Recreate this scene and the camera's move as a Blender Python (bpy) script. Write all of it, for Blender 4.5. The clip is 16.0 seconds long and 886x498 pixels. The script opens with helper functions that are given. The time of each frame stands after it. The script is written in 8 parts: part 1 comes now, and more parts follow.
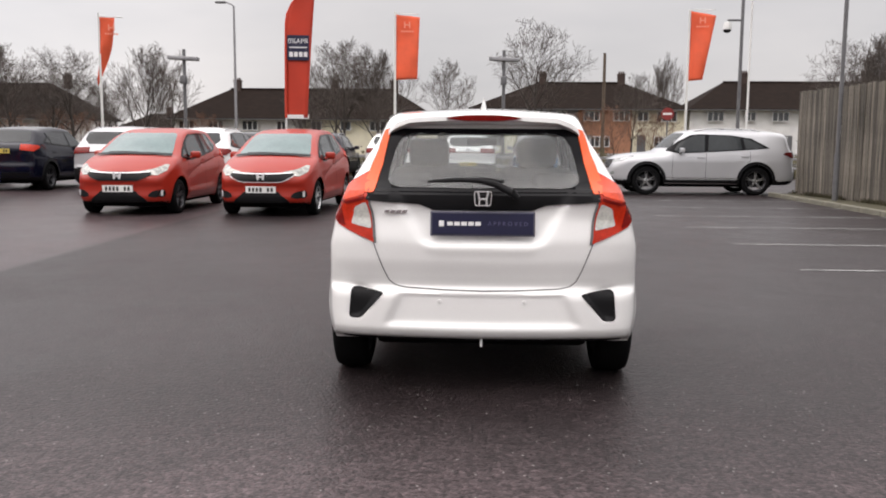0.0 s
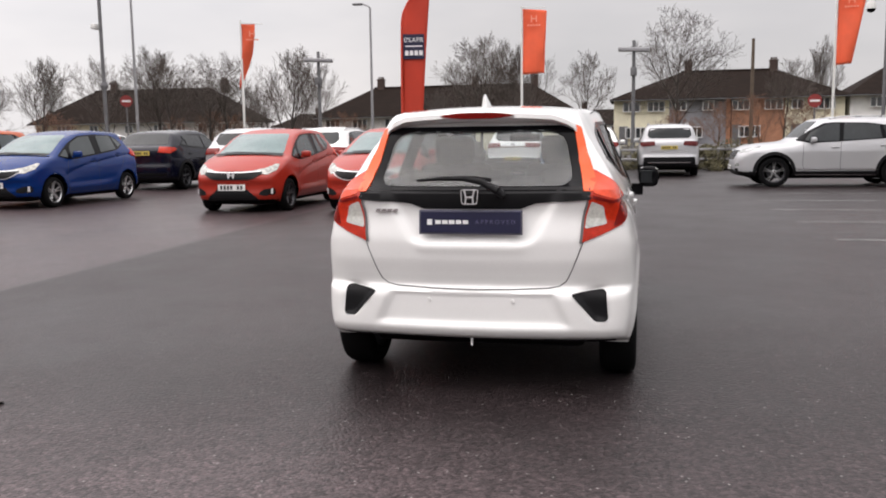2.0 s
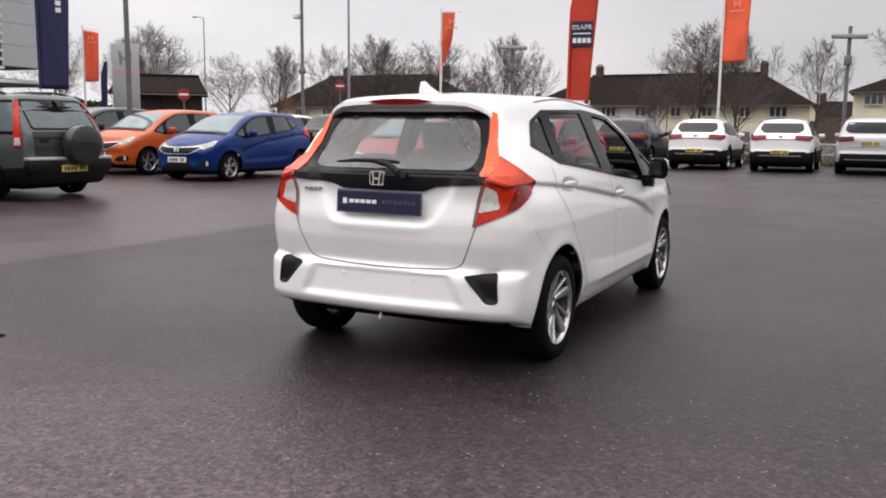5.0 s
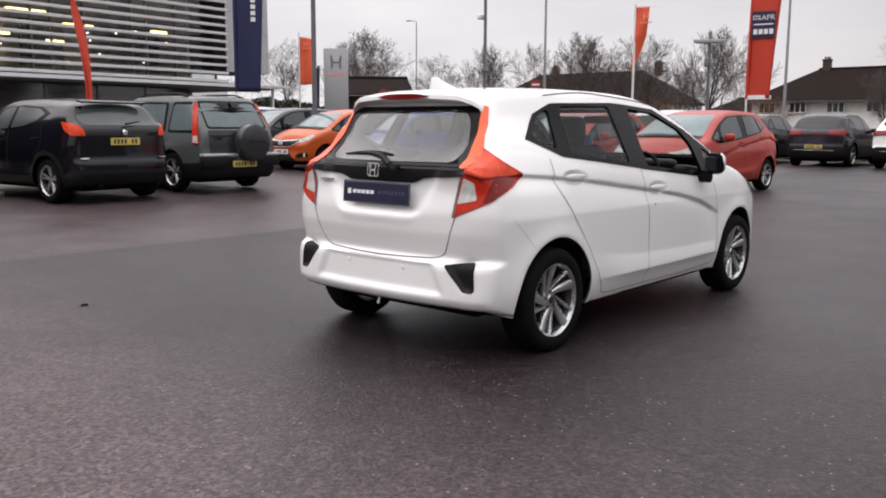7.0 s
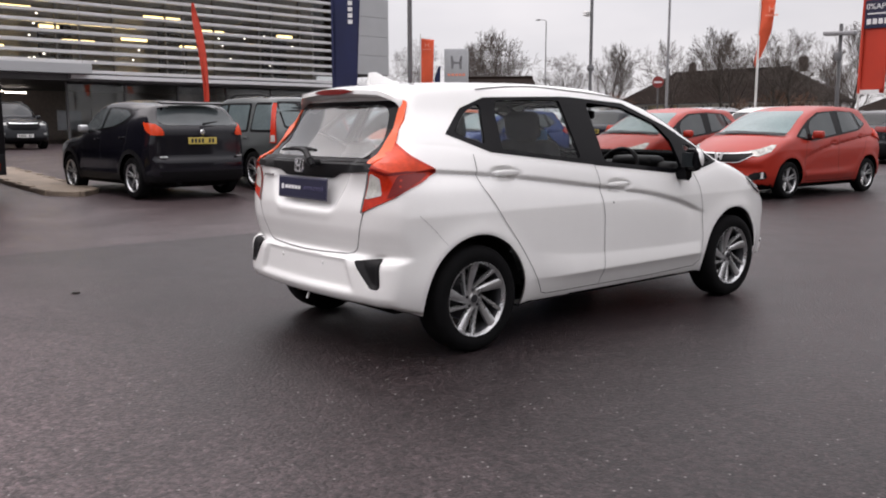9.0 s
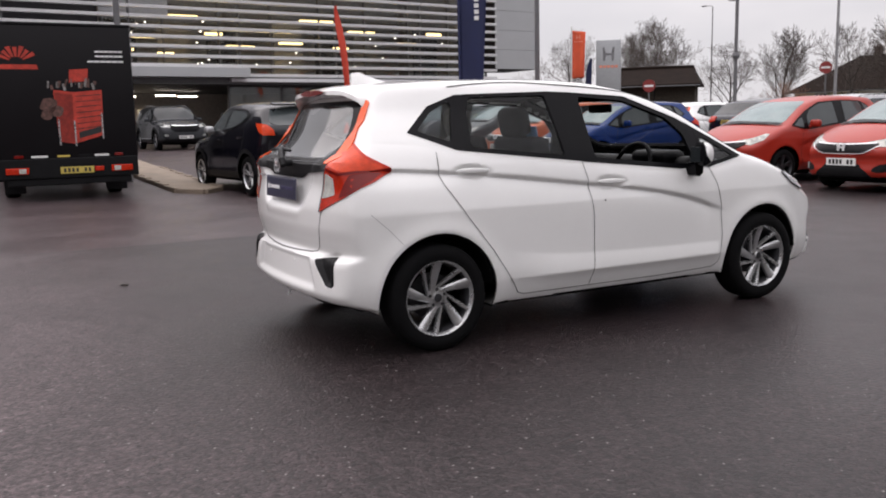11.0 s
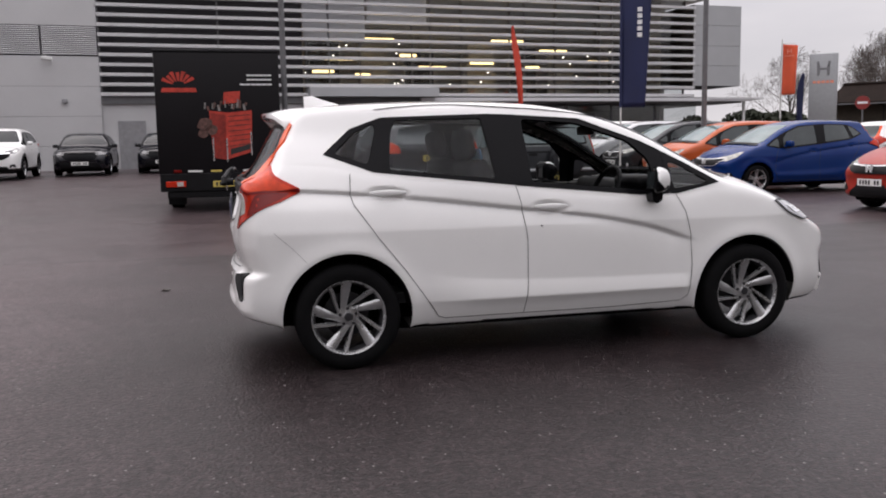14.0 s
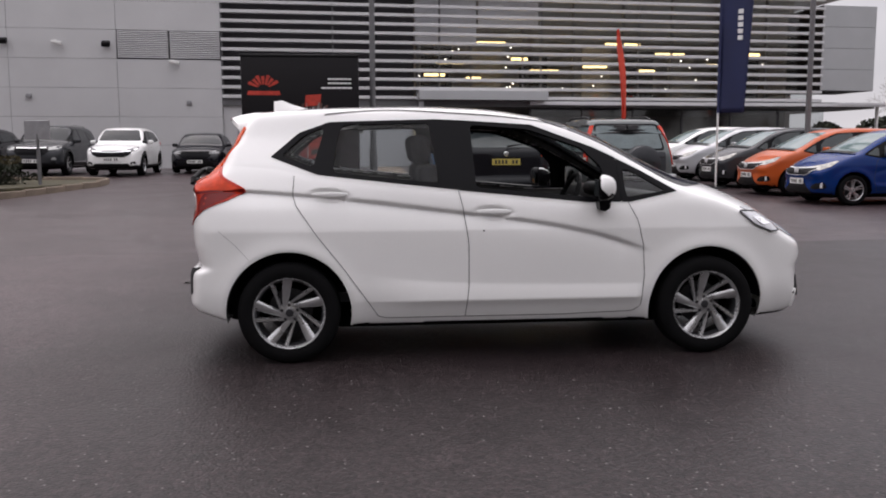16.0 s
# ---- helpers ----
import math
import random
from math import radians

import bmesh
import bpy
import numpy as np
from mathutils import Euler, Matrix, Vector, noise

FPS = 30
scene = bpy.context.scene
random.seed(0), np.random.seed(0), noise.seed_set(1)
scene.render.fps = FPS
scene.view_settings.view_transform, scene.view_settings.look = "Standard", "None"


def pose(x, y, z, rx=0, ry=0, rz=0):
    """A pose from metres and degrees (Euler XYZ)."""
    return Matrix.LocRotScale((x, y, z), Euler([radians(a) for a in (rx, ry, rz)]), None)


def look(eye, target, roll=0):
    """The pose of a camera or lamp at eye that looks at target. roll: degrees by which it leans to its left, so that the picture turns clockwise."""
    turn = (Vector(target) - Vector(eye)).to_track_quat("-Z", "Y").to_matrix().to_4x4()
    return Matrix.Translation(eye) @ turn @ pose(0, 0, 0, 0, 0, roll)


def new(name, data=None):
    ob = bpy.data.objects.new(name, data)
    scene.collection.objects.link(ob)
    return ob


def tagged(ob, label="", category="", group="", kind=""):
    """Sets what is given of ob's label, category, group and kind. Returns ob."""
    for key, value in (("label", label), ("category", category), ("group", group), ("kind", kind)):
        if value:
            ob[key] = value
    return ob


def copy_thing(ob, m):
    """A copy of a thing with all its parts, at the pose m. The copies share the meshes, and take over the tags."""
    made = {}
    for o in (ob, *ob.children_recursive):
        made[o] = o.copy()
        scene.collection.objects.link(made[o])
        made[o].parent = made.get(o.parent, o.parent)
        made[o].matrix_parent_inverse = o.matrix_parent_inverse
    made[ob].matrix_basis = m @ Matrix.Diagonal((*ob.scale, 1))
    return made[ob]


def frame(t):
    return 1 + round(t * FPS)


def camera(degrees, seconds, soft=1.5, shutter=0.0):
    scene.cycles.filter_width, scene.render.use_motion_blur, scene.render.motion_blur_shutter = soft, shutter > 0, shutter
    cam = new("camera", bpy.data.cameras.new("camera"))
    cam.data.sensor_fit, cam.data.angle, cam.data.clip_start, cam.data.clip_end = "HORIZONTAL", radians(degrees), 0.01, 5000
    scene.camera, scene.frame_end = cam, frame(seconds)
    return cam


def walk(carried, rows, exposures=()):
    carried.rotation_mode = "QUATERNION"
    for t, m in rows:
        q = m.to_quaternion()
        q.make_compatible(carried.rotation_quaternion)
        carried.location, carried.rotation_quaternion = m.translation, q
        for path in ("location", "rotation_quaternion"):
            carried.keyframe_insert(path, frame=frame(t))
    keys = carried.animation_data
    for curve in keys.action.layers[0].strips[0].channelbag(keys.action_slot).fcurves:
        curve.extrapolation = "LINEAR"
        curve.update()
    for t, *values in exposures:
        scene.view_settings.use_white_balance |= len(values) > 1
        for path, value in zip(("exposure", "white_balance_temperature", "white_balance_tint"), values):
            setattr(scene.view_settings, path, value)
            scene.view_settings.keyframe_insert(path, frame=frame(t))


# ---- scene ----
cam = camera(54.4, 16.0, soft=1.9)
PATH = [
    (0, (-0.016, -6.303, 1.311), (-0.1, -4.32, 1.07), 0.4),
    (0.5, (0.159, -6.329, 1.32), (-0.033, -4.354, 1.066), 0.3),
    (1, (0.336, -6.281, 1.315), (0.088, -4.313, 1.059), -0.1),
    (1.5, (0.534, -6.217, 1.314), (0.217, -4.258, 1.07), 0.6),
    (2, (0.795, -6.214, 1.329), (0.375, -4.275, 1.077), -0.8),
    (2.5, (1.073, -6.222, 1.314), (0.6, -4.302, 1.019), -0.4),
    (3, (1.314, -6.152, 1.3), (0.789, -4.242, 1.02), -0.4),
    (3.5, (1.582, -6.093, 1.319), (1.003, -4.199, 1.036), -0.0),
    (4, (1.905, -6.085, 1.311), (1.208, -4.236, 1.003), 0.4),
    (4.5, (2.15, -5.967, 1.292), (1.346, -4.157, 1.016), 1.2),
    (5, (2.435, -5.877, 1.31), (1.536, -4.112, 1.031), 0.6),
    (7.5, (3.725, -5.126, 1.287), (2.361, -3.69, 1.01), -0.5),
    (8, (3.9, -4.903, 1.292), (2.491, -3.51, 1.016), -1.6),
    (8.5, (4.168, -4.676, 1.277), (2.683, -3.371, 0.972), -0.6),
    (9, (4.342, -4.423, 1.262), (2.818, -3.159, 0.977), -0.1),
    (9.5, (4.524, -4.187, 1.287), (2.937, -2.992, 1.05), -0.7),
    (10, (4.712, -3.957, 1.278), (3.052, -2.874, 1.007), -0.9),
    (12.5, (5.308, -2.694, 1.268), (3.479, -1.925, 1.015), -1.3),
    (13, (5.469, -2.414, 1.264), (3.598, -1.759, 1.001), -1.0),
    (13.5, (5.52, -2.149, 1.243), (3.619, -1.578, 0.995), -0.8),
    (14, (5.586, -1.903, 1.264), (3.66, -1.421, 1.021), -1.0),
    (14.5, (5.701, -1.612, 1.256), (3.752, -1.244, 1.003), -0.9),
    (15, (5.756, -1.348, 1.238), (3.807, -0.987, 0.969), -0.9),
    (15.5, (5.786, -1.099, 1.255), (3.827, -0.792, 0.992), -0.5),
    (16, (5.874, -0.845, 1.263), (3.897, -0.654, 1.03), -0.2),
]
walk(cam, [(t, look(a, b, r)) for t, a, b, r in PATH], [(0, 0.34, 6850, 17), (5, 0.28, 6750, 18), (9, 0.20, 6700, 19), (13, 0.06, 6700, 20), (16, -0.06, 6650, 21)])

# ---------------------------------------------------------------- light
world = bpy.data.worlds.new("overcast")
scene.world = world
world.use_nodes = True
wn, wl = world.node_tree.nodes, world.node_tree.links
wn.clear()
sky = wn.new("ShaderNodeTexSky")
sky.sky_type, sky.sun_disc = "NISHITA", False
sky.sun_elevation, sky.sun_rotation = radians(61), radians(-124)
sky.air_density, sky.dust_density = 1.0, 3.0
skygain = wn.new("ShaderNodeVectorMath")
skygain.operation = "SCALE"
skygain.inputs["Scale"].default_value = 0.10
wl.new(sky.outputs["Color"], skygain.inputs[0])
wco = wn.new("ShaderNodeTexCoord")
wmap = wn.new("ShaderNodeMapping")
wmap.inputs["Scale"].default_value = (1.2, 1.2, 4.0)
wl.new(wco.outputs["Generated"], wmap.inputs["Vector"])
cloud = wn.new("ShaderNodeTexNoise")
cloud.inputs["Scale"].default_value, cloud.inputs["Detail"].default_value = 2.2, 5.0
wl.new(wmap.outputs["Vector"], cloud.inputs["Vector"])
cramp = wn.new("ShaderNodeValToRGB")
cramp.color_ramp.elements[0].position, cramp.color_ramp.elements[0].color = 0.30, (0.615, 0.645, 0.665, 1)
cramp.color_ramp.elements[1].position, cramp.color_ramp.elements[1].color = 0.72, (0.79, 0.81, 0.815, 1)
wl.new(cloud.outputs["Fac"], cramp.inputs["Fac"])
# an overcast sky is brighter overhead than at the horizon
wsep = wn.new("ShaderNodeSeparateXYZ")
wl.new(wco.outputs["Generated"], wsep.inputs[0])
wup = wn.new("ShaderNodeMapRange")
wup.interpolation_type = "SMOOTHSTEP"
wup.inputs["From Min"].default_value, wup.inputs["From Max"].default_value = 0.12, 0.95
wup.inputs["To Min"].default_value, wup.inputs["To Max"].default_value = 0.86, 3.0
wl.new(wsep.outputs["Z"], wup.inputs["Value"])
wgrad = wn.new("ShaderNodeVectorMath")
wgrad.operation = "SCALE"
wl.new(cramp.outputs["Color"], wgrad.inputs[0])
wl.new(wup.outputs["Result"], wgrad.inputs["Scale"])
# the cloud is thinner and brighter round the hidden sun
wdot = wn.new("ShaderNodeVectorMath")
wdot.operation = "DOT_PRODUCT"
wdot.inputs[1].default_value = Vector((-40, 34, 18)).normalized()
wl.new(wco.outputs["Generated"], wdot.inputs[0])
wglow = wn.new("ShaderNodeMapRange")
wglow.interpolation_type = "SMOOTHSTEP"
wglow.inputs["From Min"].default_value, wglow.inputs["From Max"].default_value = 0.72, 1.0
wglow.inputs["To Min"].default_value, wglow.inputs["To Max"].default_value = 1.0, 1.38
wl.new(wdot.outputs["Value"], wglow.inputs["Value"])
wbright = wn.new("ShaderNodeVectorMath")
wbright.operation = "SCALE"
wl.new(wgrad.outputs["Vector"], wbright.inputs[0])
wl.new(wglow.outputs["Result"], wbright.inputs["Scale"])
wmix = wn.new("ShaderNodeMixRGB")
wmix.inputs["Fac"].default_value = 0.90
wl.new(skygain.outputs["Vector"], wmix.inputs["Color1"])
wl.new(wbright.outputs["Vector"], wmix.inputs["Color2"])
wbg = wn.new("ShaderNodeBackground")
wbg.inputs["Strength"].default_value = 0.90
wl.new(wmix.outputs["Color"], wbg.inputs["Color"])
wout = wn.new("ShaderNodeOutputWorld")
wl.new(wbg.outputs["Background"], wout.inputs["Surface"])

sun = new("sun", bpy.data.lights.new("sun", "SUN"))
sun.data.energy, sun.data.angle, sun.data.color = 1.1, radians(80), (1.0, 0.97, 0.93)
sun.matrix_world = look((-24, -16, 52), (0, 0, 0))


# ---------------------------------------------------------------- materials
def shader(name):
    m = bpy.data.materials.new(name)
    m.use_nodes = True
    n, l = m.node_tree.nodes, m.node_tree.links
    return m, n, l, n["Principled BSDF"]


def mat(name, colour, rough=0.6, metal=0.0, vary=0.15, scale=6.0, fine=60.0, bump=0.0, coat=0.0, spec=0.5, rvary=0.1, stretch=(1, 1, 1)):
    """A surface with colour variation at two scales, uneven gloss and fine relief."""
    m, n, l, b = shader(name)
    co = n.new("ShaderNodeTexCoord")
    mp = n.new("ShaderNodeMapping")
    mp.inputs["Scale"].default_value = stretch
    l.new(co.outputs["Object"], mp.inputs["Vector"])
    big, small = n.new("ShaderNodeTexNoise"), n.new("ShaderNodeTexNoise")
    big.inputs["Scale"].default_value, big.inputs["Detail"].default_value = scale, 4.0
    small.inputs["Scale"].default_value, small.inputs["Detail"].default_value = fine, 3.0
    for t in (big, small):
        l.new(mp.outputs["Vector"], t.inputs["Vector"])
    add = n.new("ShaderNodeMath")
    add.operation = "MULTIPLY_ADD"
    add.inputs[1].default_value = 0.6
    l.new(big.outputs["Fac"], add.inputs[0])
    half = n.new("ShaderNodeMath")
    half.operation = "MULTIPLY"
    half.inputs[1].default_value = 0.4
    l.new(small.outputs["Fac"], half.inputs[0])
    l.new(half.outputs[0], add.inputs[2])
    r = n.new("ShaderNodeValToRGB")
    lo = tuple(c * (1 - vary) for c in colour) + (1,)
    hi = tuple(min(1.0, c * (1 + vary)) for c in colour) + (1,)
    r.color_ramp.elements[0].position, r.color_ramp.elements[0].color = 0.35, lo
    r.color_ramp.elements[1].position, r.color_ramp.elements[1].color = 0.65, hi
    l.new(add.outputs[0], r.inputs["Fac"])
    l.new(r.outputs["Color"], b.inputs["Base Color"])
    rr = n.new("ShaderNodeMapRange")
    rr.inputs["To Min"].default_value, rr.inputs["To Max"].default_value = max(0.02, rough - rvary), min(1.0, rough + rvary)
    l.new(big.outputs["Fac"], rr.inputs["Value"])
    l.new(rr.outputs["Result"], b.inputs["Roughness"])
    b.inputs["Metallic"].default_value = metal
    b.inputs["Coat Weight"].default_value = coat
    b.inputs["Coat Roughness"].default_value = 0.06
    b.inputs["Specular IOR Level"].default_value = spec
    if bump:
        bp = n.new("ShaderNodeBump")
        bp.inputs["Strength"].default_value, bp.inputs["Distance"].default_value = bump, 0.01
        l.new(small.outputs["Fac"], bp.inputs["Height"])
        l.new(bp.outputs["Normal"], b.inputs["Normal"])
    return m


def paint(name, colour, metal=0.0, coat=0.75):
    return mat(name, colour, 0.40, metal, 0.04, 1.5, 220.0, 0.0, coat, 0.30, 0.05)


def glass_mat(name, tint, film=0.0, rough=0.02, power=5.0, base=0.06):
    """See-through glass with a mirror gloss and a thin film of rain and dirt."""
    m, n, l, b = shader(name)
    n.remove(b)
    tr, gl, mx, fr = n.new("ShaderNodeBsdfTransparent"), n.new("ShaderNodeBsdfGlossy"), n.new("ShaderNodeMixShader"), n.new("ShaderNodeLayerWeight")
    tr.inputs["Color"].default_value = (*tint, 1)
    gl.inputs["Roughness"].default_value = rough
    fr.inputs["Blend"].default_value = 0.5
    pw, sc = n.new("ShaderNodeMath"), n.new("ShaderNodeMath")
    pw.operation, sc.operation = "POWER", "MULTIPLY_ADD"
    pw.inputs[1].default_value, sc.inputs[1].default_value, sc.inputs[2].default_value = power, 0.92, base
    l.new(fr.outputs["Facing"], pw.inputs[0])
    l.new(pw.outputs[0], sc.inputs[0])
    l.new(sc.outputs[0], mx.inputs["Fac"])
    df, fm = n.new("ShaderNodeBsdfDiffuse"), n.new("ShaderNodeMixShader")
    df.inputs["Color"].default_value = (0.62, 0.66, 0.67, 1)
    fm.inputs["Fac"].default_value = film
    l.new(tr.outputs[0], fm.inputs[1])
    l.new(df.outputs[0], fm.inputs[2])
    l.new(fm.outputs[0], mx.inputs[1])
    l.new(gl.outputs[0], mx.inputs[2])
    l.new(mx.outputs[0], n["Material Output"].inputs["Surface"])
    return m


def glow(name, colour, power):
    m, n, l, b = shader(name)
    b.inputs["Base Color"].default_value = (*colour, 1)
    b.inputs["Emission Color"].default_value = (*colour, 1)
    b.inputs["Emission Strength"].default_value = power
    return m


def asphalt_mat():
    """Damp tarmac: stones in dark binder, paler grit, a paler band and an older surface beyond a straight joint."""
    m, n, l, b = shader("wet_asphalt")
    co = n.new("ShaderNodeTexCoord")

    def noise(scale, detail, rough=0.55):
        t = n.new("ShaderNodeTexNoise")
        t.inputs["Scale"].default_value, t.inputs["Detail"].default_value, t.inputs["Roughness"].default_value = scale, detail, rough
        l.new(co.outputs["Object"], t.inputs["Vector"])
        return t.outputs["Fac"]

    def remap(value, f0, f1, t0, t1, soft=False):
        r = n.new("ShaderNodeMapRange")
        if soft:
            r.interpolation_type = "SMOOTHSTEP"
        for k, v in zip(("From Min", "From Max", "To Min", "To Max"), (f0, f1, t0, t1)):
            r.inputs[k].default_value = v
        l.new(value, r.inputs["Value"])
        return r.outputs["Result"]

    def calc(op, a, c, d=None, clamp=False):
        r = n.new("ShaderNodeMath")
        r.operation, r.use_clamp = op, clamp
        for k, v in enumerate((a, c, d)):
            if v is None:
                continue
            if isinstance(v, (int, float)):
                r.inputs[k].default_value = v
            else:
                l.new(v, r.inputs[k])
        return r.outputs[0]

    big, patch, mid, fine = noise(0.22, 6.0), noise(1.1, 5.0, 0.6), noise(9.0, 4.0, 0.6), noise(34.0, 5.0, 0.65)
    grit = n.new("ShaderNodeTexVoronoi")
    grit.inputs["Scale"].default_value = 62.0
    l.new(co.outputs["Object"], grit.inputs["Vector"])
    cell = n.new("ShaderNodeSeparateColor")
    l.new(grit.outputs["Color"], cell.inputs[0])
    sep = n.new("ShaderNodeSeparateXYZ")
    l.new(co.outputs["Object"], sep.inputs[0])
    tone = calc("MULTIPLY", remap(cell.outputs[0], 0, 1, 0.45, 1.55), remap(fine, 0.3, 0.7, 0.40, 1.60))
    tone = calc("MULTIPLY", tone, remap(patch, 0.3, 0.7, 0.80, 1.20))
    tone = calc("MULTIPLY", tone, remap(mid, 0.3, 0.7, 0.74, 1.26))
    # scattered pale chippings
    chip = calc("MULTIPLY", calc("GREATER_THAN", cell.outputs[1], 0.981), remap(grit.outputs["Distance"], 0.15, 0.42, 1.0, 0.0))
    # older, paler surface beyond a straight joint
    wob = calc("MULTIPLY_ADD", mid, 0.10, sep.outputs["X"])
    old = remap(wob, -4.74, -4.84, 0, 1)
    seam = calc("MULTIPLY", remap(wob, -4.70, -4.78, 0, 1), remap(wob, -4.88, -4.80, 0, 1))
    # paler band of tarmac behind the parked car
    pale_band = remap(calc("MULTIPLY_ADD", big, 2.2, sep.outputs["Y"]), -0.6, -3.0, 0, 1, True)
    pale_band = calc("SUBTRACT", pale_band, old, clamp=True)
    gain = calc("ADD", calc("MULTIPLY_ADD", old, OLD_GAIN, 1.0), calc("MULTIPLY", pale_band, BAND_GAIN))
    gain = calc("MULTIPLY", gain, calc("MULTIPLY_ADD", seam, -0.35, 1.0))
    tone = calc("MULTIPLY", tone, gain)
    base = n.new("ShaderNodeVectorMath")
    base.operation = "SCALE"
    base.inputs[0].default_value = (0.0206, 0.0150, 0.0158)
    l.new(tone, base.inputs["Scale"])
    light = n.new("ShaderNodeMixRGB")
    light.inputs["Color2"].default_value = (0.34, 0.32, 0.31, 1)
    l.new(calc("MULTIPLY", chip, 0.75), light.inputs["Fac"])
    l.new(base.outputs["Vector"], light.inputs["Color1"])
    l.new(light.outputs["Color"], b.inputs["Base Color"])
    b.inputs["Specular IOR Level"].default_value = 0.25
    l.new(calc("ADD", remap(calc("ADD", big, calc("MULTIPLY", patch, 0.5)), 0.5, 1.0, 0.32, 0.52), calc("MULTIPLY", old, -0.06)), b.inputs["Roughness"])
    bp = n.new("ShaderNodeBump")
    bp.inputs["Strength"].default_value, bp.inputs["Distance"].default_value = 0.52, 0.006
    l.new(calc("MULTIPLY_ADD", fine, 0.7, calc("MULTIPLY", grit.outputs["Distance"], -0.8)), bp.inputs["Height"])
    l.new(bp.outputs["Normal"], b.inputs["Normal"])
    return m


OLD_GAIN, BAND_GAIN = 1.7, 2.1
M_asphalt = asphalt_mat()
M_white = paint("white_paint", (0.83, 0.83, 0.82), 0.0, 1.0)
M_red = paint("red_paint", (0.33, 0.020, 0.009), 0.0, 0.35)
M_blue = mat("blue_paint", (0.0010, 0.024, 0.135), 0.20, 0.1, 0.05, 1.5, 220.0, 0.0, 0.0, 0.30, 0.04)
M_orange = paint("orange_paint", (0.46, 0.076, 0.008), 0.0, 0.4)
M_midnight = mat("midnight_blue_paint", (0.0045, 0.0050, 0.013), 0.12, 0, 0.05, 1.5, 220.0, 0.0, 0.0, 0.34, 0.03)
M_badge = mat("bright_badge", (0.78, 0.78, 0.79), 0.35, 0.2, 0.03)
M_black = mat("black_paint", (0.0050, 0.0050, 0.0085), 0.10, 0, 0.05, 1.5, 220.0, 0.0, 0.0, 0.50, 0.03)
M_silver = paint("silver_paint", (0.48, 0.485, 0.50), 0.40)
M_grey = mat("dark_grey_paint", (0.034, 0.036, 0.040), 0.16, 0.2, 0.05, 1.5, 220.0, 0.0, 0.0, 0.35, 0.04)
M_trim = mat("black_plastic", (0.008, 0.008, 0.009), 0.5, 0, 0.2, 8, 200, 0.1, 0.0, 0.16)
M_gloss_black = mat("gloss_black", (0.005, 0.005, 0.006), 0.18, 0, 0.1, 3, 60, 0.0, 0.0, 0.10)
M_under = mat("underbody", (0.006, 0.006, 0.006), 0.9, 0, 0.3, spec=0.1)
M_gap = mat("panel_gap", (0.13, 0.13, 0.132), 0.9, 0, 0.1)
M_seam = mat("dark_panel_gap", (0.018, 0.018, 0.018), 0.9, 0, 0.1)
M_faint = mat("fine_joint", (0.42, 0.42, 0.42), 0.8, 0, 0.1)
M_tyre = mat("tyre_rubber", (0.0055, 0.0055, 0.006), 0.85, 0, 0.25, 12, 120, 0.2, 0.0, 0.10)
M_alloy = mat("alloy", (0.47, 0.475, 0.48), 0.28, 0.78, 0.15, 8, 90)
M_alloy_dark = mat("dark_alloy", (0.05, 0.05, 0.055), 0.4, 0.6, 0.1)
M_chrome = mat("chrome", (0.90, 0.90, 0.91), 0.22, 1.0, 0.03)
M_dglass = mat("dark_car_glass", (0.022, 0.026, 0.028), 0.08, 0, 0.25, 2, 40, 0.0, 0.0, 0.36, 0.03)
M_mglass = mat("grey_car_glass", (0.050, 0.060, 0.062), 0.12, 0, 0.15, 2, 40, 0.0, 0.0, 0.35, 0.03)
M_pglass = mat("pale_car_glass", (0.085, 0.115, 0.120), 0.10, 0, 0.25, 2, 40, 0.0, 0.0, 0.45, 0.03)
# base colour paled to carry the sky mirrored in the sloped screen
M_sglass = mat("sky_pale_windscreen", (0.105, 0.160, 0.160), 0.07, 0, 0.25, 2, 40, 0.0, 0.0, 0.6, 0.02)
M_cglass = glass_mat("clear_glass", (0.80, 0.83, 0.82))
M_rglass = glass_mat("tinted_glass", (0.66, 0.70, 0.71), 0.045, 0.05, 3.0)
M_dimglass = glass_mat("side_glass", (0.74, 0.77, 0.78), 0.006, base=0.022)
M_lamp_red = mat("red_lens", (0.49, 0.026, 0.008), 0.14, 0, 0.25, 26, 180, 0.0, 0.15, 0.25)
M_lamp_dark = mat("dark_red_lens", (0.17, 0.008, 0.006), 0.10, 0, 0.15, 20, 180, 0.0, 0.15, 0.25)
M_lamp_maroon = mat("maroon_lens", (0.105, 0.012, 0.012), 0.18, 0, 0.2, 20, 180, 0.0, 0.1, 0.25)
M_lamp_orange = mat("orange_red_lens", (0.62, 0.054, 0.014), 0.14, 0, 0.20, 26, 180, 0.0, 0.12, 0.22)
M_reflex = mat("orange_red_reflector", (0.80, 0.105, 0.026), 0.14, 0, 0.06, 30, 220, 0.0, 0.15, 0.25)
M_lamp_clear = mat("clear_lens", (0.62, 0.62, 0.58), 0.12, 0.25, 0.25, 24, 90, 0.0, 0.7)
M_head_bright = mat("headlamp_corner_lens", (0.55, 0.56, 0.58), 0.12, 0.3, 0.25, 22, 90, 0.0, 0.5)
M_head_pale = mat("pale_headlamp_lens", (0.30, 0.30, 0.275), 0.16, 0.2, 0.55, 12, 60, 0.0, 0.5)
M_head_dark = mat("dark_headlamp_lens", (0.085, 0.088, 0.092), 0.10, 0.2, 0.6, 16, 70, 0.0, 0.4)
M_head = mat("headlamp_lens", (0.30, 0.31, 0.30), 0.10, 0.2, 0.55, 14, 60, 0.0, 0.5)
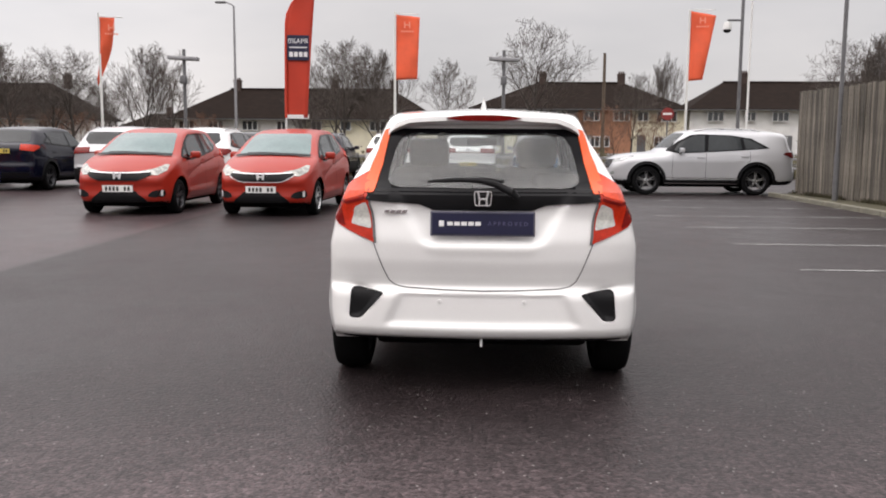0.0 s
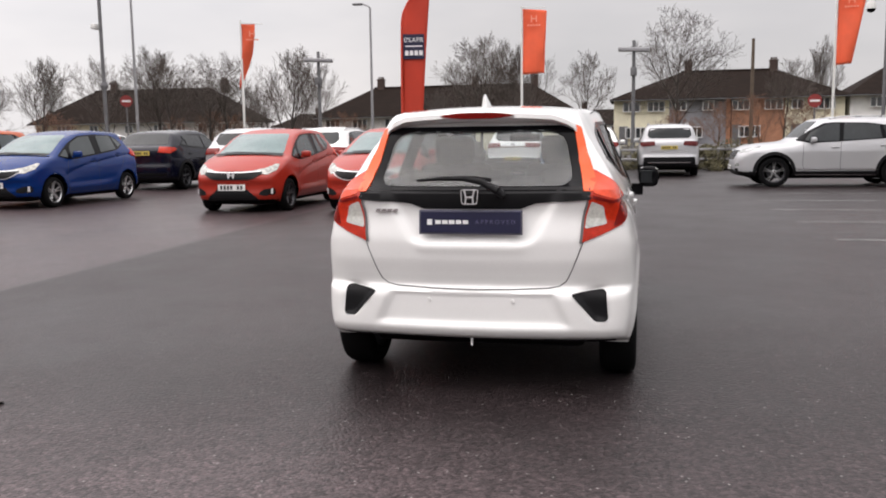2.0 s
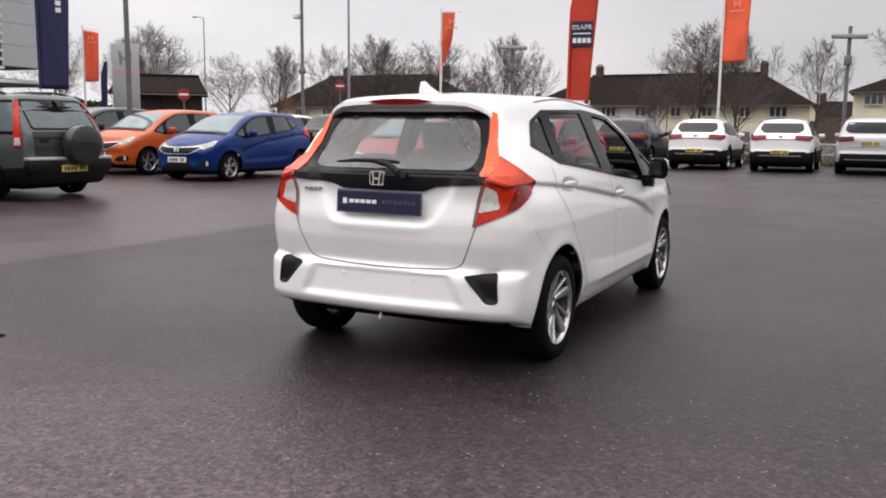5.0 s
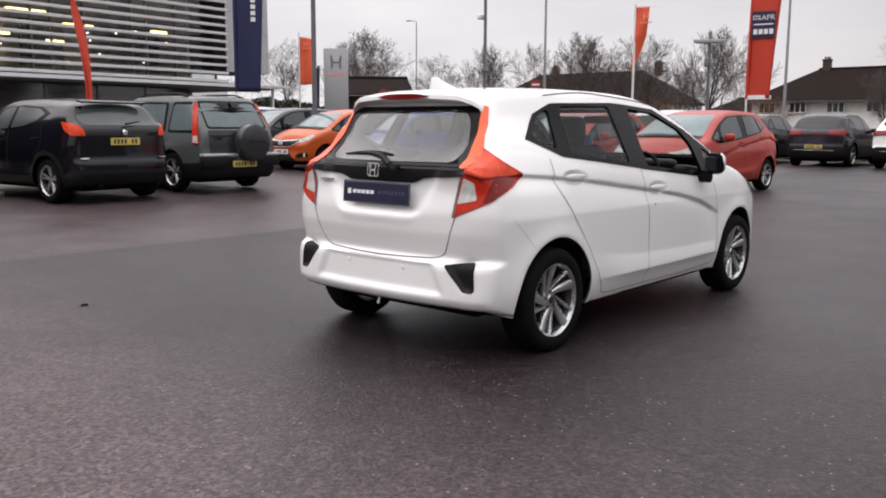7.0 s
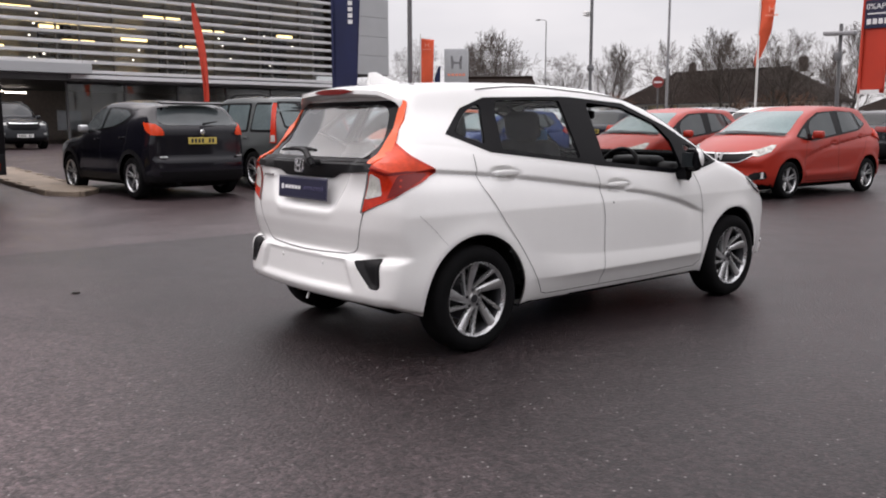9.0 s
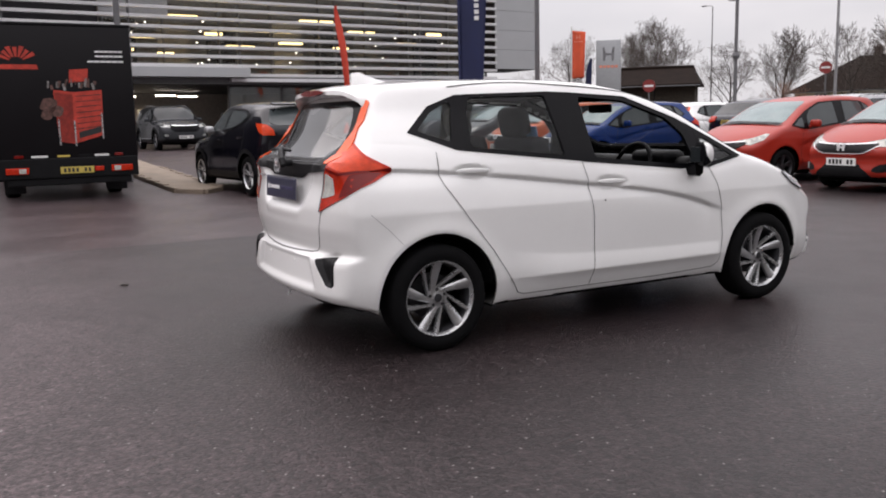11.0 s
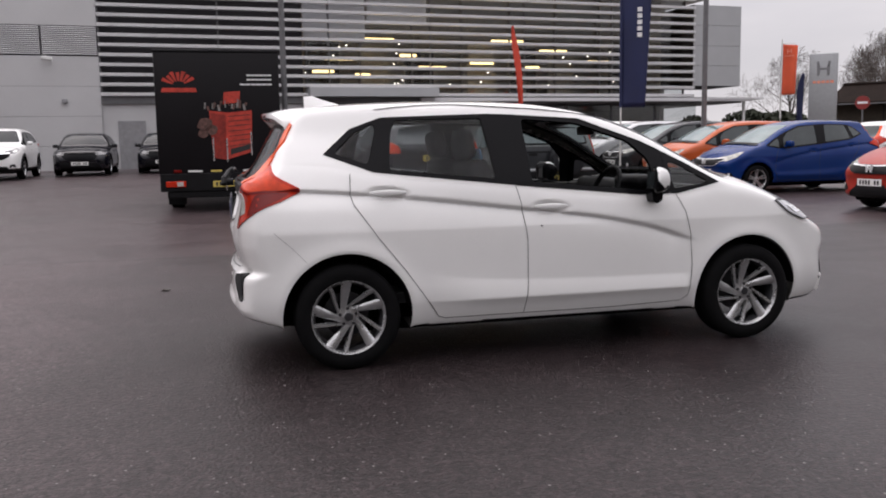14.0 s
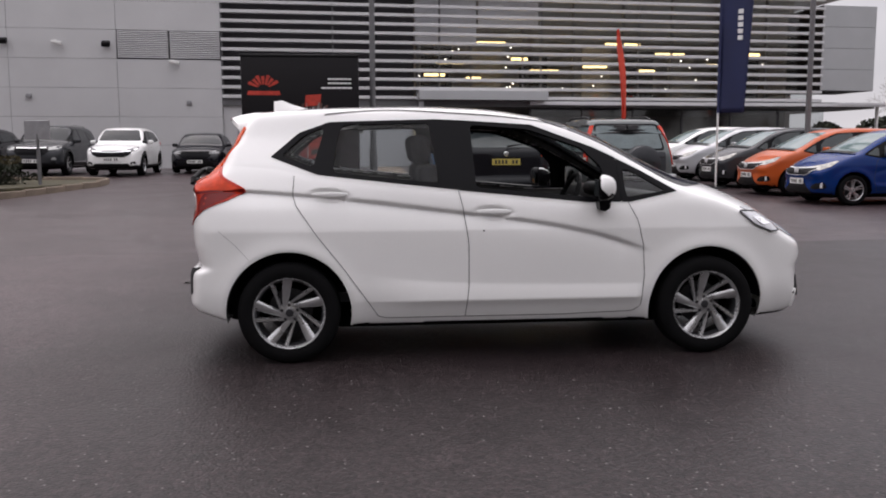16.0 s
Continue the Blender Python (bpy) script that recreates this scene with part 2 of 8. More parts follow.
M_plate_w = mat("white_plate", (0.78, 0.78, 0.76), 0.4, 0, 0.05)
M_plate_y = mat("yellow_plate", (0.58, 0.45, 0.10), 0.4, 0, 0.05)
M_ink = mat("black_ink", (0.02, 0.02, 0.02), 0.5, 0, 0.1)
M_navy = mat("navy_plate", (0.013, 0.014, 0.045), 0.35, 0, 0.08)
M_plate_rim = mat("plate_rim", (0.10, 0.10, 0.13), 0.4, 0, 0.08)
M_letter = mat("white_letter", (0.80, 0.80, 0.80), 0.5, 0, 0.03)
M_dim = mat("dim_letter", (0.11, 0.10, 0.19), 0.5, 0, 0.05)
M_seat = mat("seat_cloth", (0.028, 0.028, 0.030), 0.9, 0, 0.2, 20, 300, 0.3)
M_lining = mat("cabin_lining", (0.14, 0.138, 0.135), 0.85, 0, 0.15)
M_screen_blue = mat("pale_blue_sheet", (0.25, 0.45, 0.75), 0.3, 0, 0.2)


# ---------------------------------------------------------------- mesh helpers
def finish(name, verts, faces, material, parent=None, label="", smooth=0.0):
    me = bpy.data.meshes.new(name)
    me.from_pydata([tuple(map(float, v)) for v in verts], [], faces)
    for m in (material if isinstance(material, (list, tuple)) else [material]):
        me.materials.append(m)
    me.validate()
    if smooth:
        me.shade_smooth()
        me.set_sharp_from_angle(angle=radians(smooth))
    ob = new(name, me)
    if parent:
        ob.parent = parent
    if label:
        ob["label"] = label
    return ob


def part(name, bm, material, parent=None, label="", smooth=0.0):
    me = bpy.data.meshes.new(name)
    bmesh.ops.recalc_face_normals(bm, faces=bm.faces)
    bm.to_mesh(me)
    bm.free()
    for m in (material if isinstance(material, (list, tuple)) else [material]):
        me.materials.append(m)
    if smooth:
        me.shade_smooth()
        me.set_sharp_from_angle(angle=radians(smooth))
    ob = new(name, me)
    if parent:
        ob.parent = parent
    if label:
        ob["label"] = label
    return ob


def empty(name, m, label, category, group="", kind=""):
    e = new(name)
    e.matrix_world = m
    e.empty_display_size = 0.2
    return tagged(e, label, category, group, kind)


def add_box(bm, c, s, rot=None, bevel=0.0):
    """A box of full size s round c, optionally turned and bevelled, added to bm."""
    geo = bmesh.ops.create_cube(bm, size=1.0)
    vs = geo["verts"]
    m = Matrix.Translation(c) @ (rot.to_4x4() if rot else Matrix()) @ Matrix.Diagonal((*s, 1))
    bmesh.ops.transform(bm, matrix=m, verts=vs)
    if bevel:
        es = list({e for v in vs for e in v.link_edges})
        bmesh.ops.bevel(bm, geom=es, offset=bevel, segments=2, profile=0.5, affect="EDGES")
    return vs


def box(c, s, rot=None, bevel=0.0):
    bm = bmesh.new()
    add_box(bm, c, s, rot, bevel)
    return bm


def add_tube(bm, a, b, r0, r1, n=8, caps=True):
    a, b = Vector(a), Vector(b)
    q = (b - a).to_track_quat("Z", "Y").to_matrix()
    rings = []
    for p, r in ((a, r0), (b, r1)):
        rings.append([bm.verts.new(p + q @ Vector((r * math.cos(2 * math.pi * i / n), r * math.sin(2 * math.pi * i / n), 0))) for i in range(n)])
    for i in range(n):
        bm.faces.new((rings[0][i], rings[0][(i + 1) % n], rings[1][(i + 1) % n], rings[1][i]))
    if caps:
        bm.faces.new(rings[0][::-1])
        bm.faces.new(rings[1])


def tube(pts, r, n=8):
    """A bent round bar of one piece through the points."""
    bm = bmesh.new()
    rr = r if isinstance(r, (list, tuple)) else [r] * len(pts)
    pts = [Vector(p) for p in pts]
    rings = []
    for i, p in enumerate(pts):
        d = (pts[min(i + 1, len(pts) - 1)] - p).normalized() + (p - pts[max(i - 1, 0)]).normalized()
        d.normalize()
        u = d.cross(Vector((0, 1, 0)) if abs(d.y) < 0.9 else Vector((1, 0, 0))).normalized()
        w = d.cross(u)
        rings.append([bm.verts.new(p + rr[i] * (math.cos(2 * math.pi * k / n) * u + math.sin(2 * math.pi * k / n) * w)) for k in range(n)])
    for a, b in zip(rings, rings[1:]):
        for k in range(n):
            bm.faces.new((a[k], a[(k + 1) % n], b[(k + 1) % n], b[k]))
    bm.faces.new(rings[0][::-1])
    bm.faces.new(rings[-1])
    return bm


def add_lathe(bm, prof, axis="x", n=32, centre=(0, 0, 0), closed=False):
    """prof: (radius, along). Turned about the axis."""
    rings = []
    for r, a in prof:
        ring = []
        for i in range(n):
            c, s = r * math.cos(2 * math.pi * i / n), r * math.sin(2 * math.pi * i / n)
            p = {"x": (a, c, s), "y": (c, a, s), "z": (c, s, a)}[axis]
            ring.append(bm.verts.new(Vector(p) + Vector(centre)))
        rings.append(ring)
    pairs = list(zip(rings, rings[1:])) + ([(rings[-1], rings[0])] if closed else [])
    for r0, r1 in pairs:
        for i in range(n):
            bm.faces.new((r0[i], r0[(i + 1) % n], r1[(i + 1) % n], r1[i]))


def lathe(prof, axis="x", n=32, centre=(0, 0, 0), closed=False):
    bm = bmesh.new()
    add_lathe(bm, prof, axis, n, centre, closed)
    return bm


def add_prism(bm, poly, h0, h1, plane="xz"):
    """A flat outline given depth along the remaining axis."""
    def at(u, v, h):
        return {"xz": (u, h, v), "yz": (h, u, v), "xy": (u, v, h)}[plane]
    lo = [bm.verts.new(at(u, v, h0)) for u, v in poly]
    hi = [bm.verts.new(at(u, v, h1)) for u, v in poly]
    bm.faces.new(lo[::-1])
    bm.faces.new(hi)
    k = len(poly)
    for i in range(k):
        bm.faces.new((lo[i], lo[(i + 1) % k], hi[(i + 1) % k], hi[i]))


def prism(poly, h0, h1, plane="xz"):
    bm = bmesh.new()
    add_prism(bm, poly, h0, h1, plane)
    return bm


def text_mesh(name, words, size, material, parent, m, label=""):
    cu = bpy.data.curves.new(name, "FONT")
    cu.body, cu.size, cu.extrude, cu.align_x, cu.align_y = words, size, 0.002, "CENTER", "CENTER"
    tmp = new(name + "_tmp", cu)
    bpy.context.view_layer.update()
    me = bpy.data.meshes.new_from_object(tmp.evaluated_get(bpy.context.evaluated_depsgraph_get()))
    bpy.data.objects.remove(tmp)
    me.materials.clear()
    me.materials.append(material)
    ob = new(name, me)
    ob.parent = parent
    ob.matrix_basis = m
    if label:
        ob["label"] = label
    return ob


def ground_z(x, y):
    """The car park rises a little away from the white car, more towards the showroom."""
    s = min(1.0, max(0.0, (y - 1.0) / 8.0))
    u = min(1.0, max(0.0, (-7.0 - x) / 21.0))
    v = min(1.0, max(0.0, (30.0 - y) / 20.0))
    return 0.06 * s * s * (3 - 2 * s) + 0.42 * u * u * (3 - 2 * u) * v


# ---------------------------------------------------------------- car bodies
def curve(points):
    """A smooth monotone curve through (a, b) points."""
    p = np.array(sorted(points), float)
    x, y = p[:, 0], p[:, 1]
    d = np.diff(y) / np.diff(x)
    m = np.empty_like(y)
    m[0], m[-1] = d[0], d[-1]
    for i in range(1, len(y) - 1):
        m[i] = 0.0 if d[i - 1] * d[i] <= 0 else 2 * d[i - 1] * d[i] / (d[i - 1] + d[i])
    xs = np.linspace(x[0], x[-1], 500)
    k = np.clip(np.searchsorted(x, xs) - 1, 0, len(x) - 2)
    h = x[k + 1] - x[k]
    t = (xs - x[k]) / h
    ys = (2 * t**3 - 3 * t**2 + 1) * y[k] + (t**3 - 2 * t**2 + t) * h * m[k] + (-2 * t**3 + 3 * t**2) * y[k + 1] + (t**3 - t**2) * h * m[k + 1]
    return lambda a: np.interp(a, xs, ys)


def inside(poly, u, v):
    poly = np.asarray(poly, float)
    c = np.zeros(np.shape(u), bool)
    j = len(poly) - 1
    for i in range(len(poly)):
        (ax, ay), (bx, by) = poly[i], poly[j]
        hit = ((ay > v) != (by > v)) & (u < (bx - ax) * (v - ay) / ((by - ay) if by != ay else 1e-9) + ax)
        c ^= hit
        j = i
    return c


def rounded(poly, r, n=4):
    """The outline with its corners rounded."""
    out, k = [], len(poly)
    for i in range(k):
        p, a, b = (Vector(poly[j % k]) for j in (i, i - 1, i + 1))
        da, db = (a - p), (b - p)
        q = min(r, da.length * 0.45, db.length * 0.45)
        s, e = p + da.normalized() * q, p + db.normalized() * q
        for j in range(n + 1):
            t = j / n
            out.append(tuple(s * (1 - t) ** 2 + p * 2 * t * (1 - t) + e * t * t))
    return out


def grow(poly, d):
    """The outline moved outwards by d (inwards if negative); the outline may turn either way."""
    k = len(poly)
    area = sum(poly[i][0] * poly[(i + 1) % k][1] - poly[(i + 1) % k][0] * poly[i][1] for i in range(k))
    s = 1 if area > 0 else -1
    out = []
    for i in range(k):
        p, a, b = (Vector(poly[j % k]) for j in (i, i - 1, i + 1))
        n1, n2 = (p - a).normalized(), (b - p).normalized()
        m1, m2 = Vector((n1.y, -n1.x)) * s, Vector((n2.y, -n2.x)) * s
        m = m1 + m2
        m = m / max(m.length_squared / 2, 0.35)
        out.append(tuple(p + m * d))
    return out


def mirrored(poly):
    return [(-u, v) for u, v in poly][::-1]


class Shape:
    """A car's outer surface: sides, top, front and rear meet with rounded edges."""

    def __init__(s, top, rear, front, plan, belt, bottom, lean=0.44, soft=0.020, crown=0.10, sweep=0.28, rear_bow=(0.16, 1.2, 0.62), front_bow=(0.12, 1.5, 0.50),
                 extra=None, tuck=0.06, waist=0.78, back=None, wheels=(1.265, -1.265, 0.30, 0.365)):
        s.top, s.rear, s.front, s.plan, s.belt = curve(top), curve(rear), curve(front), curve(plan), curve(belt)
        s.back = back
        s.bottom, s.lean, s.soft, s.crown, s.sweep, s.rb, s.fb, s.extra, s.tuck, s.waist, s.wheels = bottom, lean, soft, crown, sweep, rear_bow, front_bow, extra, tuck, waist, wheels
        s.y0, s.y1 = min(b for a, b in rear), max(b for a, b in front)
        s.zmax, s.wmax = max(b for a, b in top), max(b for a, b in plan)

    def side(s, y, z):
        w = s.plan(y)
        d = z - (s.belt(y) - 0.02)
        w = w - s.lean * 0.5 * (d + np.sqrt(d * d + 0.0025)) - 0.16 * np.maximum(0, z - s.waist) * np.where(d < 0, 1, 0) - 0.16 * np.where(d >= 0, np.maximum(0, s.belt(y) - 0.02 - s.waist), 0)
        low = np.maximum(0, 0.46 - z) / 0.26
        w = w - s.tuck * low**2
        for wy in s.wheels[:2]:
            r = np.hypot(y - wy, z - s.wheels[2])
            w = w + 0.014 * np.exp(-((r - s.wheels[3]) / 0.07) ** 2)
        if s.extra:
            w = w + s.extra(y, z)
        return w

    def f(s, p):
        x, y, z = np.abs(p[:, 0]), p[:, 1], p[:, 2]
        a = x - s.side(y, z)
        rear = s.rear(z) + s.rb[0] * x**2 + s.rb[1] * np.maximum(0, x - s.rb[2]) ** 2
        if s.back:
            rear = rear + s.back(x, z)
        front = s.front(z) - s.fb[0] * x**2 - s.fb[1] * np.maximum(0, x - s.fb[2]) ** 2
        top = s.top(y + s.sweep * x**2 * np.clip(y * 2 + 0.3, 0, 1)) - s.crown * x**2
        v = np.stack([a, rear - y, y - front, (z - top) * 0.8, s.bottom - z])
        m = v.max(0)
        return m + s.soft * np.log(np.exp((v - m) / s.soft).sum(0)) - 0.0

    def solve(s, a, b):
        """Where the way from a (inside) to b (outside) crosses the surface."""
        lo, hi = np.zeros(len(a)), np.ones(len(a))
        for _ in range(30):
            mid = (lo + hi) / 2
            out = s.f(a + (b - a) * mid[:, None]) > 0
            hi, lo = np.where(out, mid, hi), np.where(out, lo, mid)
        return a + (b - a) * hi[:, None]

    def shell(s, ny, nz, nx, inset=0.0):
        """Vertices and quads of the whole skin."""
        bx, by0, by1, bz0, bz1 = s.wmax + 0.1, s.y0 - 0.12, s.y1 + 0.12, s.bottom - 0.1, s.zmax + 0.1
        idx, pts, quads = {}, [], []

        def vid(i, j, k):
            if (i, j, k) not in idx:
                idx[i, j, k] = len(pts)
                pts.append((-bx + 2 * bx * i / nx, by0 + (by1 - by0) * j / ny, bz0 + (bz1 - bz0) * k / nz))
            return idx[i, j, k]
        for j in range(ny):
            for k in range(nz):
                quads.append((vid(0, j, k), vid(0, j, k + 1), vid(0, j + 1, k + 1), vid(0, j + 1, k)))
                quads.append((vid(nx, j, k), vid(nx, j + 1, k), vid(nx, j + 1, k + 1), vid(nx, j, k + 1)))
            for i in range(nx):
                quads.append((vid(i, j, 0), vid(i, j + 1, 0), vid(i + 1, j + 1, 0), vid(i + 1, j, 0)))
                quads.append((vid(i, j, nz), vid(i + 1, j, nz), vid(i + 1, j + 1, nz), vid(i, j + 1, nz)))
        for i in range(nx):
            for k in range(nz):
                quads.append((vid(i, 0, k), vid(i + 1, 0, k), vid(i + 1, 0, k + 1), vid(i, 0, k + 1)))
                quads.append((vid(i, ny, k), vid(i, ny, k + 1), vid(i + 1, ny, k + 1), vid(i + 1, ny, k)))
        b = np.array(pts)
        a = b.copy()
        a[:, 0] *= 0.35
        a[:, 1] = np.clip(b[:, 1], s.y0 + 0.55, s.y1 - 0.62)
        a[:, 2] = s.bottom + 0.42 + 0.12 * (b[:, 2] - bz0) / (bz1 - bz0)
        v = s.solve(a, b)
        if inset:
            d = a - v
            v = v + d / np.linalg.norm(d, axis=1)[:, None] * inset
        return v, np.array(quads)

    def patch(s, poly, U, V, N, lift=0.003, skirt=0.012, step=0.05, hole=None):
        """A panel that lies on the surface inside an outline given in the plane U, V and seen along N."""
        from mathutils.geometry import delaunay_2d_cdt
        U, V, N = (np.array(q, float) for q in (U, V, N))

        def dense(pl):
            out = []
            for i in range(len(pl)):
                a, b = np.array(pl[i]), np.array(pl[(i + 1) % len(pl)])
                k = max(1, int(np.linalg.norm(b - a) / step + 0.5))
                out += [tuple(a + (b - a) * t / k) for t in range(k)]
            return out
        rim = dense(poly)
        rims = [rim] + ([dense(hole)] if hole else [])
        co, edges = [], []
        for r in rims:
            o = len(co)
            co += r
            edges += [(o + i, o + (i + 1) % len(r)) for i in range(len(r))]
        q = np.array(rim)
        lo, hi = q.min(0), q.max(0)
        gu, gv = np.meshgrid(np.arange(lo[0] + step / 2, hi[0], step), np.arange(lo[1] + step / 2, hi[1], step))
        gu, gv = gu.ravel(), gv.ravel()
        ok = inside(rim, gu, gv)
        if hole:
            ok &= ~inside(rims[1], gu, gv)
        allrim = np.array(co)
        g = np.stack([gu[ok], gv[ok]], 1)
        if len(g):
            near = np.sqrt(((g[:, None, :] - allrim[None, :, :]) ** 2).sum(2)).min(1)
            g = g[near > step * 0.4]
        res = delaunay_2d_cdt([Vector(c) for c in co] + [Vector(c) for c in g], edges, [], 1, 1e-6)
        vs, tris = np.array([tuple(c) for c in res[0]]), res[2]
        cen = np.array([vs[list(t)].mean(0) for t in tris])
        keep = inside(rim, cen[:, 0], cen[:, 1])
        if hole:
            keep &= ~inside(rims[1], cen[:, 0], cen[:, 1])
        tris = [tuple(t) for t, k in zip(tris, keep) if k]
        a = vs[:, :1] * U + vs[:, 1:] * V
        p = s.solve(a + N * 0.0, a + N * 4.0)
        e = 1e-3
        grad = np.stack([(s.f(p + d) - s.f(p - d)) for d in np.eye(3) * e], 1)
        grad /= np.linalg.norm(grad, axis=1)[:, None]
        raised = np.array([lift(u, w) for u, w in vs])[:, None] if callable(lift) else lift
        verts = list(p + grad * raised)
        # outward turning and a skirt that gives the panel its depth
        t0 = tris[0]
        nn = np.cross(verts[t0[1]] - verts[t0[0]], verts[t0[2]] - verts[t0[0]])
        if np.dot(nn, N) < 0:
            tris = [t[::-1] for t in tris]
        count = {}
        for t in tris:
            for i in range(3):
                count[t[i], t[(i + 1) % 3]] = 1
        border = [(i, j) for i, j in count if (j, i) not in count]
        low = {}
        for i, j in border:
            for k in (i, j):
                if k not in low:
                    low[k] = len(verts)
                    verts.append(p[k] - grad[k] * skirt)
        faces = tris + [(j, i, low[i], low[j]) for i, j in border]
        return verts, faces

    def strip(s, pts, U, V, N, width=0.0045, lift=0.0015, step=0.04):
        """A narrow band along a line of points on the surface."""
        p = [Vector(q) for q in pts]
        dense = []
        for a, b in zip(p, p[1:]):
            k = max(1, int((b - a).length / step + 0.5))
            dense += [a + (b - a) * t / k for t in range(k)]
        dense.append(p[-1])
        left, right = [], []
        for i, q in enumerate(dense):
            d = (dense[min(i + 1, len(dense) - 1)] - dense[max(i - 1, 0)]).normalized()
            n = Vector((-d.y, d.x)) * width / 2
            left.append(q + n)
            right.append(q - n)
        U, V, N = (np.array(q, float) for q in (U, V, N))
        c = np.array([tuple(q) for q in left + right])
        a = c[:, :1] * U + c[:, 1:] * V
        v = s.solve(a, a + N * 4.0)
        grad = np.stack([(s.f(v + d) - s.f(v - d)) for d in np.eye(3) * 1e-3], 1)
        grad /= np.linalg.norm(grad, axis=1)[:, None]
        v = v + grad * lift
        k = len(left)
        faces = [(i, i + 1, k + i + 1, k + i) for i in range(k - 1)]
        n0 = np.cross(v[1] - v[0], v[k] - v[0])
        if np.dot(n0, N) < 0:
            faces = [f[::-1] for f in faces]
        return v, faces


SIDE_R = ((0, 1, 0), (0, 0, 1), (1, 0, 0))
SIDE_L = ((0, 1, 0), (0, 0, 1), (-1, 0, 0))
REAR = ((1, 0, 0), (0, 0, 1), (0, -1, 0))
FRONT = ((1, 0, 0), (0, 0, 1), (0, 1, 0))
TAIL_R = ((0.8, 0.6, 0), (0, 0, 1), (0.6, -0.8, 0))
TAIL_L = ((-0.8, 0.6, 0), (0, 0, 1), (-0.6, -0.8, 0))
HEAD_R = ((0.8, -0.6, 0), (0, 0, 1), (0.6, 0.8, 0))
HEAD_L = ((-0.8, -0.6, 0), (0, 0, 1), (-0.6, 0.8, 0))


def skin(sh, ny, nz, nx, cuts=(), inset=0.0):
    """The painted skin with wheel openings and the given cut regions (functions of face centres)."""
    v, q = sh.shell(ny, nz, nx, inset)
    c = v[q].mean(1)
    wyf, wyr, wz, wr = sh.wheels
    drop = np.zeros(len(q), bool)
    for wy in (wyf, wyr):
        drop |= (np.hypot(c[:, 1] - wy, c[:, 2] - wz) < wr) & (np.abs(c[:, 0]) > 0.45)
    for cut in cuts:
        drop |= cut(c)
    q = q[~drop]
    # even out the wheel openings
    for wy in (wyf, wyr):
        r = np.hypot(v[:, 1] - wy, v[:, 2] - wz)
        near = (np.abs(r - wr) < 0.032) & (np.abs(v[:, 0]) > 0.55)
        used = np.zeros(len(v), bool)
        used[q.ravel()] = True
        near &= used
        edge = {}
        for f in q:
            for i in range(4):
                edge[f[i], f[(i + 1) % 4]] = 1
        rim = {i for i, j in edge if (j, i) not in edge} | {j for i, j in edge if (j, i) not in edge}
        for i in np.nonzero(near)[0]:
            if i in rim:
                k = wr / max(r[i], 1e-6)
                v[i, 1], v[i, 2] = wy + (v[i, 1] - wy) * k, wz + (v[i, 2] - wz) * k
                v[i, 0] = np.sign(v[i, 0]) * (sh.side(np.array([v[i, 1]]), np.array([v[i, 2]]))[0] - inset - 0.004)
    return v, [tuple(f) for f in q]


